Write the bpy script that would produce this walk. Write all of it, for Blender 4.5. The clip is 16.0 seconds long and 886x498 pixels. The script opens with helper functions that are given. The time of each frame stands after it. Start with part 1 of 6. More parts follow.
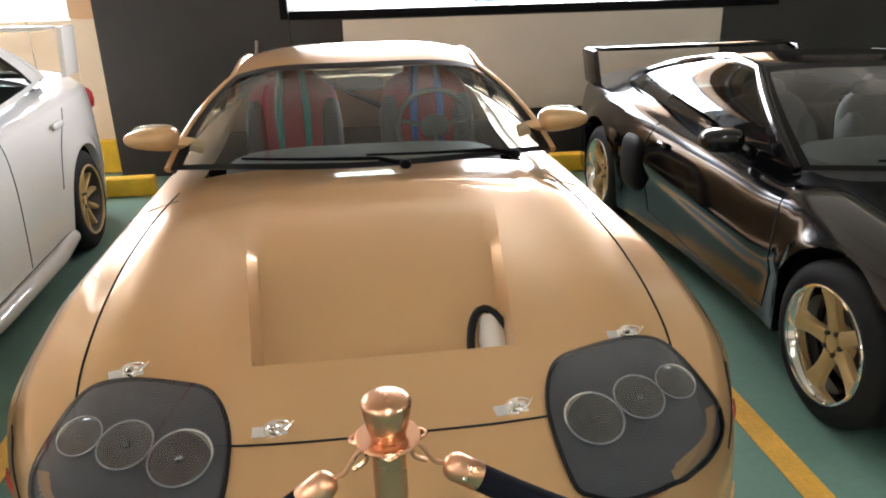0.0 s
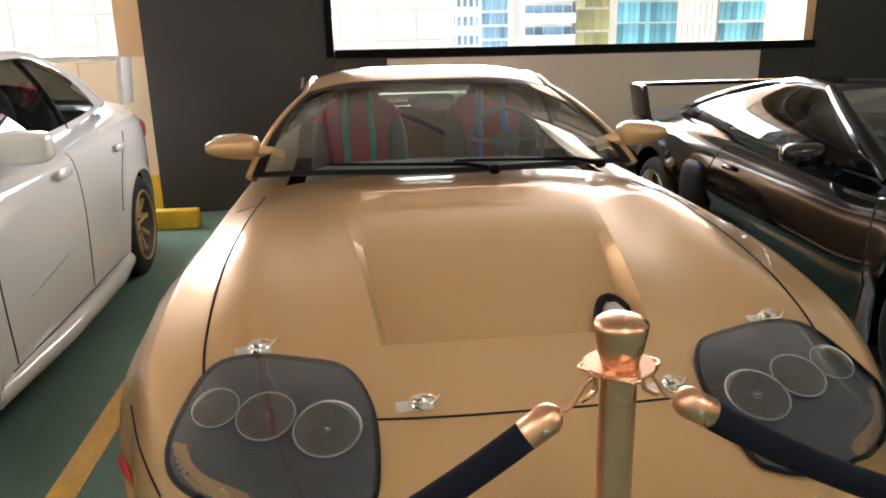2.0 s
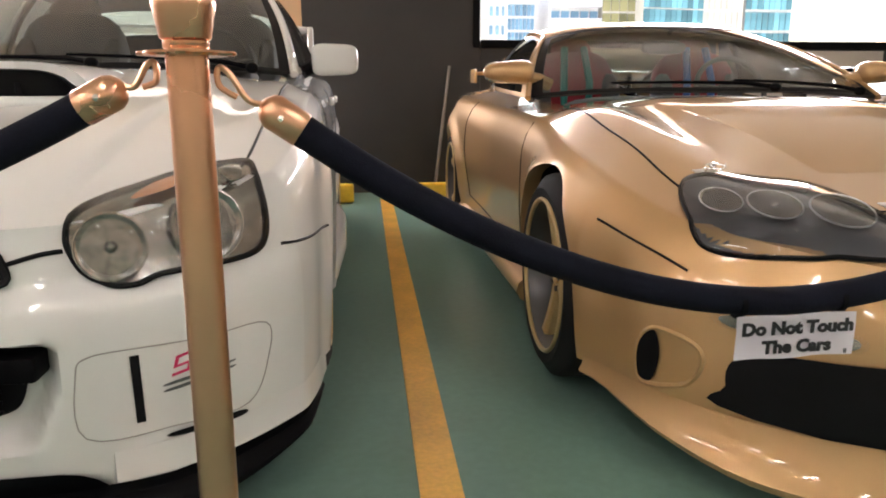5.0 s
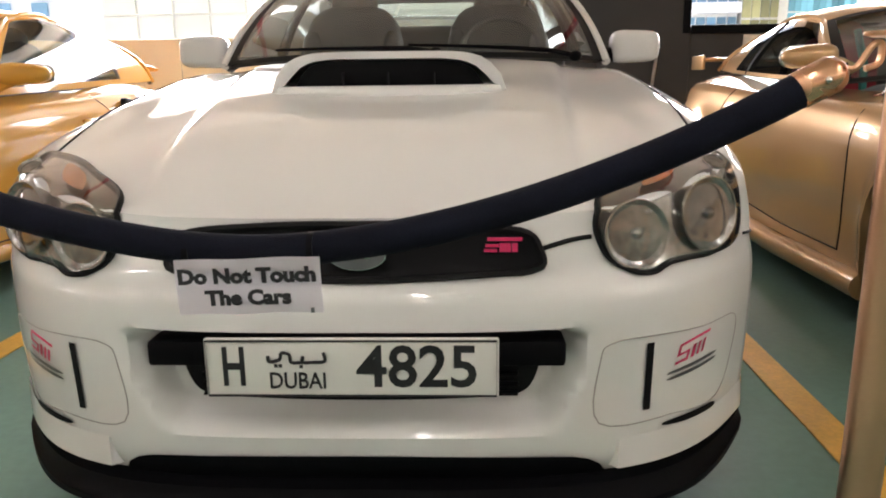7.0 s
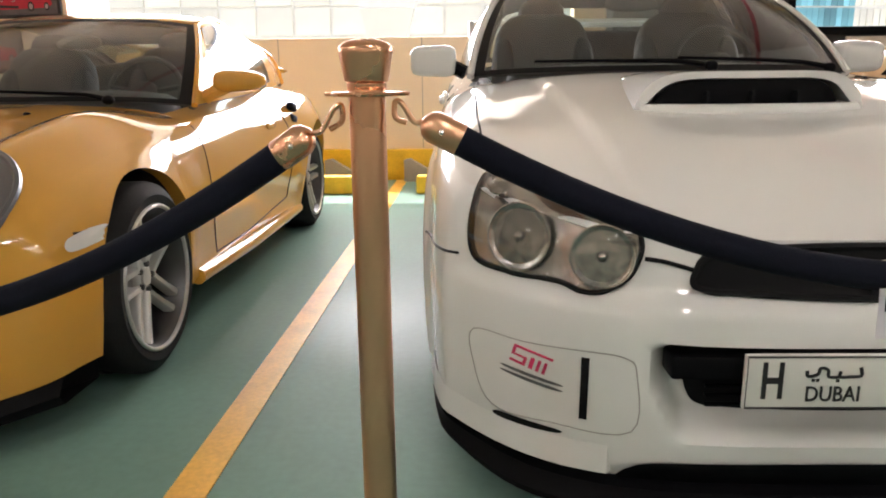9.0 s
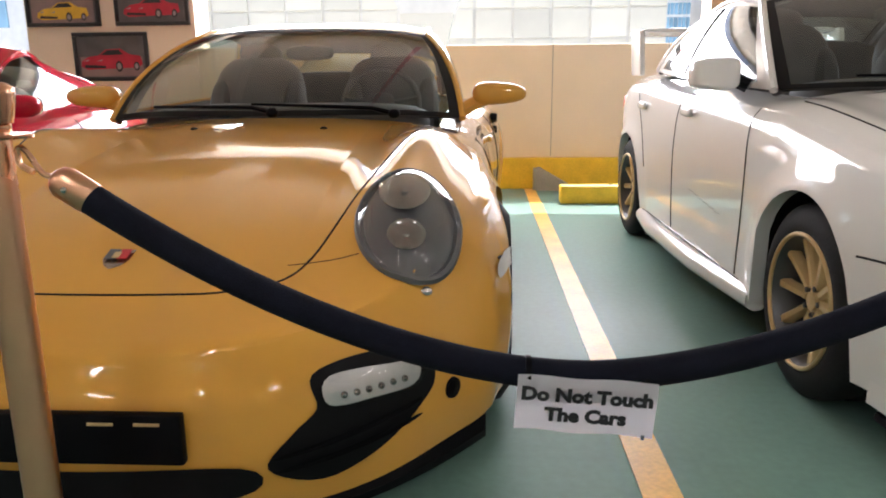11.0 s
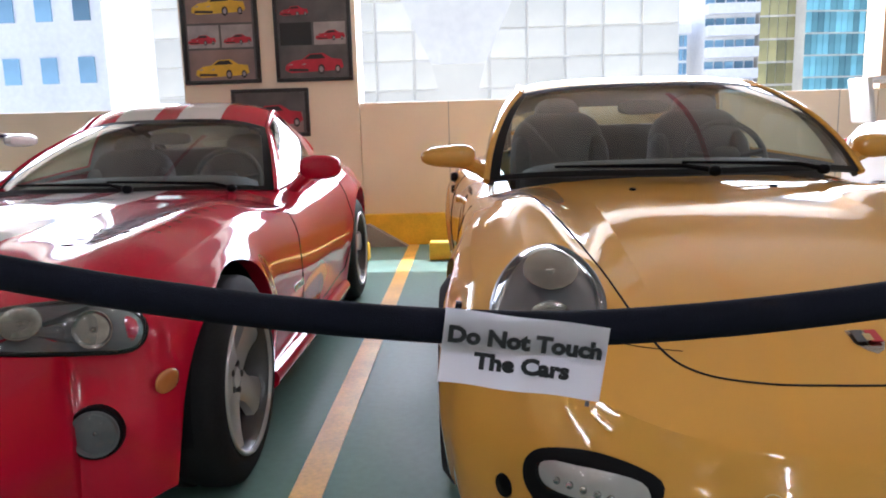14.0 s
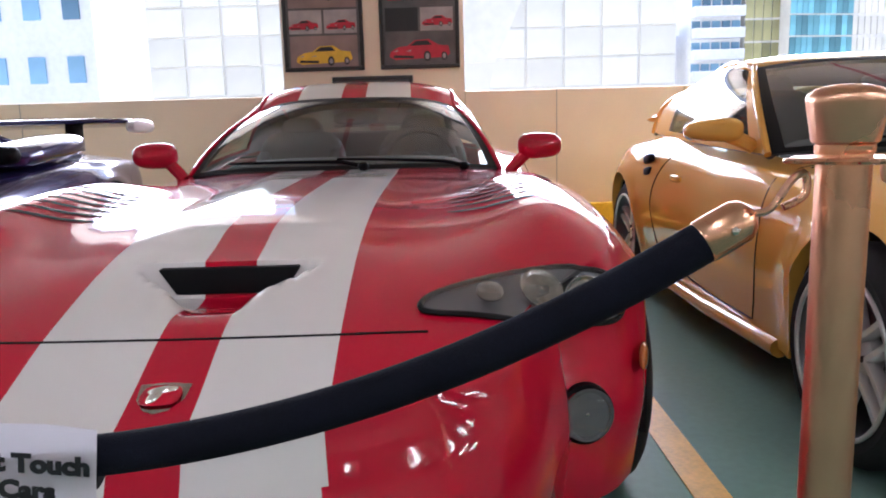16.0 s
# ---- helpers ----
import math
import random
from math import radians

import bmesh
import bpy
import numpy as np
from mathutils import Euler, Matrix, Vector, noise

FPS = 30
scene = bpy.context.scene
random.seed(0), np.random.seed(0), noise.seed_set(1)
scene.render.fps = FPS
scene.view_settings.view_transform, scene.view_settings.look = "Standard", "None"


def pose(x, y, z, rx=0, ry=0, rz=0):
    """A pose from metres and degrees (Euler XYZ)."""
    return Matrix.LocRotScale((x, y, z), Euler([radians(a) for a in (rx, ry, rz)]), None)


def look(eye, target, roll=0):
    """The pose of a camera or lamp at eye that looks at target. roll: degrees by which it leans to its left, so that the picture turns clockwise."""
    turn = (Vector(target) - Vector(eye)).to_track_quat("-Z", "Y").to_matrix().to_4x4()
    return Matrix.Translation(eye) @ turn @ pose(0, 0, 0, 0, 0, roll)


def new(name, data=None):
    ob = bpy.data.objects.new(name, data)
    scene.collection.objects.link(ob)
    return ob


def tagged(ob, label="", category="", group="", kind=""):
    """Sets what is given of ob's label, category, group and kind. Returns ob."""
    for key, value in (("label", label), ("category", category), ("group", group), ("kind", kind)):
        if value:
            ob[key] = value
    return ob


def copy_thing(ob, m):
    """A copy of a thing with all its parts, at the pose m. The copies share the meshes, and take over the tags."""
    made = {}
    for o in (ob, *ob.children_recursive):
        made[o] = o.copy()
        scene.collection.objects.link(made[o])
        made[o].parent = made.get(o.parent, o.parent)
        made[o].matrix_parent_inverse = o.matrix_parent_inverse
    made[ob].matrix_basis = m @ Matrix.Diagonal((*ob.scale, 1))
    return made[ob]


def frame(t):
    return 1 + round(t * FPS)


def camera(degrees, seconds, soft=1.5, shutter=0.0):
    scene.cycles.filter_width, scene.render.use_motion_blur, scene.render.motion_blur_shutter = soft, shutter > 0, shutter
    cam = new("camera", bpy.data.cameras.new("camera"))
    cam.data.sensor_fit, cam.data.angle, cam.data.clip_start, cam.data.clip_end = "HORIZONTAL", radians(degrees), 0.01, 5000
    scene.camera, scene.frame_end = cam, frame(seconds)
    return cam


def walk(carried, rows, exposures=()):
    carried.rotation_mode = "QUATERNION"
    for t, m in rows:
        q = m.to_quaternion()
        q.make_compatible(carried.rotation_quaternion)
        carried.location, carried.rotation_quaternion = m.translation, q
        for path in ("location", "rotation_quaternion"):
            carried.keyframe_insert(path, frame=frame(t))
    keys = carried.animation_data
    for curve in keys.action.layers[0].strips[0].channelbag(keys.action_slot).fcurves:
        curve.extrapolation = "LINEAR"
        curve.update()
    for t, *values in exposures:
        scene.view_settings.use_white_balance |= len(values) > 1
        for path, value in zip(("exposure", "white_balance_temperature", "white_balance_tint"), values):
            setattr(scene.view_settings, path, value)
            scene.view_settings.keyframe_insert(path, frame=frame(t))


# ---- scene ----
cam = camera(62.7, 16.0, soft=1.9)
PATH = [
    (0, (2.478, -1.095, 1.618), (2.698, 0.761, 0.907), -1.5),
    (0.5, (2.414, -0.994, 1.621), (2.529, 0.936, 1.113), -1.6),
    (1, (2.309, -0.997, 1.576), (2.374, 0.946, 1.108), -1.7),
    (1.5, (2.193, -1.036, 1.511), (2.294, 0.899, 1.015), -1.5),
    (2, (2.139, -1.061, 1.399), (2.361, 0.849, 0.849), -1.2),
    (2.5, (2.073, -1.045, 1.302), (2.392, 0.89, 0.91), -1.2),
    (3, (1.961, -1.032, 1.153), (2.318, 0.932, 1.029), -1.2),
    (3.2, (1.9, -1.053, 1.112), (2.257, 0.909, 0.969), -1.0),
    (5.3, (0.876, -1.231, 0.895), (0.99, 0.714, 0.443), -0.0),
    (5.5, (0.829, -1.214, 0.899), (0.866, 0.731, 0.438), -0.3),
    (6, (0.672, -1.171, 0.899), (0.613, 0.776, 0.446), -1.3),
    (6.5, (0.437, -1.182, 0.898), (0.355, 0.766, 0.454), -0.6),
    (7, (0.235, -1.189, 0.896), (0.123, 0.757, 0.449), -0.7),
    (7.5, (0.036, -1.168, 0.899), (-0.085, 0.777, 0.452), -0.9),
    (8, (-0.19, -1.184, 0.922), (-0.314, 0.762, 0.478), -0.9),
    (8.5, (-0.467, -1.241, 0.939), (-0.565, 0.703, 0.479), -0.8),
    (9, (-0.762, -1.292, 0.972), (-0.848, 0.651, 0.507), -0.6),
    (9.5, (-1.004, -1.266, 1.0), (-1.11, 0.673, 0.524), -0.9),
    (10, (-1.303, -1.268, 0.999), (-1.417, 0.675, 0.54), -0.9),
    (10.2, (-1.428, -1.269, 0.996), (-1.54, 0.675, 0.538), -0.7),
    (12.3, (-2.598, -1.161, 1.067), (-2.689, 0.791, 0.641), -0.8),
    (12.5, (-2.7, -1.145, 1.063), (-2.791, 0.81, 0.647), -1.4),
    (13, (-2.999, -1.101, 1.073), (-3.085, 0.862, 0.702), -1.5),
    (13.5, (-3.312, -1.096, 1.074), (-3.393, 0.874, 0.737), -1.6),
    (14, (-3.597, -1.131, 1.083), (-3.666, 0.84, 0.752), -1.6),
    (14.5, (-3.89, -1.045, 1.062), (-3.953, 0.927, 0.735), -1.9),
    (15, (-4.211, -1.012, 1.067), (-4.246, 0.96, 0.737), -2.0),
    (15.5, (-4.531, -1.013, 1.053), (-4.541, 0.961, 0.731), -1.5),
    (16, (-4.796, -0.983, 0.989), (-4.801, 0.991, 0.664), -1.6),
]
walk(cam, [(t, look(eye, target, roll)) for t, eye, target, roll in PATH], exposures=((0, 1.4, 6050, 11), (0.6, 1.2, 6350, 11), (1.0, 1.02, 6450, 14), (1.5, 1.0, 6450, 14), (2.0, 1.22, 6350, 12), (2.5, 1.26, 6250, 11), (3, 0.95, 6250, 12), (5.3, 1.26, 6450, 18), (8, 1.0, 6450, 16), (10.2, 0.93, 6350, 16), (12.5, 0.76, 5600, 17), (14, 0.8, 5550, 17), (16, 0.94, 5500, 20)))

# ---------- daylight and exposure ----------
SUN_EL, SUN_AZ = 55.0, 10.0          # height, and turn to the right of straight ahead
world = bpy.data.worlds.new("sky")
scene.world = world
world.use_nodes = True
wn = world.node_tree
sky = wn.nodes.new("ShaderNodeTexSky")
sky.sky_type = "NISHITA"
sky.sun_disc = False
sky.sun_elevation, sky.sun_rotation = radians(SUN_EL), radians(SUN_AZ)
sky.air_density, sky.dust_density = 1.2, 3.0
wn.links.new(sky.outputs[0], wn.nodes["Background"].inputs[0])
wn.nodes["Background"].inputs[1].default_value = 0.15
sun = new("sun", bpy.data.lights.new("sun", "SUN"))
sun.data.energy, sun.data.angle, sun.data.color = 5.0, radians(0.6), (1.0, 0.95, 0.86)
sun.matrix_world = look((0, 0, 0), (-math.sin(radians(SUN_AZ)) * math.cos(radians(SUN_EL)), -math.cos(radians(SUN_AZ)) * math.cos(radians(SUN_EL)), -math.sin(radians(SUN_EL))))


def sky_lamp(x, y, z, w, h, ahead, watts):
    """Daylight that comes in through an opening."""
    ob = new("daylight", bpy.data.lights.new("daylight", "AREA"))
    ob.data.shape, ob.data.size, ob.data.size_y, ob.data.energy = "RECTANGLE", w, h, watts
    ob.data.color = (1.0, 0.98, 0.97)
    ob.matrix_world = look((x, y, z), (x + ahead[0], y + ahead[1], z + ahead[2]))
    return ob


sky_lamp(-2.6, 6.2, 2.0, 5.8, 1.1, (0, -1, -0.25), 185)
sky_lamp(-9.0, 6.2, 2.0, 5.0, 1.1, (0, -1, -0.25), 110)
sky_lamp(4.2, 6.25, 1.9, 4.0, 1.0, (0, -1, -0.25), 150)

# ---------- materials ----------


def material(name, color=(0.5, 0.5, 0.5), rough=0.5, metal=0.0, coat=0.0, var=0.0, scale=8.0, bump=0.0, bscale=60.0, fine=0.0, rnd=0.0, rvar=0.0, emit=0.0, spec=0.5):
    """A surface with stains at one scale, grain at another, and fine relief."""
    m = bpy.data.materials.new(name)
    m.use_nodes = True
    nt = m.node_tree
    b = nt.nodes["Principled BSDF"]
    b.inputs["Roughness"].default_value, b.inputs["Metallic"].default_value = rough, metal
    b.inputs["Coat Weight"].default_value, b.inputs["Coat Roughness"].default_value = coat, 0.05
    b.inputs["Specular IOR Level"].default_value = spec
    b.inputs["Base Color"].default_value = (*color, 1)
    if emit:
        b.inputs["Emission Color"].default_value, b.inputs["Emission Strength"].default_value = (*color, 1), emit
    if var or fine or bump or rvar or rnd:
        tc = nt.nodes.new("ShaderNodeTexCoord")
        big, small = nt.nodes.new("ShaderNodeTexNoise"), nt.nodes.new("ShaderNodeTexNoise")
        big.inputs["Scale"].default_value, big.inputs["Detail"].default_value = scale, 6
        small.inputs["Scale"].default_value, small.inputs["Detail"].default_value = bscale, 4
        for n in (big, small):
            nt.links.new(tc.outputs["Object"], n.inputs["Vector"])
        mixed = None
        for node, amount in ((big, var), (small, fine)):
            if not amount:
                continue
            ramp = nt.nodes.new("ShaderNodeMapRange")
            ramp.inputs["From Min"].default_value, ramp.inputs["From Max"].default_value = 0.3, 0.7
            ramp.inputs["To Min"].default_value, ramp.inputs["To Max"].default_value = 1 - amount, 1 + amount
            nt.links.new(node.outputs["Fac"], ramp.inputs["Value"])
            if mixed is None:
                mixed = ramp.outputs[0]
            else:
                mul = nt.nodes.new("ShaderNodeMath")
                mul.operation = "MULTIPLY"
                nt.links.new(mixed, mul.inputs[0])
                nt.links.new(ramp.outputs[0], mul.inputs[1])
                mixed = mul.outputs[0]
        if rnd:
            info, ramp = nt.nodes.new("ShaderNodeObjectInfo"), nt.nodes.new("ShaderNodeMapRange")
            ramp.inputs["To Min"].default_value, ramp.inputs["To Max"].default_value = 1 - rnd, 1 + rnd
            nt.links.new(info.outputs["Random"], ramp.inputs["Value"])
            if mixed is None:
                mixed = ramp.outputs[0]
            else:
                mul = nt.nodes.new("ShaderNodeMath")
                mul.operation = "MULTIPLY"
                nt.links.new(mixed, mul.inputs[0])
                nt.links.new(ramp.outputs[0], mul.inputs[1])
                mixed = mul.outputs[0]
        if mixed is not None:
            vm = nt.nodes.new("ShaderNodeVectorMath")
            vm.operation = "SCALE"
            vm.inputs[0].default_value = color
            nt.links.new(mixed, vm.inputs["Scale"])
            nt.links.new(vm.outputs[0], b.inputs["Base Color"])
        if rvar:
            ramp = nt.nodes.new("ShaderNodeMapRange")
            ramp.inputs["From Min"].default_value, ramp.inputs["From Max"].default_value = 0.3, 0.7
            ramp.inputs["To Min"].default_value, ramp.inputs["To Max"].default_value = max(0.02, rough - rvar), rough + rvar
            nt.links.new(big.outputs["Fac"], ramp.inputs["Value"])
            nt.links.new(ramp.outputs[0], b.inputs["Roughness"])
        if bump:
            bp = nt.nodes.new("ShaderNodeBump")
            bp.inputs["Strength"].default_value, bp.inputs["Distance"].default_value = bump, 0.004
            nt.links.new(small.outputs["Fac"], bp.inputs["Height"])
            nt.links.new(bp.outputs[0], b.inputs["Normal"])
    return m


def glass_material(name, tint, rough=0.0):
    """Thin glass: clear tinted pane with a mirror gloss at grazing angles."""
    m = bpy.data.materials.new(name)
    m.use_nodes = True
    nt = m.node_tree
    nt.nodes.remove(nt.nodes["Principled BSDF"])
    out = nt.nodes["Material Output"]
    mix, tr, gl, lw, pw, ma = (nt.nodes.new("ShaderNode" + n) for n in ("MixShader", "BsdfTransparent", "BsdfGlossy", "LayerWeight", "Math", "Math"))
    tr.inputs[0].default_value = (*tint, 1)
    gl.inputs["Roughness"].default_value = rough
    lw.inputs["Blend"].default_value = 0.5
    pw.operation, ma.operation = "POWER", "MULTIPLY_ADD"
    pw.inputs[1].default_value = 4.0
    ma.inputs[1].default_value, ma.inputs[2].default_value = 0.8, 0.05
    nt.links.new(lw.outputs["Facing"], pw.inputs[0])
    nt.links.new(pw.outputs[0], ma.inputs[0])
    nt.links.new(ma.outputs[0], mix.inputs[0])
    nt.links.new(tr.outputs[0], mix.inputs[1])
    nt.links.new(gl.outputs[0], mix.inputs[2])
    nt.links.new(mix.outputs[0], out.inputs[0])
    return m


M = {
    "floor": material("green_floor_paint", (0.15, 0.255, 0.215), 0.45, var=0.2, scale=0.9, bscale=35, fine=0.05, bump=0.05, rvar=0.12, spec=0.13),
    "line": material("yellow_line_paint", (0.72, 0.4, 0.06), 0.4, var=0.16, scale=5, bscale=70, fine=0.1, bump=0.1),
    "kerb": material("yellow_kerb_paint", (0.78, 0.5, 0.02), 0.5, var=0.15, scale=5, bscale=60, fine=0.08, bump=0.2),
    "rubber_stop": material("yellow_stop_paint", (0.8, 0.52, 0.03), 0.45, var=0.12, scale=9, bscale=90, fine=0.08, bump=0.15),
    "cream": material("cream_wall_paint", (0.74, 0.63, 0.5), 0.7, var=0.05, scale=1.3, bscale=120, fine=0.03, bump=0.1),
    # the cream wall paint again, with warm shade mixed into its colour
    "shaded_cream": material("shaded_cream_paint", (0.6, 0.4, 0.24), 0.65, var=0.06, scale=1.5, bscale=110, fine=0.03, bump=0.08),
    "ceiling": material("ceiling_paint", (0.74, 0.67, 0.56), 0.8, var=0.06, scale=1.0, bscale=90, fine=0.03, bump=0.1),
    "black_wall": material("black_wall_paint", (0.028, 0.027, 0.028), 0.6, var=0.18, scale=1.6, bscale=110, fine=0.08, bump=0.12),
    "panel": material("pale_wall_panel", (0.62, 0.56, 0.5), 0.55, var=0.04, scale=2, bscale=80, bump=0.05),
    "concrete": material("grey_concrete", (0.35, 0.33, 0.3), 0.8, var=0.15, scale=4, bscale=80, fine=0.1, bump=0.3),
    "pipe": material("grey_pipe", (0.3, 0.29, 0.28), 0.4, var=0.1, scale=6),
    "gold": material("gold_paint", (0.56, 0.345, 0.16), 0.38, metal=0.5, coat=1.0, bscale=900, fine=0.05, var=0.02, scale=2, spec=0.2),
    "white": material("pearl_white_paint", (0.71, 0.71, 0.70), 0.5, spec=0.05, coat=1.0, bscale=900, fine=0.02, var=0.015, scale=2),
    "yellow": material("yellow_car_paint", (0.62, 0.315, 0.05), 0.5, spec=0.03, coat=1.0, bscale=900, fine=0.02, var=0.02, scale=2),
    "red": material("red_car_paint", (0.45, 0.004, 0.024), 0.5, spec=0.02, coat=1.0, bscale=900, fine=0.02, var=0.02, scale=2),
    "stripe": material("white_stripe_paint", (0.68, 0.655, 0.645), 0.5, spec=0.03, coat=1.0, var=0.015, scale=2),
    "black": material("black_car_paint", (0.003, 0.003, 0.004), 0.12, spec=0.35, coat=0.3, var=0.05, scale=2),
    "purple": material("dark_purple_paint", (0.03, 0.025, 0.09), 0.25, metal=0.3, coat=1.0, bscale=900, fine=0.1),
    "trim": material("black_plastic_trim", (0.004, 0.004, 0.005), 0.45, spec=0.06, var=0.15, scale=10, bscale=300, fine=0.06, bump=0.05),
    # near-black that also stands in for shade inside openings and under the cars
    "mesh": material("shade_black", (0.004, 0.004, 0.005), 0.6, var=0.2, scale=20, spec=0.15),
    "seal": material("rubber_seal", (0.007, 0.007, 0.008), 0.6, var=0.1, scale=12, spec=0.15),
    "tyre": material("tyre_rubber", (0.014, 0.014, 0.015), 0.75, spec=0.2, var=0.2, scale=6, bscale=120, fine=0.1, bump=0.25),
    "goldrim": material("gold_wheel_metal", (0.58, 0.42, 0.2), 0.3, metal=0.25, var=0.1, scale=9),
    "alloy": material("silver_alloy", (0.6, 0.59, 0.58), 0.28, metal=0.55, var=0.08, scale=9),
    "darkalloy": material("dark_alloy", (0.1, 0.1, 0.105), 0.4, metal=0.8, var=0.1, scale=9),
    "disc": material("brake_disc_steel", (0.1, 0.1, 0.1), 0.45, metal=0.9, var=0.15, scale=12),
    "caliper": material("red_caliper", (0.5, 0.015, 0.02), 0.4, coat=0.5, var=0.05, scale=10),
    "bluecal": material("blue_caliper", (0.02, 0.05, 0.2), 0.4, coat=0.5, var=0.05, scale=10),
    "chrome": material("chrome", (0.8, 0.79, 0.77), 0.08, metal=1.0, var=0.03, scale=9),
    "brass": material("polished_brass", (0.72, 0.41, 0.255), 0.3, metal=1.0, var=0.06, scale=7, rvar=0.08, bscale=200, bump=0.02),
    "velvet": material("navy_velvet", (0.004, 0.005, 0.011), 0.95, var=0.25, scale=14, bscale=500, fine=0.2, bump=0.35, spec=0.2),
    "paper": material("white_paper", (0.78, 0.76, 0.8), 0.6, var=0.03, scale=5, bscale=60, bump=0.05),
    "ink": material("black_ink", (0.012, 0.012, 0.014), 0.5, var=0.1, scale=30),
    "pink": material("pink_decal", (0.6, 0.03, 0.12), 0.35, var=0.08, scale=20),
    "plate": material("number_plate_white", (0.74, 0.73, 0.7), 0.3, var=0.03, scale=10, coat=0.4),
    "housing": material("lamp_housing_dark", (0.13, 0.133, 0.14), 0.3, metal=0.4, var=0.15, scale=14),
    "housing_chrome": material("lamp_housing_chrome", (0.36, 0.34, 0.315), 0.22, metal=0.9, var=0.3, scale=24, bscale=50, bump=0.12),
    "amber": material("amber_lens", (0.45, 0.14, 0.03), 0.15, coat=1.0, var=0.08, scale=30),
    "lens": glass_material("clear_lens", (0.93, 0.94, 0.95)),
    "smoke_lens": glass_material("smoked_lens", (0.6, 0.62, 0.66)),
    "bulb": material("reflector_bowl", (0.32, 0.31, 0.295), 0.2, metal=0.9, var=0.3, scale=40, bscale=60, bump=0.15),
    "glass": glass_material("car_glass", (0.66, 0.73, 0.70)),
    "rear_glass": glass_material("tinted_rear_glass", (0.24, 0.3, 0.28)),
    "dark_glass": glass_material("tinted_car_glass", (0.2, 0.21, 0.21)),
    "cabin": material("cabin_trim", (0.07, 0.07, 0.071), 0.75, var=0.15, scale=8, bscale=200, fine=0.1, bump=0.1),
    "seat_grey": material("grey_seat_cloth", (0.085, 0.083, 0.083), 0.85, var=0.15, scale=10, bscale=200, fine=0.1, bump=0.15),
    "seat_red": material("red_seat_cloth", (0.25, 0.02, 0.03), 0.85, var=0.15, scale=10, bscale=200, fine=0.1, bump=0.15),
    "strap_blue": material("blue_harness", (0.05, 0.12, 0.4), 0.8, var=0.1, scale=20),
    "strap_green": material("green_harness", (0.03, 0.2, 0.18), 0.8, var=0.1, scale=20),
    "mirror": material("mirror_glass", (0.85, 0.86, 0.86), 0.02, metal=1.0),
    "frame_black": material("black_picture_frame", (0.012, 0.012, 0.013), 0.35, var=0.1, scale=12),
    "print_grey": material("poster_grey", (0.08, 0.075, 0.075), 0.4, var=0.3, scale=5),
    "print_dusk": material("poster_dusk", (0.22, 0.15, 0.14), 0.4, var=0.2, scale=4),
    "print_red": material("poster_red", (0.42, 0.01, 0.03), 0.4, var=0.2, scale=9),
    "print_yellow": material("poster_yellow", (0.65, 0.4, 0.02), 0.4, var=0.15, scale=9),
    "print_pale": material("poster_pale", (0.3, 0.27, 0.27), 0.4, var=0.2, scale=8),
    "facade_white": material("white_facade", (0.86, 0.86, 0.84), 0.7, var=0.05, scale=0.3, bscale=3, fine=0.04),
    "facade_cream": material("cream_facade", (0.86, 0.82, 0.72), 0.6, var=0.08, scale=0.3, bscale=3, fine=0.04),
    "pane_blue": material("blue_window_pane", (0.22, 0.38, 0.5), 0.15, var=0.3, scale=0.2, rnd=0.4),
    "pane_teal": material("teal_window_pane", (0.2, 0.46, 0.5), 0.12, var=0.4, scale=0.25, rnd=0.45),
    "pane_gold": material("gold_window_pane", (0.9, 0.85, 0.7), 0.2, var=0.1, scale=0.3, rnd=0.1),
    "pane_olive": material("olive_window_pane", (0.42, 0.38, 0.17), 0.12, var=0.4, scale=0.25, rnd=0.4),
    "ground": material("pale_ground", (0.62, 0.59, 0.53), 0.85, var=0.12, scale=0.1, bscale=4, fine=0.08),
}

# ---------- shape tools ----------


def part(name, bm, mats, parent=None, label="", smooth=True):
    """Links a bmesh as one mesh object, under a thing or a part where one is given."""
    me = bpy.data.meshes.new(name)
    bmesh.ops.recalc_face_normals(bm, faces=bm.faces)
    bm.to_mesh(me)
    bm.free()
    for m in (mats if isinstance(mats, (list, tuple)) else [mats]):
        me.materials.append(m)
    if smooth:
        me.polygons.foreach_set("use_smooth", [True] * len(me.polygons))
        me.set_sharp_from_angle(angle=radians(40))
    ob = new(name, me)
    ob.parent = parent
    if label:
        ob["label"] = label
    return ob


def thing(name, m, label, category, group="", kind=""):
    """An Empty at a thing's base, to carry its parts."""
    ob = new(name)
    ob.empty_display_size = 0.1
    ob.matrix_basis = m
    return tagged(ob, label, category, group, kind)


def curve(*pts):
    """A smooth function through a few (x, value) knots."""
    xs, ys = [p[0] for p in pts], [p[1] for p in pts]
    n = len(xs)
    d = [(ys[i + 1] - ys[i]) / (xs[i + 1] - xs[i]) for i in range(n - 1)]
    s = [d[0]] + [0.0 if d[i - 1] * d[i] <= 0 else 2 * d[i - 1] * d[i] / (d[i - 1] + d[i]) for i in range(1, n - 1)] + [d[-1]]

    def f(x):
        if x <= xs[0]:
            return ys[0]
        if x >= xs[-1]:
            return ys[-1]
        i = max(k for k in range(n - 1) if xs[k] <= x)
        h = xs[i + 1] - xs[i]
        t = (x - xs[i]) / h
        return (2 * t**3 - 3 * t**2 + 1) * ys[i] + (t**3 - 2 * t**2 + t) * h * s[i] + (-2 * t**3 + 3 * t**2) * ys[i + 1] + (t**3 - t**2) * h * s[i + 1]
    return f


def smoothstep(a, b, x):
    t = min(1.0, max(0.0, (x - a) / (b - a)))
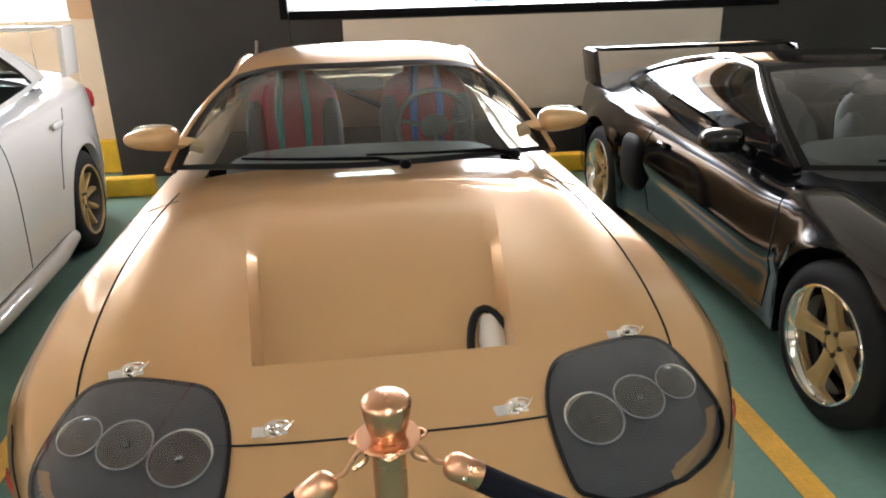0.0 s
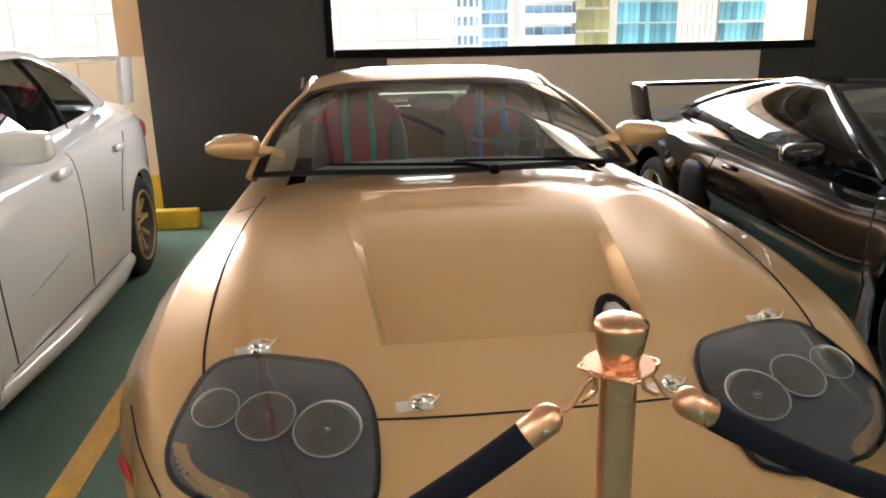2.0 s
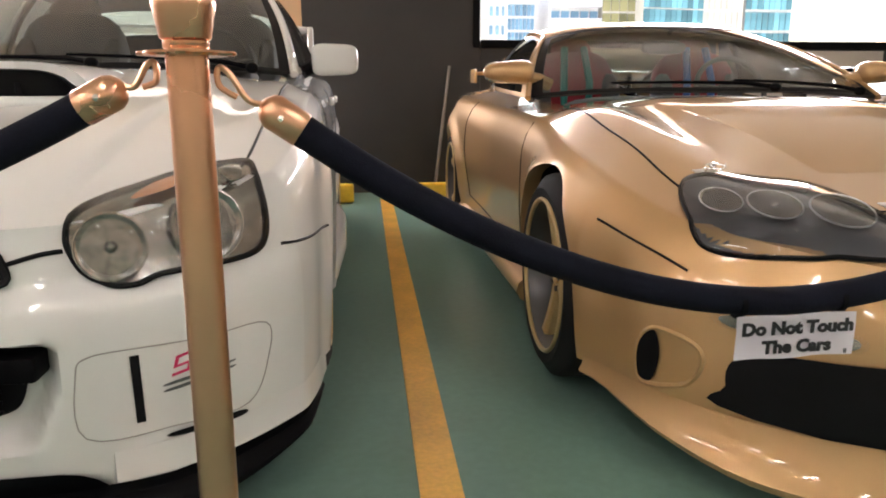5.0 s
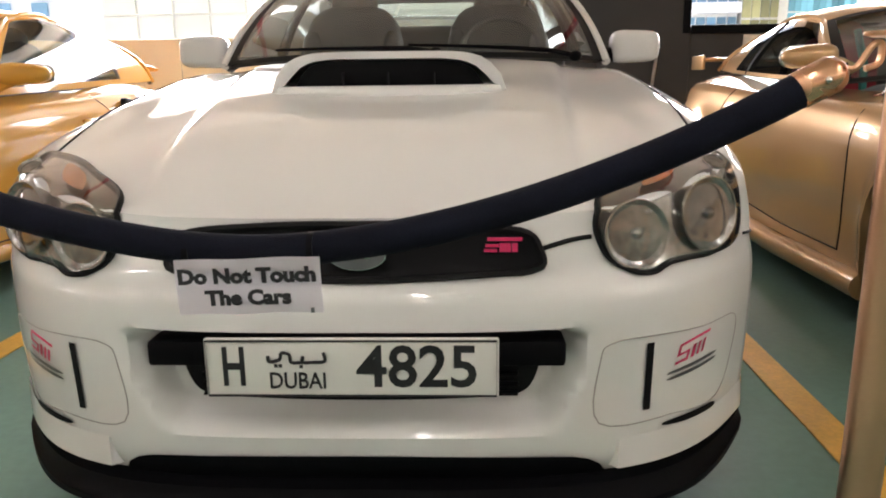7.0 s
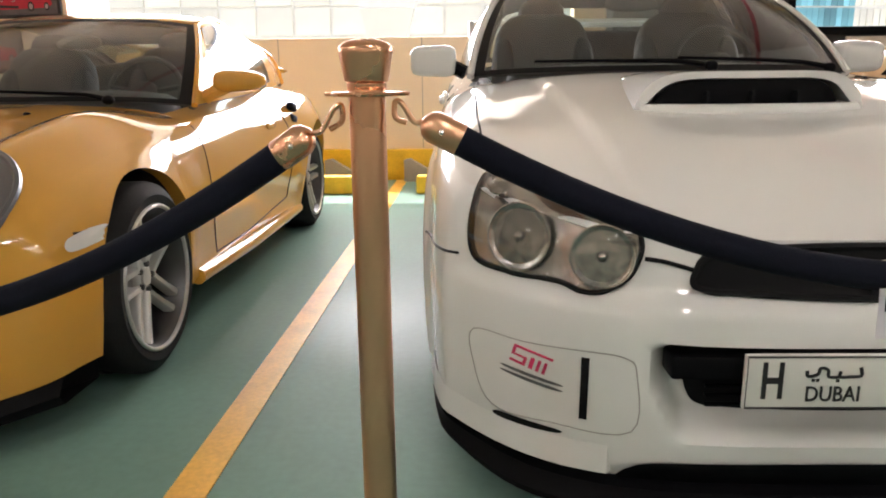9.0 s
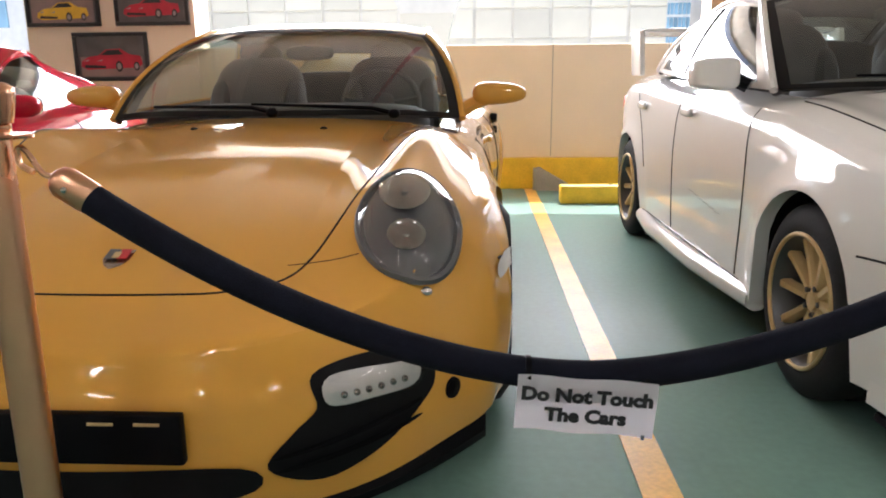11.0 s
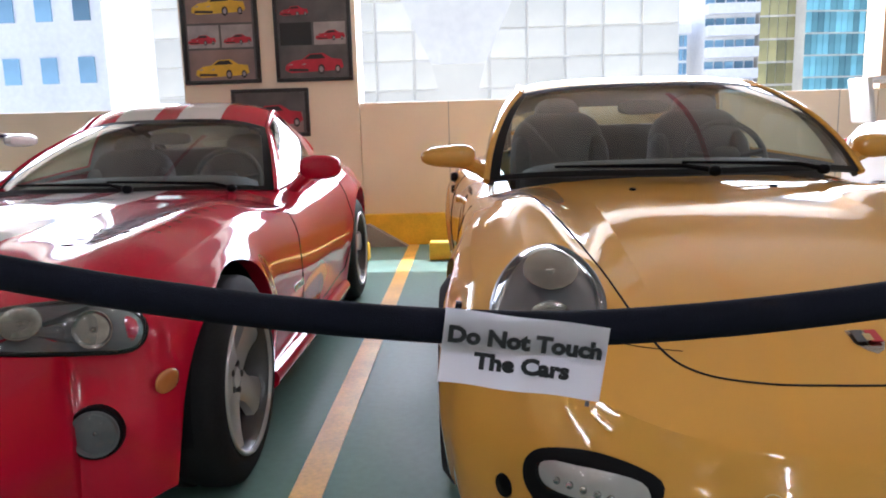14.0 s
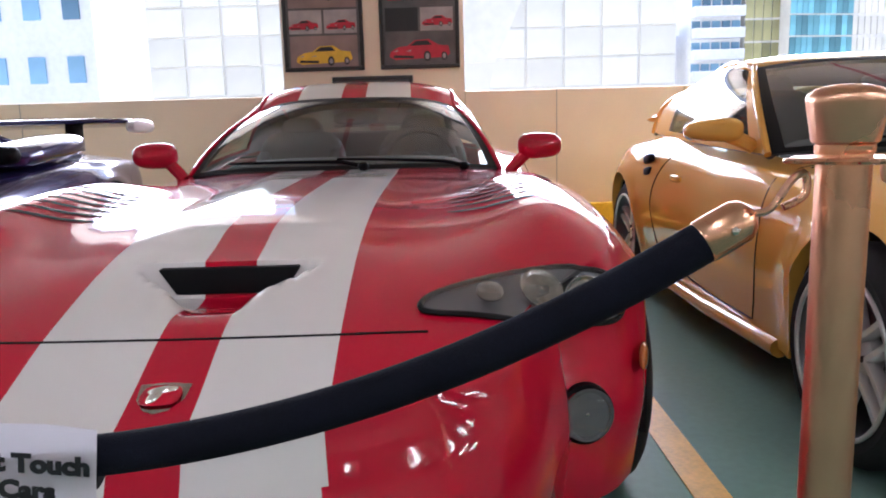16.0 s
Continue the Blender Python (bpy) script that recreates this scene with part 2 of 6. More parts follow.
    return t * t * (3 - 2 * t)


def nodes_between(a, b, n, extra=()):
    """n even steps, with some values put in exactly."""
    vals = [a + (b - a) * i / n for i in range(n + 1)]
    step = abs(b - a) / n
    for e in extra:
        k = min(range(len(vals)), key=lambda i: abs(vals[i] - e))
        if abs(vals[k] - e) < 0.4 * step and 0 < k < len(vals) - 1:
            vals[k] = e
        else:
            vals.append(e)
            vals.sort()
    return vals


def box(bm, x0, x1, y0, y1, z0, z1, bevel=0.0, seg=2):
    m = Matrix.Translation(((x0 + x1) / 2, (y0 + y1) / 2, (z0 + z1) / 2)) @ Matrix.Diagonal((x1 - x0, y1 - y0, z1 - z0, 1))
    vs = bmesh.ops.create_cube(bm, size=1, matrix=m)["verts"]
    if bevel:
        es = list({e for v in vs for e in v.link_edges})
        bmesh.ops.bevel(bm, geom=es, offset=bevel, segments=seg, profile=0.5, affect="EDGES")
    return bm


def boxes(*dims, bevel=0.0, seg=2):
    bm = bmesh.new()
    for d in dims:
        box(bm, *d, bevel=bevel, seg=seg)
    return bm


def lathe(profile, seg=32, axis="z", bm=None, at=(0, 0, 0)):
    """Turns a profile of (along, radius) about an axis."""
    bm = bm or bmesh.new()
    rings = []
    for a, r in profile:
        ring = []
        for k in range(seg):
            t = 2 * math.pi * k / seg
            c, s = r * math.cos(t), r * math.sin(t)
            p = {"z": (c, s, a), "x": (a, c, s), "y": (c, a, s)}[axis]
            ring.append(bm.verts.new(Vector(p) + Vector(at)))
        rings.append(ring)
    for A, B in zip(rings, rings[1:]):
        for k in range(seg):
            bm.faces.new((A[k], A[(k + 1) % seg], B[(k + 1) % seg], B[k]))
    for ring in (rings[0], rings[-1]):
        if profile[0 if ring is rings[0] else -1][1] > 1e-4:
            bm.faces.new(ring)
    return bm


def tube(pts, r, seg=10, bm=None, closed=False):
    """A round bar along a line of points; r may be one radius or one each."""
    bm = bm or bmesh.new()
    pts = [Vector(p) for p in pts]
    rs = r if isinstance(r, (list, tuple)) else [r] * len(pts)
    rings, up = [], None
    n = len(pts)
    for i, p in enumerate(pts):
        d = (pts[(i + 1) % n] - pts[i - 1]) if closed else (pts[min(i + 1, n - 1)] - pts[max(i - 1, 0)])
        d.normalize()
        if up is None:
            up = d.orthogonal().normalized()
        up = (up - d * up.dot(d)).normalized()
        side = d.cross(up)
        rings.append([bm.verts.new(p + rs[i] * (up * math.cos(2 * math.pi * k / seg) + side * math.sin(2 * math.pi * k / seg))) for k in range(seg)])
    pairs = list(zip(rings, rings[1:])) + ([(rings[-1], rings[0])] if closed else [])
    for A, B in pairs:
        for k in range(seg):
            bm.faces.new((A[k], A[(k + 1) % seg], B[(k + 1) % seg], B[k]))
    if not closed:
        bm.faces.new(rings[0])
        bm.faces.new(rings[-1][::-1])
    return bm


def smooth_line(pts, steps=6, closed=False):
    """A rounded line through a few points."""
    pts = [Vector(p) for p in pts]
    n, out = len(pts), []
    for i in range(n if closed else n - 1):
        if closed:
            a, b, c, d = pts[i - 1], pts[i], pts[(i + 1) % n], pts[(i + 2) % n]
        else:
            a, b, c, d = pts[max(i - 1, 0)], pts[i], pts[i + 1], pts[min(i + 2, n - 1)]
        for k in range(steps):
            t = k / steps
            out.append(0.5 * (2 * b + (c - a) * t + (2 * a - 5 * b + 4 * c - d) * t**2 + (3 * b - a - 3 * c + d) * t**3))
    if not closed:
        out.append(pts[-1])
    return out


def text_mesh(name, words, size, m, mat, parent=None, squeeze=1.0, thick=0.001, bold=0.0):
    """Raised letters in the built-in font; m: where their middle stands, facing along its z."""
    cu = bpy.data.curves.new(name, "FONT")
    cu.body, cu.size, cu.align_x, cu.align_y, cu.extrude, cu.offset, cu.resolution_u = words, size, "CENTER", "CENTER", thick, bold, 3
    tmp = bpy.data.objects.new(name, cu)
    me = bpy.data.meshes.new_from_object(tmp)
    bpy.data.objects.remove(tmp)
    me.transform(m @ Matrix.Diagonal((squeeze, 1, 1, 1)))
    me.materials.append(mat)
    ob = new(name, me)
    ob.parent = parent
    return ob


FRONT = Matrix.Rotation(radians(90), 4, "X")     # letters that face towards -y

# ---------- car tools ----------
from mathutils.bvhtree import BVHTree


def car_shell(root, c):
    """The painted shell: a crowned top over a plan outline, with a skirt that drops round it and rises over the wheels."""
    REF = 0.84
    L, hw, top, sh = c["L"], c["hw"], c["top"], c["sh"]
    crown, feat = c.get("crown", 2.6), c.get("feat", lambda x, y: 0.0)
    extra = [c["hood"][0], c["hood"][1], c["cabin"][0], c["cabin"][1]]
    for y, z, r in c["arches"]:
        extra += [y - r, y - r * 0.97, y - r * 0.88, y + r * 0.88, y + r * 0.97, y + r]
    S = nodes_between(0, L, c.get("ny", 110), extra + list(c.get("s_extra", ())))
    hu = c["hood"][2]
    U = nodes_between(-1, 1, c.get("nx", 44), [-hu, hu] + list(c.get("u_extra", ())))
    bm, hood = bmesh.new(), bmesh.new()
    grid, NS, NU = {}, len(S), len(U)
    for i, s in enumerate(S):
        for j, u in enumerate(U):
            y = s + c["sagF"] * abs(u) ** c["pF"] * max(0, 1 - s / 1.1) ** 2 - c["sagR"] * abs(u) ** c["pR"] * max(0, 1 - (L - s) / 0.9) ** 2
            x = u * (REF + (hw(s) - REF) * smoothstep(0.42, 1.0, abs(u)))
            if c.get("warp"):
                x = c["warp"](x, y)
            z = sh(y) + (top(y) - sh(y)) * (1 - abs(u) ** crown) + feat(x, y)
            grid[i, j] = bm.verts.new((x, y, z))
    hv = {}
    stripes = c.get("stripes")
    for i in range(NS - 1):
        for j in range(NU - 1):
            sm, um = (S[i] + S[i + 1]) / 2, (U[j] + U[j + 1]) / 2
            if c["cabin"][0] < sm < c["cabin"][1] and abs(um) < c["cabin"][2]:
                continue
            q = [grid[i, j], grid[i, j + 1], grid[i + 1, j + 1], grid[i + 1, j]]
            if c["hood"][0] < sm < c["hood"][1] and abs(um) < hu:
                qq = []
                for v in q:
                    if v not in hv:
                        hv[v] = hood.verts.new(v.co)
                    qq.append(hv[v])
                f = hood.faces.new(qq)
            else:
                f = bm.faces.new(q)
            if stripes and stripes((U[j] + U[j + 1]) / 2 * REF, sm):
                f.material_index = 1
    # outline, anticlockwise seen from above
    loop = [(i, 0) for i in range(NS - 1, 0, -1)] + [(0, j) for j in range(NU - 1)] + [(i, NU - 1) for i in range(NS - 1)] + [(NS - 1, j) for j in range(NU - 1, 0, -1)]
    P = [grid[k].co.copy() for k in loop]
    n = len(P)
    norm = []
    for k in range(n):
        d = P[(k + 2) % n] - P[k - 2]
        norm.append(Vector((d.y, -d.x, 0)).normalized())
    norm = [(norm[k - 2] + 2 * norm[k - 1] + 3 * norm[k] + 2 * norm[(k + 1) % n] + norm[(k + 2) % n]).normalized() for k in range(n)]
    NV = c.get("nv", 18)
    rows = [[grid[k] for k in loop]]
    bottoms = []
    for k in range(n):
        p, nn = P[k], norm[k]
        wf, wr, ws = max(0, -nn.y) ** 2, max(0, nn.y) ** 2, nn.x ** 2
        zb = wf * c["front_z"] + wr * c["rear_z"] + ws * c["side_z"]
        if ws > 0.3:
            for y, z, r in c["arches"]:
                if abs(p.y - y) < r:
                    zb = max(zb, z + math.sqrt(r * r - (p.y - y) ** 2))
        bottoms.append((zb, wf, wr, ws))
    for m in range(1, NV + 1):
        v = (m / NV) ** 1.25
        row = []
        for k in range(n):
            zb, wf, wr, ws = bottoms[k]
            p, nn = P[k], norm[k]
            z = p.z + v * (min(zb, p.z - 0.02) - p.z)
            d = p.z - z
            o = ws * c["oS"](d) + wf * c["oF"](z) + wr * c["oR"](d)
            if ws > 0.3:
                for y, zc, r in c["arches"]:
                    dist = math.hypot(p.y - y, z - zc)
                    o += c.get("flare", 0.02) * math.exp(-((dist - r) / 0.07) ** 2) * smoothstep(0.0, 0.12, d)
            if c.get("recess") and wf > 0.5:
                o -= c["recess"](p.x, z)
            q = p + nn * o
            row.append(bm.verts.new((q.x, q.y, z)))
        rows.append(row)
    for A, B in zip(rows, rows[1:]):
        for k in range(n):
            f = bm.faces.new((A[k], A[(k + 1) % n], B[(k + 1) % n], B[k]))
            if stripes and loop[k][0] == 0 and loop[(k + 1) % n][0] == 0 and stripes((A[k].co.x + A[(k + 1) % n].co.x) / 2, 0):
                f.material_index = 1
    # turned-in lip round the wheel openings and sills
    last = rows[-1]
    inner = [bm.verts.new(v.co - norm[k] * 0.05) for k, v in enumerate(last)]
    for k in range(n):
        bm.faces.new((last[k], last[(k + 1) % n], inner[(k + 1) % n], inner[k]))
    both = bmesh.new()
    for src in (bm, hood):
        vm = {v: both.verts.new(v.co) for v in src.verts}
        for f in src.faces:
            both.faces.new([vm[v] for v in f.verts])
    both.normal_update()
    bvh = BVHTree.FromBMesh(both)
    both.free()
    hood_edges = []
    for uu in (-hu, hu):
        j = min(range(NU), key=lambda q: abs(U[q] - uu))
        hood_edges.append([grid[i, j].co.copy() for i in range(NS) if c["hood"][0] - 1e-6 <= S[i] <= c["hood"][1] + 1e-6])
    i0 = min(range(NS), key=lambda q: abs(S[q] - c["hood"][0]))
    hood_edges.append([grid[i0, j].co.copy() for j in range(NU) if abs(U[j]) <= hu + 1e-6])
    paints = [c["paint"], c.get("paint2", c["paint"])]
    body = part("body", bm, paints, root, c["body_label"])
    part("hood", hood, paints, root)
    for e in hood_edges[:c.get("gaps", 3)]:
        part("panel_gap", tube(e, 0.0035, 6), M["seal"], root)
    # dark underside and wheel wells
    part("underbody", boxes((-c["W"] + 0.14, c["W"] - 0.14, 0.85, L - 0.35, 0.16, 0.2), (-0.42, 0.42, 0.35, 0.846, 0.16, 0.3), (-c["W"] + 0.36, c["W"] - 0.36, 0.85, L - 0.4, 0.204, c["tub"])), M["mesh"], root)
    for y, z, r in c["arches"]:
        for sx in (-1, 1):
            w = bmesh.new()
            for t in range(17):
                a = math.pi * (t / 16 * 1.1 - 0.05)
                for x in (c["W"] - 0.045, c["W"] - 0.34):
                    w.verts.new((sx * x, y + (r + 0.012) * math.cos(a), z + (r + 0.012) * math.sin(a)))
            w.verts.ensure_lookup_table()
            for t in range(16):
                w.faces.new([w.verts[q] for q in (2 * t, 2 * t + 1, 2 * t + 3, 2 * t + 2)])
            w.faces.new([w.verts[2 * t + 1] for t in range(17)])
            part("wheel_well", w, M["mesh"], root)
    return bvh


def cast(bvh, p, d):
    loc, nor, _, _ = bvh.ray_cast(Vector(p) - Vector(d) * 1.5, Vector(d))
    if loc is None:
        return None, None
    return loc, (-nor if nor.dot(Vector(d)) > 0 else nor)


def patch(bvh, poly, org, ax, ay, d, off, rings=5, bulge=0.0, steps=5, scale=1.0):
    """A skin laid on the shell: a rounded outline in the plane (org, ax, ay), thrown along d."""
    org, ax, ay, d = Vector(org), Vector(ax), Vector(ay), Vector(d).normalized()
    out = smooth_line([(a, b, 0) for a, b in poly], steps, True)
    cen = sum(out, Vector()) / len(out)
    bm, prev, last = bmesh.new(), None, None
    for k in range(rings + 1):
        f = (1 - k / rings) * scale
        row = []
        for p in out if k < rings else out[:1]:
            q = cen + (p - cen) * f
            s = org + ax * q.x + ay * q.y
            loc, nor = cast(bvh, s, d)
            if loc is None:
                loc = s + d * (last if last is not None else 0.0)
                nor = -d
            else:
                last = (loc - s).dot(d)
            row.append(bm.verts.new(loc + nor * off - d * bulge * (1 - f * f)))
        if prev:
            m = len(prev)
            for i in range(m):
                if len(row) == m:
                    bm.faces.new((prev[i], prev[(i + 1) % m], row[(i + 1) % m], row[i]))
                else:
                    bm.faces.new((prev[i], prev[(i + 1) % m], row[0]))
        prev = row
    return bm


def rim_line(bvh, poly, org, ax, ay, d, off, r, steps=5):
    org, ax, ay, d = Vector(org), Vector(ax), Vector(ay), Vector(d).normalized()
    pts = []
    for p in smooth_line([(a, b, 0) for a, b in poly], steps, True):
        loc, nor = cast(bvh, org + ax * p.x + ay * p.y, d)
        if loc is not None:
            pts.append(loc + nor * off)
    return tube(pts, r, 6, closed=True)


def seam(bvh, pts, d, root, r=0.0035, mat=None, name="panel_gap", off=0.0, steps=8):
    out = []
    for p in smooth_line(pts, steps):
        loc, nor = cast(bvh, p, Vector(d).normalized())
        if loc is not None:
            out.append(loc + nor * off)
    if len(out) > 2:
        return part(name, tube(out, r, 6), mat or M["seal"], root)


def skirt(bvh, cy, a0, a1, rows, n=48, y_max=9.0, taper=True):
    """A lip that wraps the nose: rows of (height where the shell is met, outward step, height) swept round (0, cy)."""
    bm, rings = bmesh.new(), []
    for k in range(n + 1):
        a = radians(a0 + (a1 - a0) * k / n)
        out = Vector((math.sin(a), -math.cos(a), 0))
        ease = 0.3 + 0.7 * smoothstep(0, 0.22, min(k, n - k) / n) if taper else 1.0
        ring = []
        for zr, o, z in rows:
            loc, _ = cast(bvh, (0, cy, zr), -out)
            if loc is None or loc.y > y_max:
                ring = None
                break
            ring.append((loc + out * (o * ease if o > 0 else o)).xy.to_3d() + Vector((0, 0, rows[0][2] - (rows[0][2] - z) * (ease if taper else 1.0))))
        if ring:
            rings.append([bm.verts.new(p) for p in ring])
    m = len(rows)
    for A, B in zip(rings, rings[1:]):
        for q in range(m):
            bm.faces.new((A[q], A[(q + 1) % m], B[(q + 1) % m], B[q]))
    bm.faces.new(rings[0])
    bm.faces.new(rings[-1][::-1])
    return bm


def pane(root, name, c00, c10, c11, c01, bow0=(0, 0, 0), bow1=(0, 0, 0), bulge0=(0, 0, 0), bulge1=None, margin=(0.06, 0.06, 0.05, 0.06), mats=None, nu=20, nv=12, label="", band=None, crown=False):
    """A bowed panel between four corners: glass within, a frame round it. With no glass, one painted skin."""
    c00, c10, c11, c01, bow0, bow1, bulge0, bulge1 = (Vector(v) for v in (c00, c10, c11, c01, bow0, bow1, bulge0, bulge1 or bulge0))
    us = nodes_between(0, 1, nu, [margin[0], 1 - margin[1]] + ([] if not band else [q for b in band for q in b]))
    vs = nodes_between(0, 1, nv, [margin[2], 1 - margin[3]])

    def at(u, v):
        w = 4 * u * (1 - u)
        bow = bow0.lerp(bow1, v)
        bow = Vector((w * bow.x, w * bow.y, (1 - abs(2 * u - 1) ** 4 if crown else w) * bow.z))
        return c00.lerp(c10, u).lerp(c01.lerp(c11, u), v) + bow + 4 * v * (1 - v) * bulge0.lerp(bulge1, u)
    frame_bm, glass_bm = bmesh.new(), bmesh.new()
    cache = ({}, {})

    def vert(bmx, n, u, v):
        if (u, v) not in cache[n]:
            cache[n][u, v] = bmx.verts.new(at(u, v))
        return cache[n][u, v]
    for a, b in zip(us, us[1:]):
        for e, f in zip(vs, vs[1:]):
            um, vm = (a + b) / 2, (e + f) / 2
            inside = mats[1] is not None and margin[0] < um < 1 - margin[1] and margin[2] < vm < 1 - margin[3]
            n, bmx = (1, glass_bm) if inside else (0, frame_bm)
            fc = bmx.faces.new([vert(bmx, n, *q) for q in ((a, e), (b, e), (b, f), (a, f))])
            if band and any(q[0] < um < q[1] for q in band):
                fc.material_index = 1
    if mats[1] is None:
        glass_bm.free()
        lining = frame_bm.copy()
        for f in lining.faces:
            f.material_index = 0
        for v in lining.verts:
            v.co += Vector((-0.03 * v.co.x, 0, -0.03))
        top_skin = part(name, frame_bm, mats[0], root, label)
        part("headliner", lining, M["cabin"], top_skin)
        return top_skin
    lining = frame_bm.copy()
    mid = (c00 + c10 + c11 + c01) / 4
    inward = Vector((-mid.x, 2.9 - mid.y, 0))
    inward = inward.normalized() * 0.02 if inward.length > 0 else inward
    for v in lining.verts:
        v.co += inward + Vector((0, 0, -0.008))
    g = part(name, glass_bm, mats[1], root, label)
    g.visible_shadow = False
    part("window_frame", frame_bm, mats[0], g)
    part("inner_trim", lining, M["cabin"], g)
    return g


def greenhouse(root, g):
    """Windscreen, side windows, rear window, roof and pillars from four corners of the right-hand side."""
    A0, A1, C1, C0 = g["A0"], g["A1"], g["C1"], g["C0"]
    mx = lambda p: (-p[0], p[1], p[2])
    paint, glass, side = g["paint"], M["glass"], g.get("side_glass", M["dark_glass"])
    f0, f1, r1, r0, rz = g["f0"], g["f1"], g["r1"], g["r0"], g["rz"]
    wb, rb, sbu = Vector(g.get("wb", (0, -0.03, 0.02))), Vector(g.get("rb", (0, 0.02, 0.02))), g.get("sbulge", 0.03)
    out = Vector((sbu, 0, 0))
    pane(root, "windscreen", mx(A0), A0, A1, mx(A1), f0, f1, wb - out, wb + out, (0.035, 0.035, 0.04, 0.07), [M["seal"], glass], label="clear windscreen with a black border", crown=True)
    pane(root, "rear_window", C0, mx(C0), mx(C1), C1, r0, r1, rb + out, rb - out, (0.05, 0.05, 0.06, 0.05), [M["seal"], g.get("rear_glass", M["rear_glass"])], crown=True)
    for sx in (1, -1):
        s = (lambda p: p) if sx > 0 else mx
        pane(root, "side_window", s(A0), s(C0), s(C1), s(A1), (sx * g.get("sb", 0.05), 0, 0), (0, 0, rz), wb + sx * out, rb + sx * out, g.get("side_margin", (0.06, 0.14, 0.06, 0.1)), [paint, side], nu=26, label="tinted side window")
        line = [Vector(s(A0)).lerp(Vector(s(A1)), t / 12) + (wb + sx * out) * 4 * (t / 12) * (1 - t / 12) for t in range(13)]
        part("pillar", tube(line, g.get("pr", 0.022), 8), paint, root)
        part("pillar_lining", tube([p + Vector((-sx * 0.016, 0.012, -0.008)) for p in line], g.get("pr", 0.022) * 1.15, 8), M["cabin"], root)
        rail = [Vector(s(A1)).lerp(Vector(s(C1)), t / 8) + Vector((0, 0, rz)) * 4 * (t / 8) * (1 - t / 8) for t in range(9)] + [Vector(s(C1)).lerp(Vector(s(C0)), t / 8) + (rb + sx * out) * 4 * (t / 8) * (1 - t / 8) for t in range(1, 9)]
        part("roof_rail", tube(rail, g.get("pr", 0.022), 8), paint, root)
        part("rail_lining", tube([p + Vector((-sx * 0.018, 0, -0.012)) for p in rail], g.get("pr", 0.022) * 1.2, 8), M["cabin"], root)
        if g.get("bpillar"):
            u = g["bpillar"]
            b0 = Vector(s(A0)).lerp(Vector(s(C0)), u) + Vector((sx * g.get("sb", 0.05), 0, 0)) * 4 * u * (1 - u)
            b1 = Vector(s(A1)).lerp(Vector(s(C1)), u) + Vector((0, 0, rz)) * 4 * u * (1 - u)
            line = [b0.lerp(b1, t / 8) + (wb.lerp(rb, u) + sx * out) * 4 * (t / 8) * (1 - t / 8) for t in range(9)]
            part("door_pillar", tube([Vector((p.x * 0.985, p.y, p.z)) for p in line[:-1]], 0.016, 6), M["seal"], root)
    roof = pane(root, "roof", mx(A1), A1, C1, mx(C1), f1, r1, (0, 0, rz), None, (0.02, 0.02, 0.02, 0.02), [g.get("roof_paint", [paint]) if g.get("roof_paint") else paint, None], nv=18, nu=24, band=g.get("band"), crown=True)
    return roof


def wheel_set(root, spots, R, rim, w, kind, mat, cal=None, nspoke=5, lip=None):
    """Four wheels: rim with its tyre, spokes, hub, nuts, brake disc and caliper."""
    meshes = {}

    def build(name, bm, mat):
        ob = part(name, bm, mat)
        meshes[name] = ob.data
        bpy.data.objects.remove(ob)
    h = w / 2
    build("tyre", lathe_open([(-h, rim - 0.004), (-h - 0.008, rim + 0.03), (-h + 0.004, R - 0.03), (-h + 0.02, R - 0.006), (-h + 0.04, R), (-0.022, R), (-0.018, R - 0.007), (0.018, R - 0.007), (0.022, R), (h - 0.04, R), (h - 0.02, R - 0.006), (h - 0.004, R - 0.03), (h + 0.008, rim + 0.03), (h + 0.004, rim + 0.008), (h, rim - 0.004)], 56), M["tyre"])
    build("wheel", lathe_open([(h + 0.004, rim), (h + 0.006, rim - 0.006), (h - 0.004, rim - 0.012), (h - 0.03, rim - 0.024), (0, rim - 0.034), (-h, rim - 0.03)], 56), lip or M["darkalloy"])
    build("rim_lip", tube([(h + 0.003, (rim - 0.006) * math.cos(2 * math.pi * k / 48), (rim - 0.006) * math.sin(2 * math.pi * k / 48)) for k in range(48)], 0.0075, 8, closed=True), lip or mat)
    sp = bmesh.new()
    face = h - 0.03
    arms = [(0, 1.0)] if kind != "twin" else [(-0.021, 0.55), (0.021, 0.55)]
    for off, k in arms:
        pts = []
        for t in range(9):
            r = 0.045 + (rim - 0.022 - 0.045) * t / 8
            half = {"five": 0.036 - 0.010 * math.sin(math.pi * t / 8), "twin": 0.0135, "slim": 0.026 - 0.006 * math.sin(math.pi * t / 8), "ten": 0.014, "three": 0.06 - 0.014 * math.sin(math.pi * t / 8)}[kind] * (1.0 + 0.28 * (t / 8) ** 2)
            ang, shift = 0.0, off * (1 + 0.5 * t / 8)
            x = face - 0.014 + 0.016 * (t / 8) ** 1.5
            pts.append((r, half, ang, x))
        rows = []
        for r, half, ang, x in pts:
            cdir, sdir = Vector((0, math.sin(ang), math.cos(ang))), Vector((0, math.cos(ang), -math.sin(ang)))
            row = [sp.verts.new(cdir * r + sdir * (q + shift) + Vector((xx, 0, 0))) for q, xx in ((-half, x - 0.03), (-half * 0.92, x - 0.004), (-half * 0.55, x + 0.004), (half * 0.55, x + 0.004), (half * 0.92, x - 0.004), (half, x - 0.03))]
            rows.append(row)
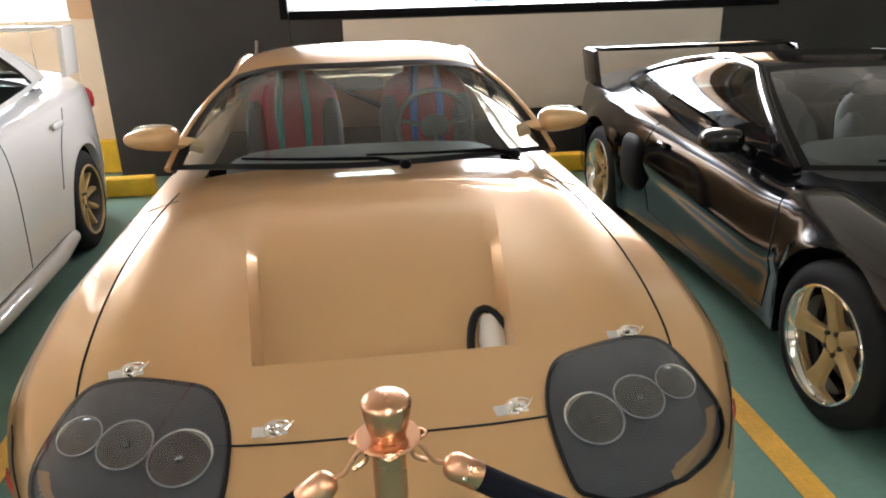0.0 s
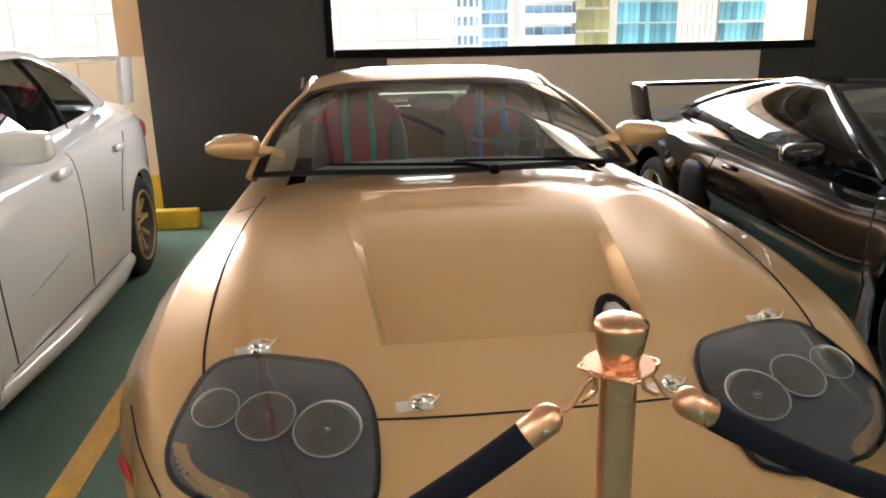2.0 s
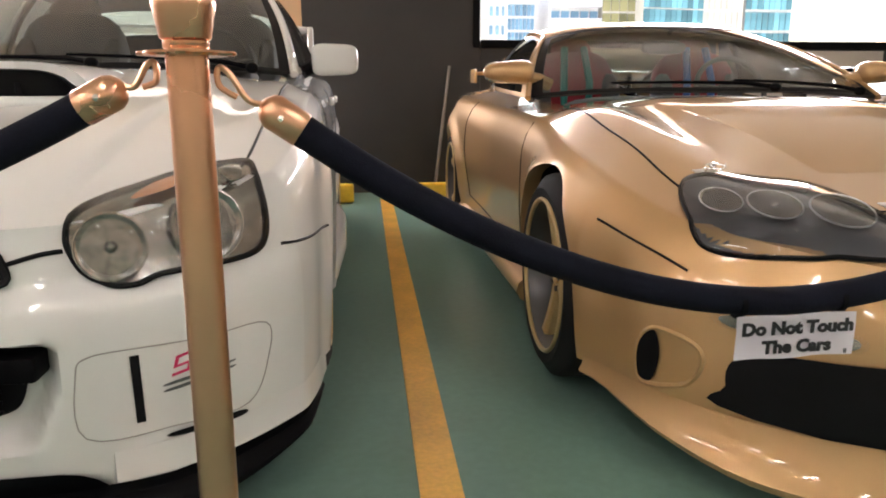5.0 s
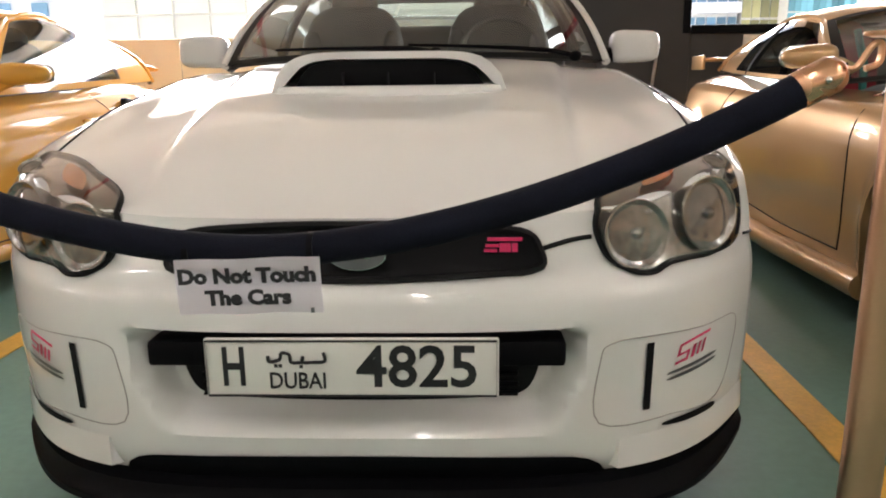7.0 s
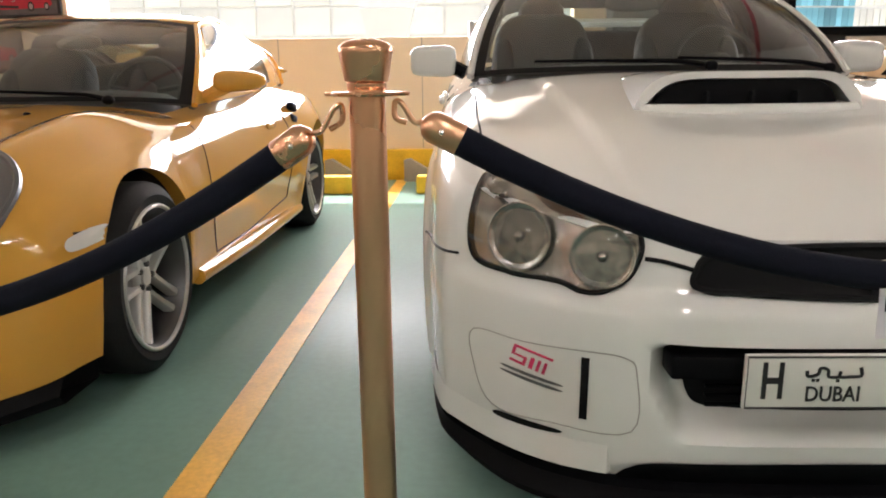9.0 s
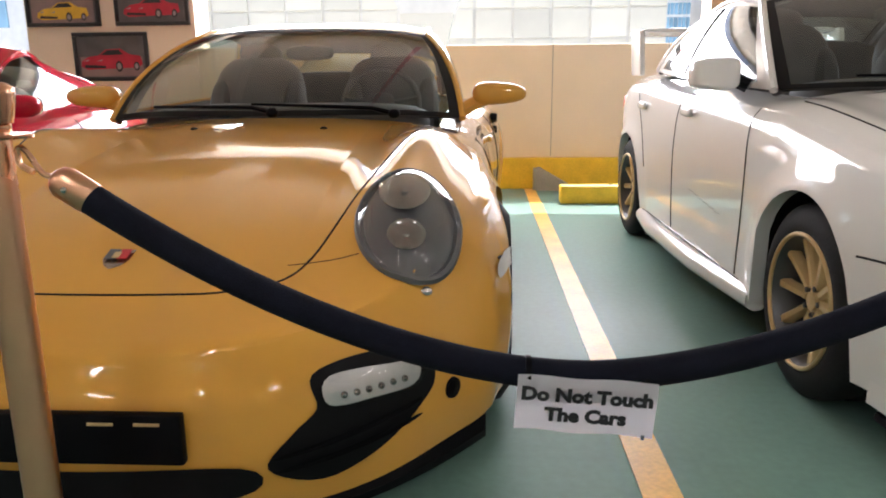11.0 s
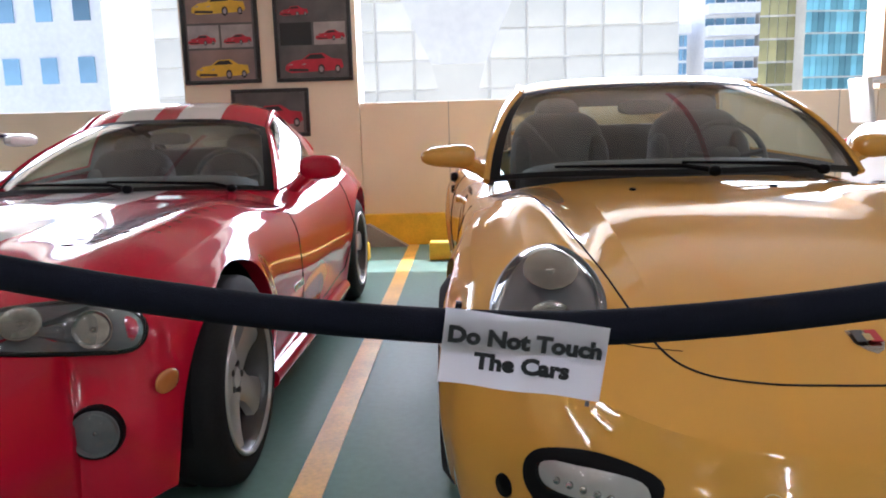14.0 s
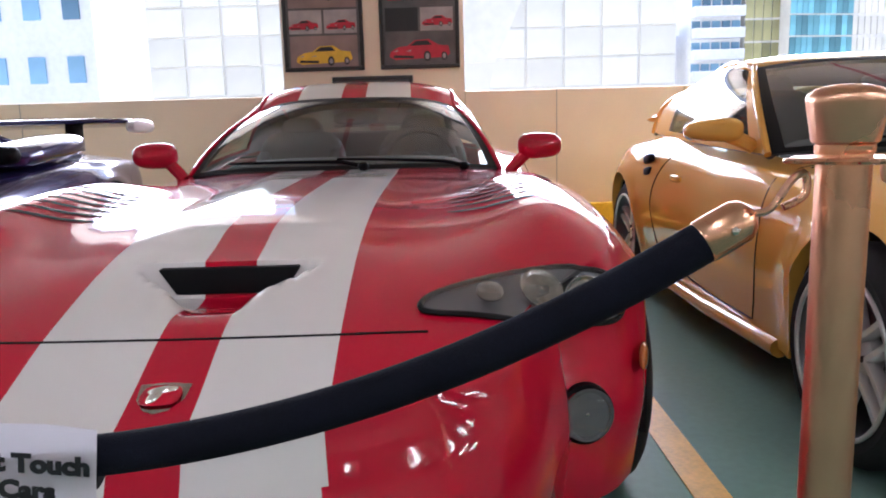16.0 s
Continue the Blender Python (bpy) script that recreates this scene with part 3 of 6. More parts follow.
        for A, B in zip(rows, rows[1:]):
            for q in range(6):
                sp.faces.new((A[q], A[(q + 1) % 6], B[(q + 1) % 6], B[q]))
        sp.faces.new(rows[0])
        sp.faces.new(rows[-1])
    build("spoke", sp, mat)
    build("hub_cap", lathe([(face - 0.06, 0.07), (face - 0.028, 0.066), (face - 0.02, 0.05), (face - 0.016, 0.032), (face - 0.008, 0.03), (face - 0.006, 0.0)], 24, "x"), mat)
    build("wheel_nut", lathe([(face - 0.03, 0.011), (face - 0.006, 0.01), (face - 0.004, 0.0)], 6, "x"), M["darkalloy"])
    build("brake_disc", lathe([(-0.03, rim * 0.74), (-0.005, rim * 0.74), (-0.004, rim * 0.3), (0.01, rim * 0.28)], 40, "x"), M["disc"])
    cb = bmesh.new()
    for t in range(9):
        a = -0.55 + 1.1 * t / 8
        for r in (rim * 0.5, rim * 0.82):
            for x in (-0.06, 0.02):
                cb.verts.new((x, r * math.cos(a), r * math.sin(a)))
    cb.verts.ensure_lookup_table()
    for t in range(8):
        i = 4 * t
        for a, b in ((0, 1), (1, 3), (3, 2), (2, 0)):
            cb.faces.new([cb.verts[q] for q in (i + a, i + b, i + 4 + b, i + 4 + a)])
    cb.faces.new([cb.verts[q] for q in (0, 1, 3, 2)])
    cb.faces.new([cb.verts[q] for q in (32, 33, 35, 34)])
    build("brake_caliper", cb, cal or M["darkalloy"])
    for x, y in spots:
        turn = Matrix.Rotation(0 if x > 0 else math.pi, 4, "Z")
        wheel = new("wheel", meshes["wheel"])
        wheel.parent = root
        wheel.matrix_basis = Matrix.Translation((x, y, R)) @ turn @ Matrix.Rotation(0.3 * y, 4, "X")
        for name in ("tyre", "rim_lip", "hub_cap", "brake_disc", "brake_caliper"):
            o = new(name, meshes[name])
            o.parent = wheel
        for k in range(nspoke):
            o = new("spoke", meshes["spoke"])
            o.parent = wheel
            o.matrix_basis = Matrix.Rotation(2 * math.pi * k / nspoke, 4, "X")
        for k in range(5):
            o = new("wheel_nut", meshes["wheel_nut"])
            o.parent = wheel
            a = 2 * math.pi * (k + 0.5) / 5
            o.matrix_basis = Matrix.Translation((0, 0.045 * math.sin(a), 0.045 * math.cos(a)))


def lathe_open(profile, seg=48):
    bm = bmesh.new()
    rings = [[bm.verts.new((a, r * math.cos(2 * math.pi * k / seg), r * math.sin(2 * math.pi * k / seg))) for k in range(seg)] for a, r in profile]
    for A, B in zip(rings, rings[1:]):
        for k in range(seg):
            bm.faces.new((A[k], A[(k + 1) % seg], B[(k + 1) % seg], B[k]))
    return bm


def blob(size, at=(0, 0, 0), power=2.6, nu=16, nv=10, taper=0.0, turn=(0, 0, 0)):
    """A rounded block: a superellipsoid, narrowed along x by taper."""
    bm = bmesh.new()
    rot = Euler([radians(a) for a in turn]).to_matrix()
    e = 2 / power
    sg = lambda v: math.copysign(abs(v) ** e, v)
    rows = []
    for j in range(nv + 1):
        b = -math.pi / 2 + math.pi * j / nv
        row = []
        for i in range(nu):
            a = 2 * math.pi * i / nu
            p = Vector((sg(math.cos(b)) * sg(math.cos(a)) * size[0], sg(math.cos(b)) * sg(math.sin(a)) * size[1], sg(math.sin(b)) * size[2]))
            k = 1 - taper * (p.x / size[0] + 1) / 2
            row.append(bm.verts.new(rot @ Vector((p.x, p.y * k, p.z * k)) + Vector(at)))
        rows.append(row)
    for A, B in zip(rows, rows[1:]):
        for i in range(nu):
            bm.faces.new((A[i], A[(i + 1) % nu], B[(i + 1) % nu], B[i]))
    bmesh.ops.remove_doubles(bm, verts=bm.verts, dist=1e-5)
    return bm


def side_mirrors(root, x, y, z, size, paint, foot, taper=0.3, foot_mat=None, power=2.8):
    """Pair of door mirrors: a painted shell, its foot and the glass behind."""
    for sx in (1, -1):
        shell = part("door_mirror", blob(size, (0, 0, 0), power, 20, 12, taper), paint, root)
        shell.matrix_basis = Matrix.Translation((sx * x, y, z)) @ (Matrix.Rotation(0, 4, "Z") if sx > 0 else Matrix.Diagonal((-1, 1, 1, 1)))
        gl = part("mirror_glass", blob((size[0] * 0.86, 0.006, size[2] * 0.8), (0, size[1] * 0.92, 0), 3, 16, 8), M["mirror"], shell)
        fx, fy, fz = foot
        part("mirror_foot", tube(smooth_line([(-size[0] * 0.5, 0, -size[2] * 0.4), (-(x - fx) * 0.7, (fy - y) * 0.5, (fz - z) * 0.6), (fx - x, fy - y, fz - z)], 5), [0.03] * 11, 8), foot_mat or paint, shell)


def cabin_fit(root, dash_y, dash_z, seats, seat_mat, wheel_at, width, back=None, top=1.1, bucket=False):
    """What shows through the glass: dashboard, seats, steering wheel, mirror, wipers."""
    part("dashboard", blob((width, 0.26, 0.09), (0, dash_y, dash_z), 4, 24, 10), M["cabin"], root, "dark dashboard")
    for x, y, z, h in seats:
        s = part("seat", blob((0.25, 0.085, h), (x, y, z), 3.2, 20, 12, turn=(-12, 0, 0)), seat_mat, root, "high-backed front seat")
        part("headrest", blob((0.12, 0.055, 0.09), (x, y + h * 0.22, z + h * 0.92), 2.8, 14, 8, turn=(-8, 0, 0)), seat_mat, s)
        for q in (-1, 1):
            part("seat_bolster", blob((0.06, 0.1, h * 0.75), (x + q * 0.2, y - 0.05, z - 0.05), 2.6, 12, 8, turn=(-12, 0, 0)), M["cabin"], s)
    x, y, z = wheel_at
    ring = [Vector((0.185 * math.cos(2 * math.pi * k / 28), 0, 0.185 * math.sin(2 * math.pi * k / 28))) for k in range(28)]
    rot = Matrix.Rotation(radians(-24), 3, "X")
    sw = part("steering_wheel", tube([rot @ p + Vector((x, y, z)) for p in ring], 0.014, 8, closed=True), M["cabin"], root)
    part("wheel_boss", blob((0.07, 0.03, 0.06), (x, y, z), 2.6, 14, 8), M["cabin"], sw)
    for a in (0.2, math.pi - 0.2, -math.pi / 2):
        part("wheel_arm", tube([(x, y, z), rot @ Vector((0.18 * math.cos(a), 0, 0.18 * math.sin(a))) + Vector((x, y, z))], 0.014, 6), M["cabin"], sw)
    if back:
        bx, by, bz = back
        part("rear_seat", blob((bx, 0.1, 0.22), (0, by, bz), 4, 24, 10, turn=(-15, 0, 0)), seat_mat, root)
    part("rear_view_mirror", blob((0.12, 0.02, 0.035), (0, dash_y + 0.42, top), 3, 16, 8), M["cabin"], root)


def wipers(root, g, starts, length=0.55):
    """Wiper arms lying along the foot of the windscreen."""
    A0, f0 = Vector(g["A0"]), Vector(g["f0"])

    def foot(x):
        u = (x / A0.x + 1) / 2
        return Vector((x, A0.y, A0.z)) + 4 * u * (1 - u) * f0
    for x0, x1 in starts:
        pts = [foot(x0) + Vector((0, -0.05, 0.015))] + [foot(x0 + (x1 - x0) * t / 6) + Vector((0, 0.0 + 0.02 * t / 6, 0.03 + 0.015 * t / 6)) for t in range(1, 7)]
        arm = part("wiper", tube(pts, [0.011, 0.009, 0.008, 0.007, 0.006, 0.006, 0.005], 6), M["trim"], root)
        part("wiper_pivot", blob((0.025, 0.025, 0.02), pts[0], 2.2, 10, 6), M["trim"], arm)


def bowl(root, at, d, r, depth=0.03, ring=None, dark=False):
    """A round lamp: reflector bowl with a bright rim and a bulb cap, facing along d."""
    q = Vector(d).to_track_quat("Z", "Y").to_matrix().to_4x4()
    prof = [(0.0, r), (0.004, r * 0.99), (0.003, r * 0.9), (-depth * 0.5, r * 0.66), (-depth, r * 0.3), (-depth, 0.0)]
    b = part("reflector", lathe(prof[:-1] + [(-depth, 0.001)], 28), M["housing"] if dark else M["bulb"], root)
    b.matrix_basis = Matrix.Translation(at) @ q
    t = part("reflector_ring", tube([(r * math.cos(2 * math.pi * k / 28), r * math.sin(2 * math.pi * k / 28), 0.004) for k in range(28)], r * 0.035, 6, closed=True), ring or M["housing_chrome"], b)
    part("bulb_cap", blob((r * 0.2, r * 0.2, r * 0.3), (0, 0, -depth * 0.5), 2, 14, 8), M["housing_chrome"], b)
    part("inner_ring", tube([(r * 0.5 * math.cos(2 * math.pi * k / 24), r * 0.5 * math.sin(2 * math.pi * k / 24), -depth * 0.62) for k in range(24)], r * 0.03, 6, closed=True), M["housing"], b)
    return b


def lamp(root, bvh, poly, org, ax, ay, d, bowls, housing, lens, rim=True, label="", bulge=0.012, ring=None, dark=False):
    """A headlamp: housing skin, bowls, clear cover, dark rubber edge."""
    d = Vector(d).normalized()
    h = part("headlamp", patch(bvh, poly, org, ax, ay, d, 0.003, 4), housing, root, label)
    for a, b, r in bowls:
        p = Vector(org) + Vector(ax) * a + Vector(ay) * b
        loc, nor = cast(bvh, p, d)
        if loc is not None:
            bowl(h, loc + nor * 0.02, (nor - d * 0.35).normalized(), r, 0.014, ring=ring, dark=dark)
    cover = part("lamp_cover", patch(bvh, poly, org, ax, ay, d, 0.014, 6, bulge + 0.026), lens, h)
    cover.visible_shadow = False
    if rim:
        part("lamp_seal", rim_line(bvh, poly, org, ax, ay, d, 0.006, 0.006), M["seal"], h)
    return h

# ---------- the place: floor, walls, openings, ceiling ----------
XL, XR, YB, YW = -13.0, 11.0, -9.0, 5.71


def slab(name, dims, mat, label, bevel=0.0, category="wall", parent=None):
    ob = part(name, boxes(*dims, bevel=bevel), mat, parent, smooth=False)
    return tagged(ob, label, category, kind="structure") if parent is None else ob


slab("ground", [(-600, 600, -600, 900, -18.2, -18)], M["ground"], "pale sunlit ground far below the garage", category="ground")
slab("floor", [(XL, XR, YB - 0.3, 6.2, -0.3, 0)], M["floor"], "green painted garage floor with a worn sheen", category="floor")
CEIL = 2.95
slab("ceiling", [(XL, XR, YB - 0.3, 6.2, CEIL, CEIL + 0.25)], M["ceiling"], "cream painted concrete garage ceiling", category="ceiling")
slab("beam_front", [(XL, XR, 5.05, 6.15, 2.67, CEIL - 0.004)], M["ceiling"], "deep cream concrete beam above the openings", category="beam")
for k, x in enumerate((-9.4, -3.95, 1.4, 6.8)):
    slab(f"beam_{k + 1}", [(x - 0.2, x + 0.2, YB, 5.046, 2.72, CEIL - 0.004)], M["ceiling"], "cream concrete ceiling beam", category="beam")
slab("wall_parapet", [(XL, -6.204, YW, 6.0, 0, 1.32), (-4.572, 0.146, YW, 6.0, 0, 1.32)], M["cream"], "low cream parapet wall under an open window", 0.006)
slab("wall_poster_pier", [(-6.2, -4.576, YW - 0.004, 6.05, 0, 2.67)], M["cream"], "cream pier that carries three framed posters")
slab("wall_cream_pier", [(0.15, 0.44, YW - 0.004, 6.0, 0, 1.316)], M["cream"], "narrow cream foot of the pier beside the black wall")
# upper pier: same cream, its shade beside the opening put into the colour
slab("wall_shaded_pier", [(0.15, 0.44, YW - 0.002, 6.0, 1.32, 2.67)], M["shaded_cream"], "narrow cream pier beside the black wall, warm shade in its colour")
slab("wall_black", [(0.444, 1.996, 5.39, 6.1, 0, 2.67)], M["black_wall"], "matt black painted wall section with a framed poster")
slab("wall_window_foot", [(2.0, 6.344, 5.39, 6.1, 0, 1.33)], M["black_wall"], "matt black low wall under the wide window opening")
slab("wall_black_far", [(6.346, XR, 5.39, 6.1, 0, 2.67)], M["black_wall"], "matt black painted wall with a framed poster")
slab("window_1", [(2.0, 6.34, 5.36, 5.386, 1.275, 1.345), (1.93, 1.992, 5.37, 5.387, 1.28, 2.5)], M["trim"], "dark sill strip and jamb of the window opening", 0.004, "window")
# soffit and reveal are cream too, their warm shade painted in
slab("trim_soffit", [(2.0, 6.34, 5.4, 6.08, 2.44, 2.66)], M["shaded_cream"], "cream soffit of the wide opening, warm shade in its colour", category="trim")
slab("trim_reveal", [(6.25, 6.343, 5.42, 6.09, 1.334, 2.436)], M["shaded_cream"], "cream side reveal of the wide opening, warm shade in its colour", category="trim")
slab("wall_panel", [(2.44, 5.82, 5.365, 5.386, 0.45, 1.262)], M["panel"], "pale panel fixed to the black low wall", 0.004)
slab("kerb", [(XL, 0.44, 5.615, 5.704, 0, 0.29)], M["kerb"], "yellow painted kerb along the foot of the wall", 0.008, "kerb")
for x in (-10.9, -8.6, -3.75, -2.6, -1.25, -0.2):
    tagged(part("wall_joint", boxes((x - 0.004, x + 0.004, YW - 0.003, YW + 0.02, 0.3, 1.318)), M["concrete"], smooth=False), "thin joint line in the cream parapet", "joint", kind="structure")
slab("wall_left", [(XL - 0.3, XL, YB - 0.3, 6.0, 0, CEIL)], M["cream"], "plain cream end wall of the garage")
slab("wall_right", [(XR, XR + 0.3, YB - 0.3, 6.0, 0, CEIL)], M["cream"], "plain cream end wall of the garage")
slab("wall_back", [(XL, XR, YB - 0.3, YB, 0, CEIL)], M["cream"], "plain cream wall across the drive lane")
for k in range(5):
    slab(f"column_{k + 1}", [(-12.6 + 5.4 * k, -12.1 + 5.4 * k, YB + 0.01, YB + 0.5, 0, CEIL - 0.005)], M["cream"], "cream square garage column", 0.01, "column")
for k, x in enumerate((-9.4, -6.75, -4.1, -1.45, 1.13, 3.89, 6.5)):
    tagged(part("bay_line", boxes((x - 0.05, x + 0.05, -0.25, 5.6 if x < 1 else 5.38, 0.0, 0.004)), M["line"], smooth=False), "worn yellow bay line painted on the green floor", "floor marking", "bay lines", "structure")


def ceiling_pipe():
    root = thing("ceiling_pipe", pose(0, 5.0, 2.62), "grey conduit pipe running below the concrete beam", "pipe")
    part("pipe_run", tube([(-12.9, 0, 0.0), (10.9, 0, 0.0)], 0.042, 14), M["pipe"], root)
    for k in range(13):
        x = -12 + 1.75 * k
        part("pipe_bracket", boxes((x - 0.012, x + 0.012, -0.052, 0.05, -0.052, 0.06), (x - 0.012, x + 0.012, -0.01, 0.045, 0.05, 0.3)), M["pipe"], root)
    for x in (0.1, 2.9, 5.4):
        for q in range(4):
            part("pipe_mark", lathe([(x + 0.02 * q, 0.0435), (x + 0.02 * q + 0.01, 0.0435)], 14, "x"), M["ink"], root)


ceiling_pipe()


def sprinkler_pipe(x):
    root = thing("sprinkler_pipe", pose(x, 0, 2.68), "red painted sprinkler pipe below the ceiling", "pipe", "red ceiling pipes")
    part("pipe_run", tube([(0, YB + 0.02, 0.0), (0, 4.2, 0.0)], 0.03, 12), M["caliper"], root)
    for k in range(4):
        part("pipe_hanger", tube([(0, YB + 0.8 + 1.7 * k, 0.03), (0, YB + 0.8 + 1.7 * k, CEIL - 2.68)], 0.006, 6), M["pipe"], root)


for x in (1.5, -2.0, -5.5):
    sprinkler_pipe(x)


def strip_light(x, y):
    root = thing("ceiling_light", pose(x, y, CEIL), "white fluorescent batten lamp under the ceiling", "ceiling light", "garage ceiling lights")
    part("lamp_body", boxes((-0.06, 0.06, -0.62, 0.62, -0.07, -0.001), bevel=0.008), M["panel"], root)
    part("tube", tube([(0, -0.6, -0.1), (0, 0.6, -0.1)], 0.035, 12), M_TUBE, root)
    return root


M_TUBE = material("fluorescent_tube", (1.0, 0.96, 0.9), 0.4, emit=30.0)
lights = strip_light(-11.5, -1.8)
for x in (-8.0, -5.4, -2.7, 0.0, 2.7, 5.4, 8.2):
    copy_thing(lights, pose(x, -1.8, CEIL))
for x in (-8.0, -5.4, -2.7, 0.0, 2.7, 5.4, 8.2):
    copy_thing(lights, pose(x, -5.6, CEIL))

# ---------- distance: towers outside ----------


def tower(name, x, y, w, d, h, wall, pane_mat, cols, rows, label, bands=False, z0=-18.0, turn=0.0, fill=0.8, rows_from=0):
    """A far building: its block, roof, and every window pane of the side that faces the garage."""
    root = thing(name, pose(x, y, z0, 0, 0, turn), label, "building")
    part("wall", boxes((-w / 2, w / 2, 0, d, 0, h)), wall, root, smooth=False)
    part("roof", boxes((-w / 2 - 0.3, w / 2 + 0.3, -0.3, d + 0.3, h, h + 0.8)), wall, root, smooth=False)
    pw, ph = w / cols, h / rows
    me = None
    for r in range(rows_from, rows):
        for k in range(cols):
            if me is None:
                first = part("window", boxes((-pw * fill / 2, pw * fill / 2, -0.12, 0.05, -ph * fill / 2, ph * fill / 2)), pane_mat, root, smooth=False)
                me, o = first.data, first
            else:
                o = new("window", me)
                o.parent = root
            o.location = (-w / 2 + pw * (k + 0.5), 0, ph * (r + 0.5))
        if bands:
            part("balcony", boxes((-w / 2, w / 2, -1.1, -0.15, ph * r + 0.1, ph * r + 1.0)), wall, root, smooth=False)
    return root


# lower storeys lie out of sight behind the parapets
tower("gold_glass_building", -6.2, 38, 27.4, 14, 27, M["facade_cream"], M["pane_gold"], 14, 18, "wide building with gold mirror glass in a pale grid", rows_from=10, fill=0.92)
tower("white_office_block", 13.0, 68.5, 3.4, 8, 27, M["facade_white"], M["pane_blue"], 6, 16, "white office block with rows of small windows", fill=0.5, rows_from=3)
tower("slim_blue_tower", 15.2, 67, 2.5, 8, 26.7, M["facade_white"], M["pane_blue"], 7, 22, "slim pale tower with a fine grid of blue windows", rows_from=4)
tower("striped_apartment_tower", 20.2, 67, 4.5, 8, 75, M["facade_white"], M["pane_blue"], 5, 40, "white apartment tower with long balcony bands", bands=True, rows_from=8)
tower("gold_slab_tower", 24.4, 67, 3.2, 5, 80, M["facade_cream"], M["pane_olive"], 4, 40, "narrow tower of dull gold mirror glass", fill=0.9, rows_from=8)
tower("teal_glass_tower", 29.2, 66, 6.2, 10, 90, M["facade_cream"], M["pane_teal"], 11, 48, "tall teal mirror glass tower", fill=0.92, turn=10, rows_from=9)
tower("cream_grid_tower", 34.4, 67, 4.0, 8, 90, M["facade_cream"], M["pane_gold"], 7, 48, "pale tower with a cream grid of mirror panes", fill=0.84, rows_from=9)
tower("green_glass_tower", 38.9, 67, 4.6, 8, 90, M["facade_cream"], M["pane_teal"], 8, 48, "green mirror glass tower in a cream frame", fill=0.86, rows_from=9)
tower("white_apartment_block", -29.0, 42, 9, 10, 60, M["facade_white"], M["pane_blue"], 4, 17, "white apartment block with square blue windows", fill=0.42, rows_from=4)


def canopy():
    """The white tapered canopy that hangs outside the opening."""
    root = thing("canopy", pose(-3.8, 25.0, 0), "white tapered canopy support with a cream foot outside", "canopy")
    bm = bmesh.new()
    for z, hw in ((3.24, 0.94), (8.0, 3.1)):
        for x, y in ((-hw, 0), (hw, 0), (hw, 0.8), (-hw, 0.8)):
            bm.verts.new((x, y, z))
    bm.verts.ensure_lookup_table()
    for k in range(4):
        bm.faces.new([bm.verts[q] for q in (k, (k + 1) % 4, 4 + (k + 1) % 4, 4 + k)])
    bm.faces.new([bm.verts[q] for q in (0, 1, 2, 3)])
    bm.faces.new([bm.verts[q] for q in (4, 5, 6, 7)])
    part("canopy_shell", bm, M["facade_cream"], root, smooth=False)
    foot = bmesh.new()
    box(foot, -0.93, 0.93, 0.03, 0.77, 0.0, 3.236)
    for v in foot.verts:
        v.co.x *= 1.0 if v.co.z > 1 else 0.12
    part("canopy_foot", foot, M["pane_gold"], root, smooth=False)
    part("canopy_post", boxes((-0.1, 0.1, 0.3, 0.5, -18, -0.004)), M["facade_cream"], root, smooth=False)


canopy()

# ---------- cars ----------


def door_lines(root, bvh, sx, pts_list):
    for pts in pts_list:
        seam(bvh, [(sx * 1.0, y, z) for y, z in pts], (-sx, 0, 0), root)


def flat_bars(root, name, at, widths, gap, h, mat, d=0.004):
    """Writing too small to read, as plain bars."""
    x = 0.0
    bm = bmesh.new()
    for w in widths:
        box(bm, x, x + w, -d, 0, 0, h)
        x += w + gap
    ob = part(name, bm, mat, root, smooth=False)
    ob.matrix_basis = at
    return ob


def white_sedan():
    root = thing("white_sedan", pose(0.0, 0.085, 0, 0, 0, 1.3), "pearl white sport sedan with a hood scoop and gold wheels", "car")

    def feat(x, y):
        # raised centre of the hood, fender crests
        xc = 0.405 + 0.085 * y
        z = 0.014 * smoothstep(0.0, 0.25, y) * (1 - smoothstep(xc - 0.014, xc + 0.014, abs(x))) * (1 - smoothstep(1.25, 1.42, y))
        return z + 0.02 * math.exp(-((abs(x) - 0.72) / 0.07) ** 2) * smoothstep(0.3, 0.7, y) * (1 - smoothstep(1.3, 1.7, y))

    def recess(x, z):
        # the bumper mouth: upright sides, a sloping shelf below
        half = 0.352 + 0.045 * smoothstep(0.27, 0.40, z)
        return 0.075 * (1 - smoothstep(half - 0.022, half + 0.022, abs(x))) * smoothstep(0.252, 0.305, z) * (1 - smoothstep(0.446, 0.462, z))
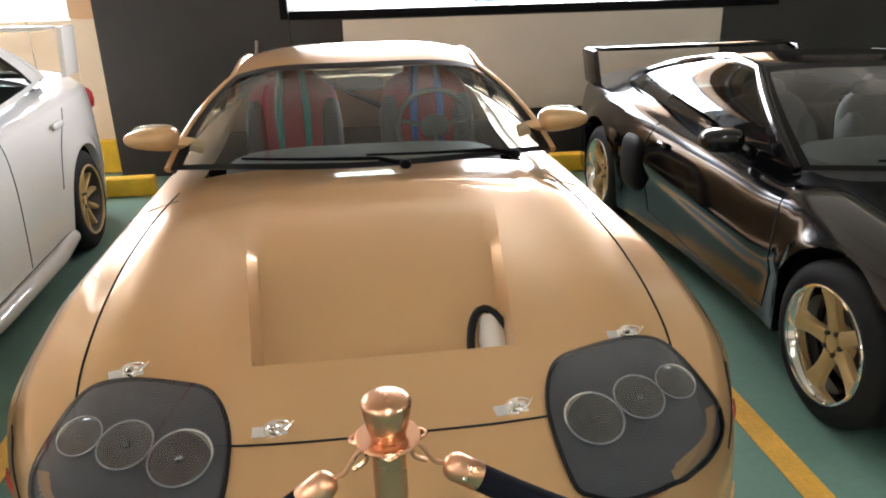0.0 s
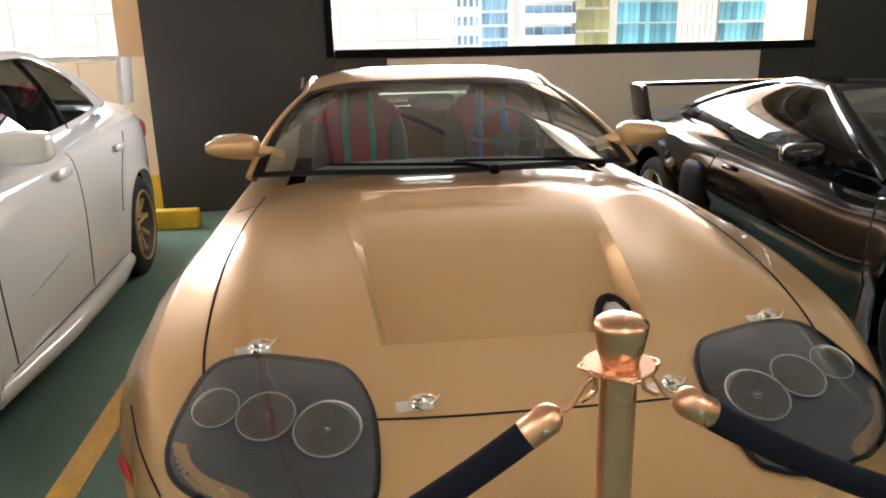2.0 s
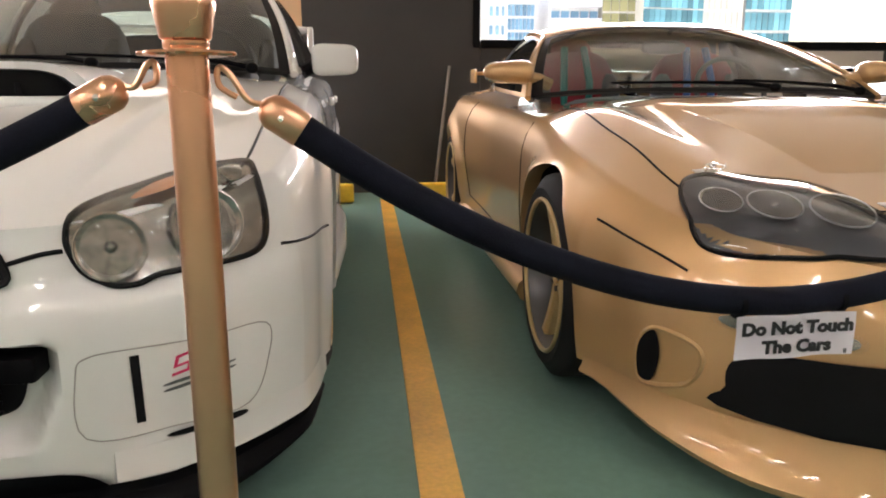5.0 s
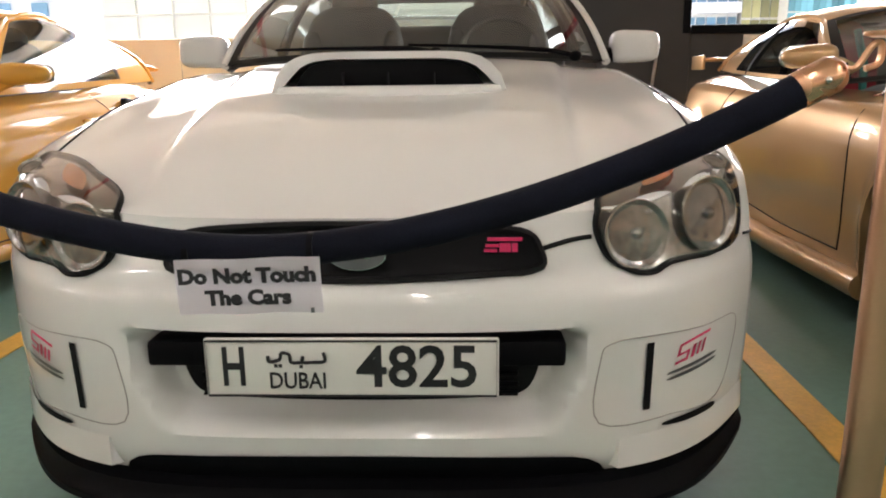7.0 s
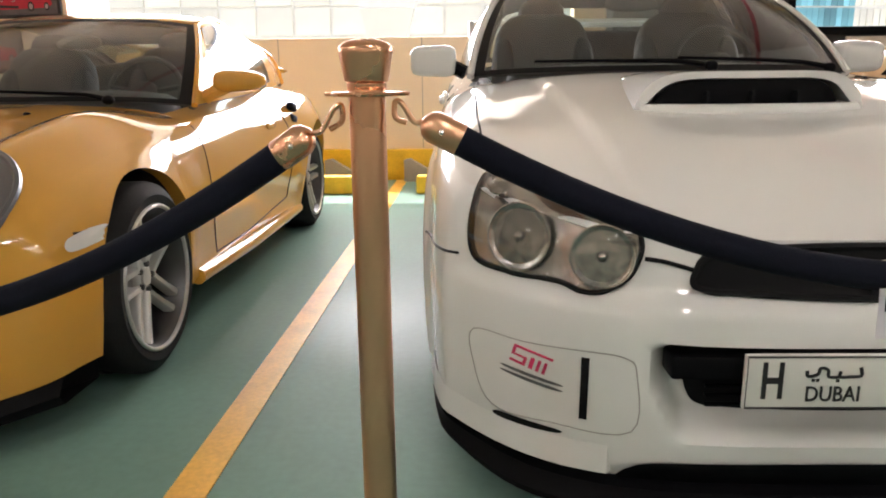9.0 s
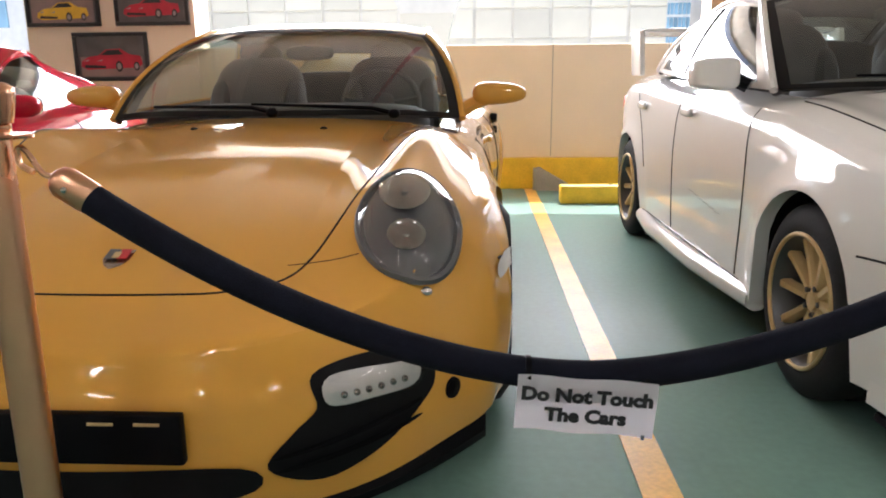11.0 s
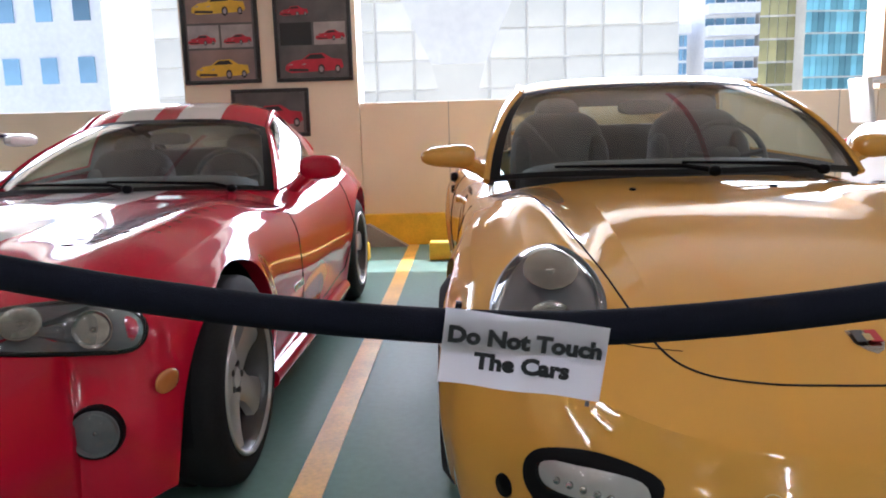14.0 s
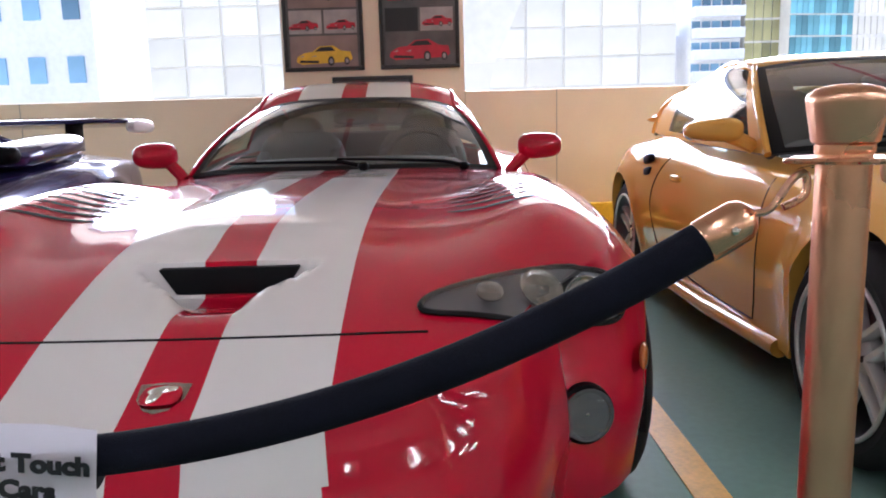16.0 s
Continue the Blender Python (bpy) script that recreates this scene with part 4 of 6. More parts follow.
    c = dict(L=4.42, W=0.87, recess=recess, nx=110, nv=44, hw=curve((0, 0.775), (0.3, 0.80), (0.8, 0.815), (2.2, 0.805), (3.6, 0.80), (4.42, 0.70)), sagF=0.31, pF=3.8, sagR=0.2, pR=3.5,
             top=curve((0, 0.66), (0.1, 0.70), (0.4, 0.80), (0.8, 0.885), (1.3, 0.965), (1.6, 0.98), (3.7, 1.05), (4.3, 1.06), (4.42, 1.03)),
             sh=curve((0, 0.645), (0.35, 0.74), (0.8, 0.82), (1.4, 0.89), (2.5, 0.93), (3.6, 0.97), (4.42, 0.96)), crown=3.2, feat=feat,
             oS=curve((0, 0), (0.04, 0.032), (0.14, 0.052), (0.3, 0.06), (0.5, 0.055), (0.8, 0.04)),
             oF=curve((0.14, 0.0), (0.2, 0.035), (0.3, 0.05), (0.47, 0.06), (0.52, 0.055), (0.57, 0.012), (0.66, 0.0), (0.8, 0.0)),
             oR=curve((0, 0), (0.05, 0.03), (0.3, 0.04), (0.5, 0.09), (0.8, 0.06)), side_z=0.2, front_z=0.135, rear_z=0.24,
             arches=[(0.98, 0.315, 0.355), (3.52, 0.315, 0.355)], flare=0.022, hood=(0.025, 1.36, 0.90), cabin=(1.5, 3.6, 0.80), tub=0.72, gaps=2,
             paint=M["white"], body_label="pearl white painted steel body")
    bvh = car_shell(root, c)
    g = dict(A0=(0.74, 1.62, 0.965), A1=(0.58, 2.22, 1.345), C1=(0.54, 3.15, 1.335), C0=(0.64, 3.75, 1.06), f0=(0, -0.28, 0.015), f1=(0, -0.12, 0.055), r1=(0, 0.1, 0.05), r0=(0, 0.2, 0.0), pr=0.017, rz=0.05,
             paint=M["white"], bpillar=0.5, sb=0.09, sbulge=0.02, rear_glass=M["glass"])
    greenhouse(root, g)
    wipers(root, g, ((0.1, -0.5), (0.6, 0.0)))
    cabin_fit(root, 1.72, 0.92, ((-0.36, 2.5, 0.98, 0.30), (0.36, 2.5, 0.98, 0.30)), M["seat_grey"], (0.36, 2.0, 1.0), 0.6, (0.55, 3.2, 1.0), 1.28)
    wheel_set(root, [(sx * 0.755, y) for y in (0.98, 3.52) for sx in (1, -1)], 0.315, 0.222, 0.215, "ten", M["goldrim"], M["goldrim"], 10)
    side_mirrors(root, 0.895, 1.86, 1.03, (0.098, 0.07, 0.068), M["white"], (0.76, 1.83, 0.98), 0.1, M["trim"], 4.5)
    # hood scoop
    sc = bmesh.new()
    rows = []
    for k in range(11):
        t = k / 10
        y = 0.68 + 0.62 * t
        base = c["top"](y) - 0.02
        hh = (0.128 * (1 - t) ** 0.8 + 0.004)
        row = []
        for q in range(25):
            u = -1 + 2 * q / 24
            x = u * (0.322 - 0.06 * t)
            prof = (1 - abs(u) ** 7) ** 0.75 if abs(u) < 1 else 0
            row.append(sc.verts.new((x, y - 0.05 * (1 - u * u) * (1 - t), base + hh * prof)))
        rows.append(row)
    for A, B in zip(rows, rows[1:]):
        for q in range(24):
            sc.faces.new((A[q], A[q + 1], B[q + 1], B[q]))
    inner = [sc.verts.new((v.co.x * 0.86, v.co.y + 0.004, c["top"](0.68) + 0.03 + max(0.0, (v.co.z - c["top"](0.68) - 0.02)) * 0.70)) for v in rows[0]]
    for q in range(24):
        sc.faces.new((rows[0][q], rows[0][q + 1], inner[q + 1], inner[q]))
    sill = [(q * 0.29 / 12, 0.682 - 0.05 * (1 - (q / 12) ** 2), c["top"](0.68) + 0.008) for q in range(-12, 13)]
    scoop = part("hood_scoop", sc, M["white"], root, "white air scoop standing on the hood")
    part("scoop_sill", tube(sill, 0.02, 10), M["white"], scoop)
    mb = bmesh.new()
    a = [mb.verts.new(v) for v in [(x * 0.25 / 12, 0.70 - 0.045 * (1 - (x / 12) ** 2), c["top"](0.68) + 0.03 + (0.062 * (1 - abs(x / 12) ** 8))) for x in range(-12, 13)]]
    b = [mb.verts.new((v.co.x, v.co.y + 0.02, c["top"](0.68) + 0.026)) for v in a]
    for q in range(24):
        mb.faces.new((a[q], a[q + 1], b[q + 1], b[q]))
    part("scoop_mouth", mb, M["mesh"], scoop)
    for x in (-0.12, 0.0, 0.12):
        part("scoop_vane", boxes((x - 0.003, x + 0.003, 0.645, 0.70, c["top"](0.68) - 0.005, c["top"](0.68) + 0.06)), M["mesh"], scoop)
    X, Z, D = (1, 0, 0), (0, 0, 1), (0, 1, 0)
    O = (0, 0, 0)
    grille = [(-0.33, 0.565), (-0.335, 0.60), (-0.30, 0.635), (-0.15, 0.648), (0.0, 0.65), (0.15, 0.648), (0.30, 0.635), (0.335, 0.60), (0.33, 0.565), (0.22, 0.555), (0, 0.548), (-0.22, 0.555)]
    gr = part("grille", patch(bvh, grille, O, X, Z, D, 0.006), M["mesh"], root, "black front grille with a small badge")
    part("grille_frame", rim_line(bvh, grille, O, X, Z, D, 0.008, 0.007), M["seal"], gr)
    em = part("badge", lathe([(-0.004, 0.05), (0.004, 0.046), (0.006, 0.0)], 28, "y"), M["housing"], gr)
    em.matrix_basis = Matrix.Translation((0.01, -0.03, 0.60)) @ Matrix.Diagonal((1, 1, 0.55, 1))
    part("badge_ring", tube([(0.05 * math.cos(2 * math.pi * k / 24), 0.0, 0.05 * math.sin(2 * math.pi * k / 24)) for k in range(24)], 0.004, 6, closed=True), M["chrome"], em)
    for k in range(3):
        part("badge_bar", boxes((-0.032 + 0.022 * k, -0.02 + 0.022 * k, -0.009, -0.004, -0.012, 0.012), bevel=0.002), M["chrome"], em)
    # black skin at the back of the mouth, for the shade inside the intake
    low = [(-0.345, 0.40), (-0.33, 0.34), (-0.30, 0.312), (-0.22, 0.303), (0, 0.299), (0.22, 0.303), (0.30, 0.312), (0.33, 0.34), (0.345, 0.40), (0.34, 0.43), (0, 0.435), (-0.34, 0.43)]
    part("lower_intake", patch(bvh, low, O, X, Z, D, 0.005), M["mesh"], root, "lower bumper intake, its shaded depth a black skin")
    for k in range(4):
        part("intake_slat", boxes((-0.3, 0.3, -0.002, 0.012, 0.318 + 0.02 * k, 0.324 + 0.02 * k), bevel=0.002), M["trim"], root)
    for a0, a1, z0, z1 in ((0.0, 0.06, 0.02, 0.026), (0.0, 0.022, 0.009, 0.014), (0.0, 0.022, 0.0, 0.005), (0.028, 0.033, 0.0, 0.016), (0.038, 0.043, 0.0, 0.016), (0.05, 0.055, 0.0, 0.016)):
        part("grille_badge", boxes((0.235 + a0 + 0.3 * z0, 0.235 + a1 + 0.3 * z1, -0.016, -0.010, 0.60 + z0, 0.60 + z1)), M["pink"], gr)
    part("plate_bar", boxes((-0.383, 0.383, -0.042, 0.03, 0.392, 0.441), bevel=0.008), M["trim"], root, "black plate carrier bar")
    # number plate
    pl = part("number_plate", boxes((-0.26, 0.26, 0.0, 0.012, 0.352, 0.462), bevel=0.004), M["plate"], root, "white number plate with black characters")
    part("plate_edge", tube([(-0.256, -0.001, 0.356), (0.256, -0.001, 0.356), (0.256, -0.001, 0.458), (-0.256, -0.001, 0.458)], 0.0022, 6, closed=True), M["ink"], pl)
    for word, x, z, s, q in (("H", -0.208, 0.407, 0.102, 0.62), ("DUBAI", -0.095, 0.383, 0.043, 0.82), ("4825", 0.118, 0.407, 0.108, 1.0)):
        text_mesh("plate_writing", word, s, Matrix.Translation((x, -0.001, z)) @ FRONT, M["ink"], pl, q, 0.0012, 0.0016 if len(word) < 5 else 0.0003)
    for k, line in enumerate(([(-0.048, 0.437), (-0.046, 0.421), (-0.068, 0.419)], [(-0.068, 0.419), (-0.085, 0.419), (-0.084, 0.43)], [(-0.085, 0.419), (-0.105, 0.419), (-0.108, 0.433), (-0.122, 0.436), (-0.126, 0.424), (-0.144, 0.42), (-0.146, 0.431)])):
        part("plate_script", tube(smooth_line([(x, -0.0015, z) for x, z in line], 4), 0.0032, 6), M["ink"], pl)
    for x, z in ((-0.088, 0.411), (-0.125, 0.412), (-0.133, 0.412)):
        part("plate_dot", boxes((x - 0.003, x + 0.003, -0.0015, 0.002, z - 0.003, z + 0.003)), M["ink"], pl)
    pl.location.y = -0.085
    head = [(0.436, 0.645), (0.446, 0.68), (0.48, 0.699), (0.541, 0.717), (0.609, 0.736), (0.679, 0.745), (0.732, 0.74), (0.756, 0.681), (0.762, 0.61), (0.742, 0.573), (0.673, 0.564), (0.59, 0.563), (0.55, 0.549), (0.504, 0.553), (0.462, 0.58), (0.442, 0.615)]
    fog = [(0.449, 0.272), (0.446, 0.40), (0.468, 0.432), (0.54, 0.437), (0.66, 0.43), (0.76, 0.42), (0.76, 0.34), (0.72, 0.255), (0.60, 0.262)]
    for sx in (1, -1):
        ax = (sx, 0, 0)
        h = lamp(root, bvh, head, O, ax, Z, D, ((0.506, 0.622, 0.062), (0.655, 0.643, 0.07), (0.70, 0.716, 0.024)), M["housing_chrome"], M["lens"], label="clear headlamp with round and oval reflectors")
        part("indicator", patch(bvh, [(0.535, 0.69), (0.60, 0.705), (0.625, 0.728), (0.56, 0.712)], O, ax, Z, D, 0.014, 3), M["amber"], h)
        # thin grey line drawn for the soft shading along the fog cover's edge
        part("fog_cover_gap", rim_line(bvh, fog, O, ax, Z, D, 0.0, 0.0015), M["pipe"], root)
        part("fog_slit", patch(bvh, [(0.533, 0.288), (0.533, 0.425), (0.548, 0.425), (0.548, 0.288)], O, ax, Z, D, 0.004, 2, steps=1), M["mesh"], root)
        part("bumper_slot", patch(bvh, [(0.59, 0.242), (0.592, 0.252), (0.70, 0.249), (0.704, 0.234)], O, ax, Z, D, 0.004, 2), M["mesh"], root)
        for a0, a1, z0, z1 in ((0.0, 0.075, 0.408, 0.414), (0.0, 0.03, 0.39, 0.395), (0.0, 0.03, 0.374, 0.38), (0.036, 0.044, 0.374, 0.4), (0.05, 0.056, 0.374, 0.4), (0.062, 0.068, 0.374, 0.4), (0.024, 0.03, 0.38, 0.39), (0.0, 0.006, 0.395, 0.408)):
            q = [(0.60 + a0, z0), (0.60 + a1, z0), (0.60 + a1, z1), (0.60 + a0, z1)] if sx > 0 else [(0.68 - a0, z0), (0.68 - a1, z0), (0.68 - a1, z1), (0.68 - a0, z1)]
            part("decal", patch(bvh, [(a + sx * (b - 0.39) * 0.25 + 0.0, b + (a - 0.64) * 0.18) for a, b in q], O, ax, Z, D, 0.0025, 2, steps=1), M["pink"], root, "pink angular decal")
        for r, z in enumerate((0.357, 0.345)):
            part("decal_line", patch(bvh, [(0.592, z), (0.69, z + 0.01), (0.69, z + 0.004), (0.592, z - 0.006)], O, ax, Z, D, 0.003, 2), M["housing"], root)
        seam(bvh, [(sx * 0.335, 0, 0.60), (sx * 0.39, 0, 0.615), (sx * 0.43, 0, 0.62)], D, root, 0.005)
        seam(bvh, [(sx * 1, 0.26, 0.575), (sx * 1, 0.42, 0.56), (sx * 1, 0.64, 0.545)], (-sx, 0, 0), root)
        door_lines(root, bvh, sx, ([(1.55, 0.9), (1.5, 0.6), (1.55, 0.25)], [(2.5, 0.92), (2.5, 0.6), (2.5, 0.25)], [(3.4, 0.92), (3.2, 0.72), (3.1, 0.5)], [(1.5, 0.24), (2.2, 0.235), (3.1, 0.24)]))
        for y in (2.3, 3.2):
            part("door_handle", blob((0.014, 0.085, 0.022), (sx * 0.868, y, 0.855), 3, 14, 8), M["white"], root)
        part("side_skirt", tube([(sx * 0.84, 1.36, 0.2), (sx * 0.875, 2.0, 0.19), (sx * 0.875, 2.8, 0.19), (sx * 0.84, 3.14, 0.2)], 0.045, 10), M["white"], root)
        part("side_marker", blob((0.006, 0.035, 0.02), (sx * 0.862, 1.44, 0.66), 2, 12, 8), M["lens"], root)
        part("side_decal", boxes(*[((sx * 0.866 if sx > 0 else -0.869), (0.869 if sx > 0 else -0.866), 1.75 + 0.075 * k, 1.815 + 0.075 * k, 0.455 + 0.008 * k, 0.4585 + 0.008 * k) for k in range(6)]), M["pipe"], root)
    # front lip: a dark panel under the middle of the bumper and a blade that wraps the nose
    part("lip_panel", patch(bvh, [(-0.46, 0.15), (-0.43, 0.2), (-0.3, 0.212), (0, 0.216), (0.3, 0.212), (0.43, 0.2), (0.46, 0.15), (0.3, 0.14), (0, 0.14), (-0.3, 0.14)], O, X, Z, D, 0.006, 4, steps=3), M["trim"], root, "black panel below the bumper")
    part("corner_lip", skirt(bvh, 0.75, 33, 76, [(0.235, 0.003, 0.235), (0.22, 0.007, 0.2), (0.21, 0.009, 0.172), (0.21, -0.03, 0.166)], 24, 0.6, False), M["white"], root)
    part("corner_lip", skirt(bvh, 0.75, -76, -33, [(0.235, 0.003, 0.235), (0.22, 0.007, 0.2), (0.21, 0.009, 0.172), (0.21, -0.03, 0.166)], 24, 0.6, False), M["white"], root)
    part("front_lip", skirt(bvh, 0.75, -74, 74, [(0.24, -0.05, 0.16), (0.24, 0.0, 0.145), (0.24, 0.008, 0.115), (0.24, 0.02, 0.105), (0.24, 0.021, 0.092), (0.24, 0.005, 0.084), (0.24, -0.12, 0.084)], 60, 0.56), M["trim"], root, "black lip spoiler under the front bumper")
    # rear wing
    wing = part("rear_wing", blob((0.70, 0.12, 0.016), (0, 4.2, 1.33), 5, 32, 8, turn=(-6, 0, 0)), M["white"], root, "white raised rear wing on two legs")
    for sx in (1, -1):
        w = bmesh.new()
        box(w, sx * 0.69 - 0.02, sx * 0.69 + 0.02, 4.06, 4.32, 1.03, 1.345, 0.012)
        for v in w.verts:
            v.co.y += (1.34 - v.co.z) * -0.25
        part("wing_leg", w, M["white"], wing)
    for sx in (1, -1):
        part("tail_lamp", blob((0.13, 0.03, 0.09), (sx * 0.6, 4.38, 0.83), 3, 16, 8), M["caliper"], root)
    return root


def gold_coupe():
    root = thing("gold_coupe", pose(2.52, 0.0, 0), "metallic gold coupe with pinned hood and bucket seats", "car")
    X, Z, D, O = (1, 0, 0), (0, 0, 1), (0, 1, 0), (0, 0, 0)

    def scoop_edge(y):
        return 0.335 + 0.12 * (y - 0.6)

    def warp(x, y):
        # grid lines that follow the slanting sides of the vent
        k = scoop_edge(y) / 0.37 if 0.5 < y < 1.5 else 1.0
        a = abs(x)
        return math.copysign(a * k if a < 0.37 else 0.37 * k + (a - 0.37) * (0.62 - 0.37 * k) / 0.25 if a < 0.62 else a, x)

    def feat(x, y):
        # sunken vent in the hood, deepest at its front edge
        inside = (1 - smoothstep(scoop_edge(y) - 0.008, scoop_edge(y) + 0.008, abs(x))) * smoothstep(0.598, 0.616, y)
        z = -0.1 * inside * (1 - smoothstep(0.6, 1.4, y))
        z += 0.022 * (1 - smoothstep(0.36, 0.62, abs(x))) * smoothstep(0.5, 1.0, y) * (1 - smoothstep(1.55, 1.85, y))
        z += 0.045 * math.exp(-((abs(x) - 0.70) / 0.13) ** 2) * smoothstep(0.35, 0.9, y) * (1 - smoothstep(1.3, 1.9, y))
        return z
    c = dict(L=4.52, W=1.0, hw=curve((0, 0.80), (0.35, 0.87), (0.62, 0.91), (1.0, 0.92), (1.5, 0.88), (2.4, 0.85), (3.5, 0.92), (4.52, 0.74)), sagF=0.36, pF=3.2, sagR=0.25, pR=3,
             top=curve((0, 0.54), (0.15, 0.58), (0.36, 0.63), (0.8, 0.735), (1.3, 0.82), (1.75, 0.87), (2.1, 0.88), (3.9, 0.98), (4.4, 0.95), (4.52, 0.9)),
             sh=curve((0, 0.52), (0.35, 0.60), (0.8, 0.70), (1.2, 0.755), (1.8, 0.80), (2.6, 0.82), (3.6, 0.87), (4.52, 0.86)), crown=2.8, feat=feat,
             oS=curve((0, 0), (0.04, 0.035), (0.14, 0.065), (0.3, 0.07), (0.5, 0.055), (0.8, 0.04)),
             oF=curve((0.1, 0.02), (0.14, 0.06), (0.2, 0.07), (0.4, 0.05), (0.48, 0.03), (0.54, 0.0), (0.8, 0.0)),
             oR=curve((0, 0), (0.05, 0.03), (0.3, 0.04), (0.5, 0.09), (0.8, 0.06)), side_z=0.19, front_z=0.11, rear_z=0.24,
             arches=[(0.99, 0.32, 0.36), (3.57, 0.325, 0.37)], flare=0.03, hood=(0.33, 1.78, 0.86), cabin=(1.95, 3.9, 0.80), tub=0.6,
             paint=M["gold"], body_label="metallic gold painted body with wide fenders", nx=96, ny=170, warp=warp, u_extra=[q * e / 0.84 for q in (-1, 1) for e in (0.361, 0.3655, 0.37, 0.3745, 0.379)], s_extra=(0.598, 0.604, 0.61, 0.616))
    bvh = car_shell(root, c)
    g = dict(A0=(0.83, 2.0, 0.87), A1=(0.61, 2.66, 1.165), C1=(0.57, 3.4, 1.16), C0=(0.60, 4.28, 0.96), f0=(0, -0.25, 0.03), f1=(0, -0.14, 0.06), r1=(0, 0.1, 0.05), r0=(0, 0.12, 0.0), rz=0.055, pr=0.015,
             paint=M["gold"], sb=0.08, sbulge=0.02, side_margin=(0.06, 0.34, 0.05, 0.1), bpillar=0.52)
    greenhouse(root, g)
    wipers(root, g, ((0.15, -0.5), (0.62, 0.0)), 0.5)
    cabin_fit(root, 2.12, 0.79, ((-0.36, 2.95, 0.83, 0.3), (0.36, 2.95, 0.83, 0.3)), M["seat_red"], (0.36, 2.5, 0.9), 0.62, None, 1.12)
    for x, mat in ((-0.36, M["strap_green"]), (0.36, M["strap_blue"])):
        for q in (-0.07, 0.07):
            part("harness", tube([(x + q, 2.86, 0.7), (x + q * 1.05, 2.87, 0.95), (x + q * 0.8, 2.95, 1.14)], 0.02, 6), mat, root, "racing harness strap")
    part("roll_bar", tube(smooth_line([(-0.56, 3.3, 0.6), (-0.52, 3.3, 1.0), (-0.4, 3.3, 1.16), (0, 3.3, 1.18), (0.4, 3.3, 1.16), (0.52, 3.3, 1.0), (0.56, 3.3, 0.6)], 6), 0.02, 8), M["trim"], root)
    part("roll_brace", tube([(-0.42, 3.3, 1.14), (0.5, 3.32, 0.7)], 0.018, 8), M["trim"], root)
    wheel_set(root, [(sx * 0.872, y) for y in (0.99, 3.57) for sx in (1, -1)], 0.325, 0.248, 0.235, "slim", M["goldrim"], M["caliper"], 5)
    side_mirrors(root, 0.90, 2.1, 0.985, (0.115, 0.075, 0.062), M["gold"], (0.70, 2.14, 0.93), 0.45)
    # big oval-cut lamps with three round reflectors
    DD = (0, 0.82, -0.57)
    UP = (0, 0.57, 0.82)
    org = (0, 0.42, 0.62)
    poly = [(a, (b - 0.62) * 1.22) for a, b in ((0.375, 0.47), (0.375, 0.60), (0.43, 0.69), (0.53, 0.72), (0.66, 0.735), (0.74, 0.715), (0.785, 0.64), (0.80, 0.55), (0.76, 0.50), (0.65, 0.46), (0.50, 0.43), (0.41, 0.44))]
    for sx in (1, -1):
        ax = (sx, 0, 0)
        lamp(root, bvh, poly, org, ax, UP, DD, ((0.47, -0.07, 0.07), (0.60, -0.03, 0.062), (0.71, 0.0, 0.05)), M["housing"], M["smoke_lens"], label="smoked headlamp with three round reflectors", bulge=0.02, ring=M["alloy"])
        duct = [(-0.075, 0.30), (-0.06, 0.335), (0.0, 0.352), (0.06, 0.35), (0.095, 0.31), (0.10, 0.25), (0.08, 0.21), (0.0, 0.225), (-0.05, 0.25)]
        frame_at, along, inward = (sx * 0.835, 0.32, 0), (sx * 0.64, 0.77, 0), (-sx * 0.77, 0.64, 0)
        # black crescent painted for the shaded outer side of the gold duct
        part("bumper_duct", patch(bvh, [(0.03, 0.29), (0.045, 0.345), (0.075, 0.345), (0.095, 0.31), (0.10, 0.25), (0.085, 0.22), (0.05, 0.225)], frame_at, along, Z, inward, 0.005, 4), M["mesh"], root, "dark crescent painted for the shaded side of the bumper duct")
        part("duct_rim", rim_line(bvh, duct, frame_at, along, Z, inward, 0.0, 0.007), M["gold"], root)
        part("bumper_indicator", patch(bvh, [(0.58, 0.425), (0.77, 0.43), (0.77, 0.395), (0.59, 0.385)], O, ax, Z, D, 0.008, 3), M["lens"], root)
        part("indicator_bowl", patch(bvh, [(0.59, 0.42), (0.76, 0.425), (0.76, 0.398), (0.60, 0.39)], O, ax, Z, D, 0.005, 3), M["housing_chrome"], root)
        seam(bvh, [(sx * 0.80, 0.33, 0.50), (sx * 0.84, 0.40, 0.525), (sx * 0.88, 0.5, 0.55), (sx * 0.91, 0.62, 0.575)], (-sx * 0.8, 0.6, 0), root)
        door_lines(root, bvh, sx, ([(1.62, 0.84), (1.58, 0.5), (1.62, 0.25)], [(3.0, 0.84), (3.08, 0.6), (3.0, 0.3)], [(1.62, 0.25), (2.3, 0.24), (3.0, 0.3)]))
        part("door_handle", blob((0.014, 0.07, 0.022), (sx * 0.912, 2.82, 0.72), 3, 14, 8), M["chrome"], root)
        part("side_skirt", tube([(sx * 0.945, 1.37, 0.17), (sx * 0.935, 2.2, 0.15), (sx * 0.935, 2.9, 0.17), (sx * 0.935, 3.22, 0.2)], 0.05, 10), M["gold"], root)
        part("side_duct", blob((0.03, 0.07, 0.11), (sx * 0.925, 3.12, 0.52), 2.4, 16, 10), M["mesh"], root, "dark oval duct behind the door")
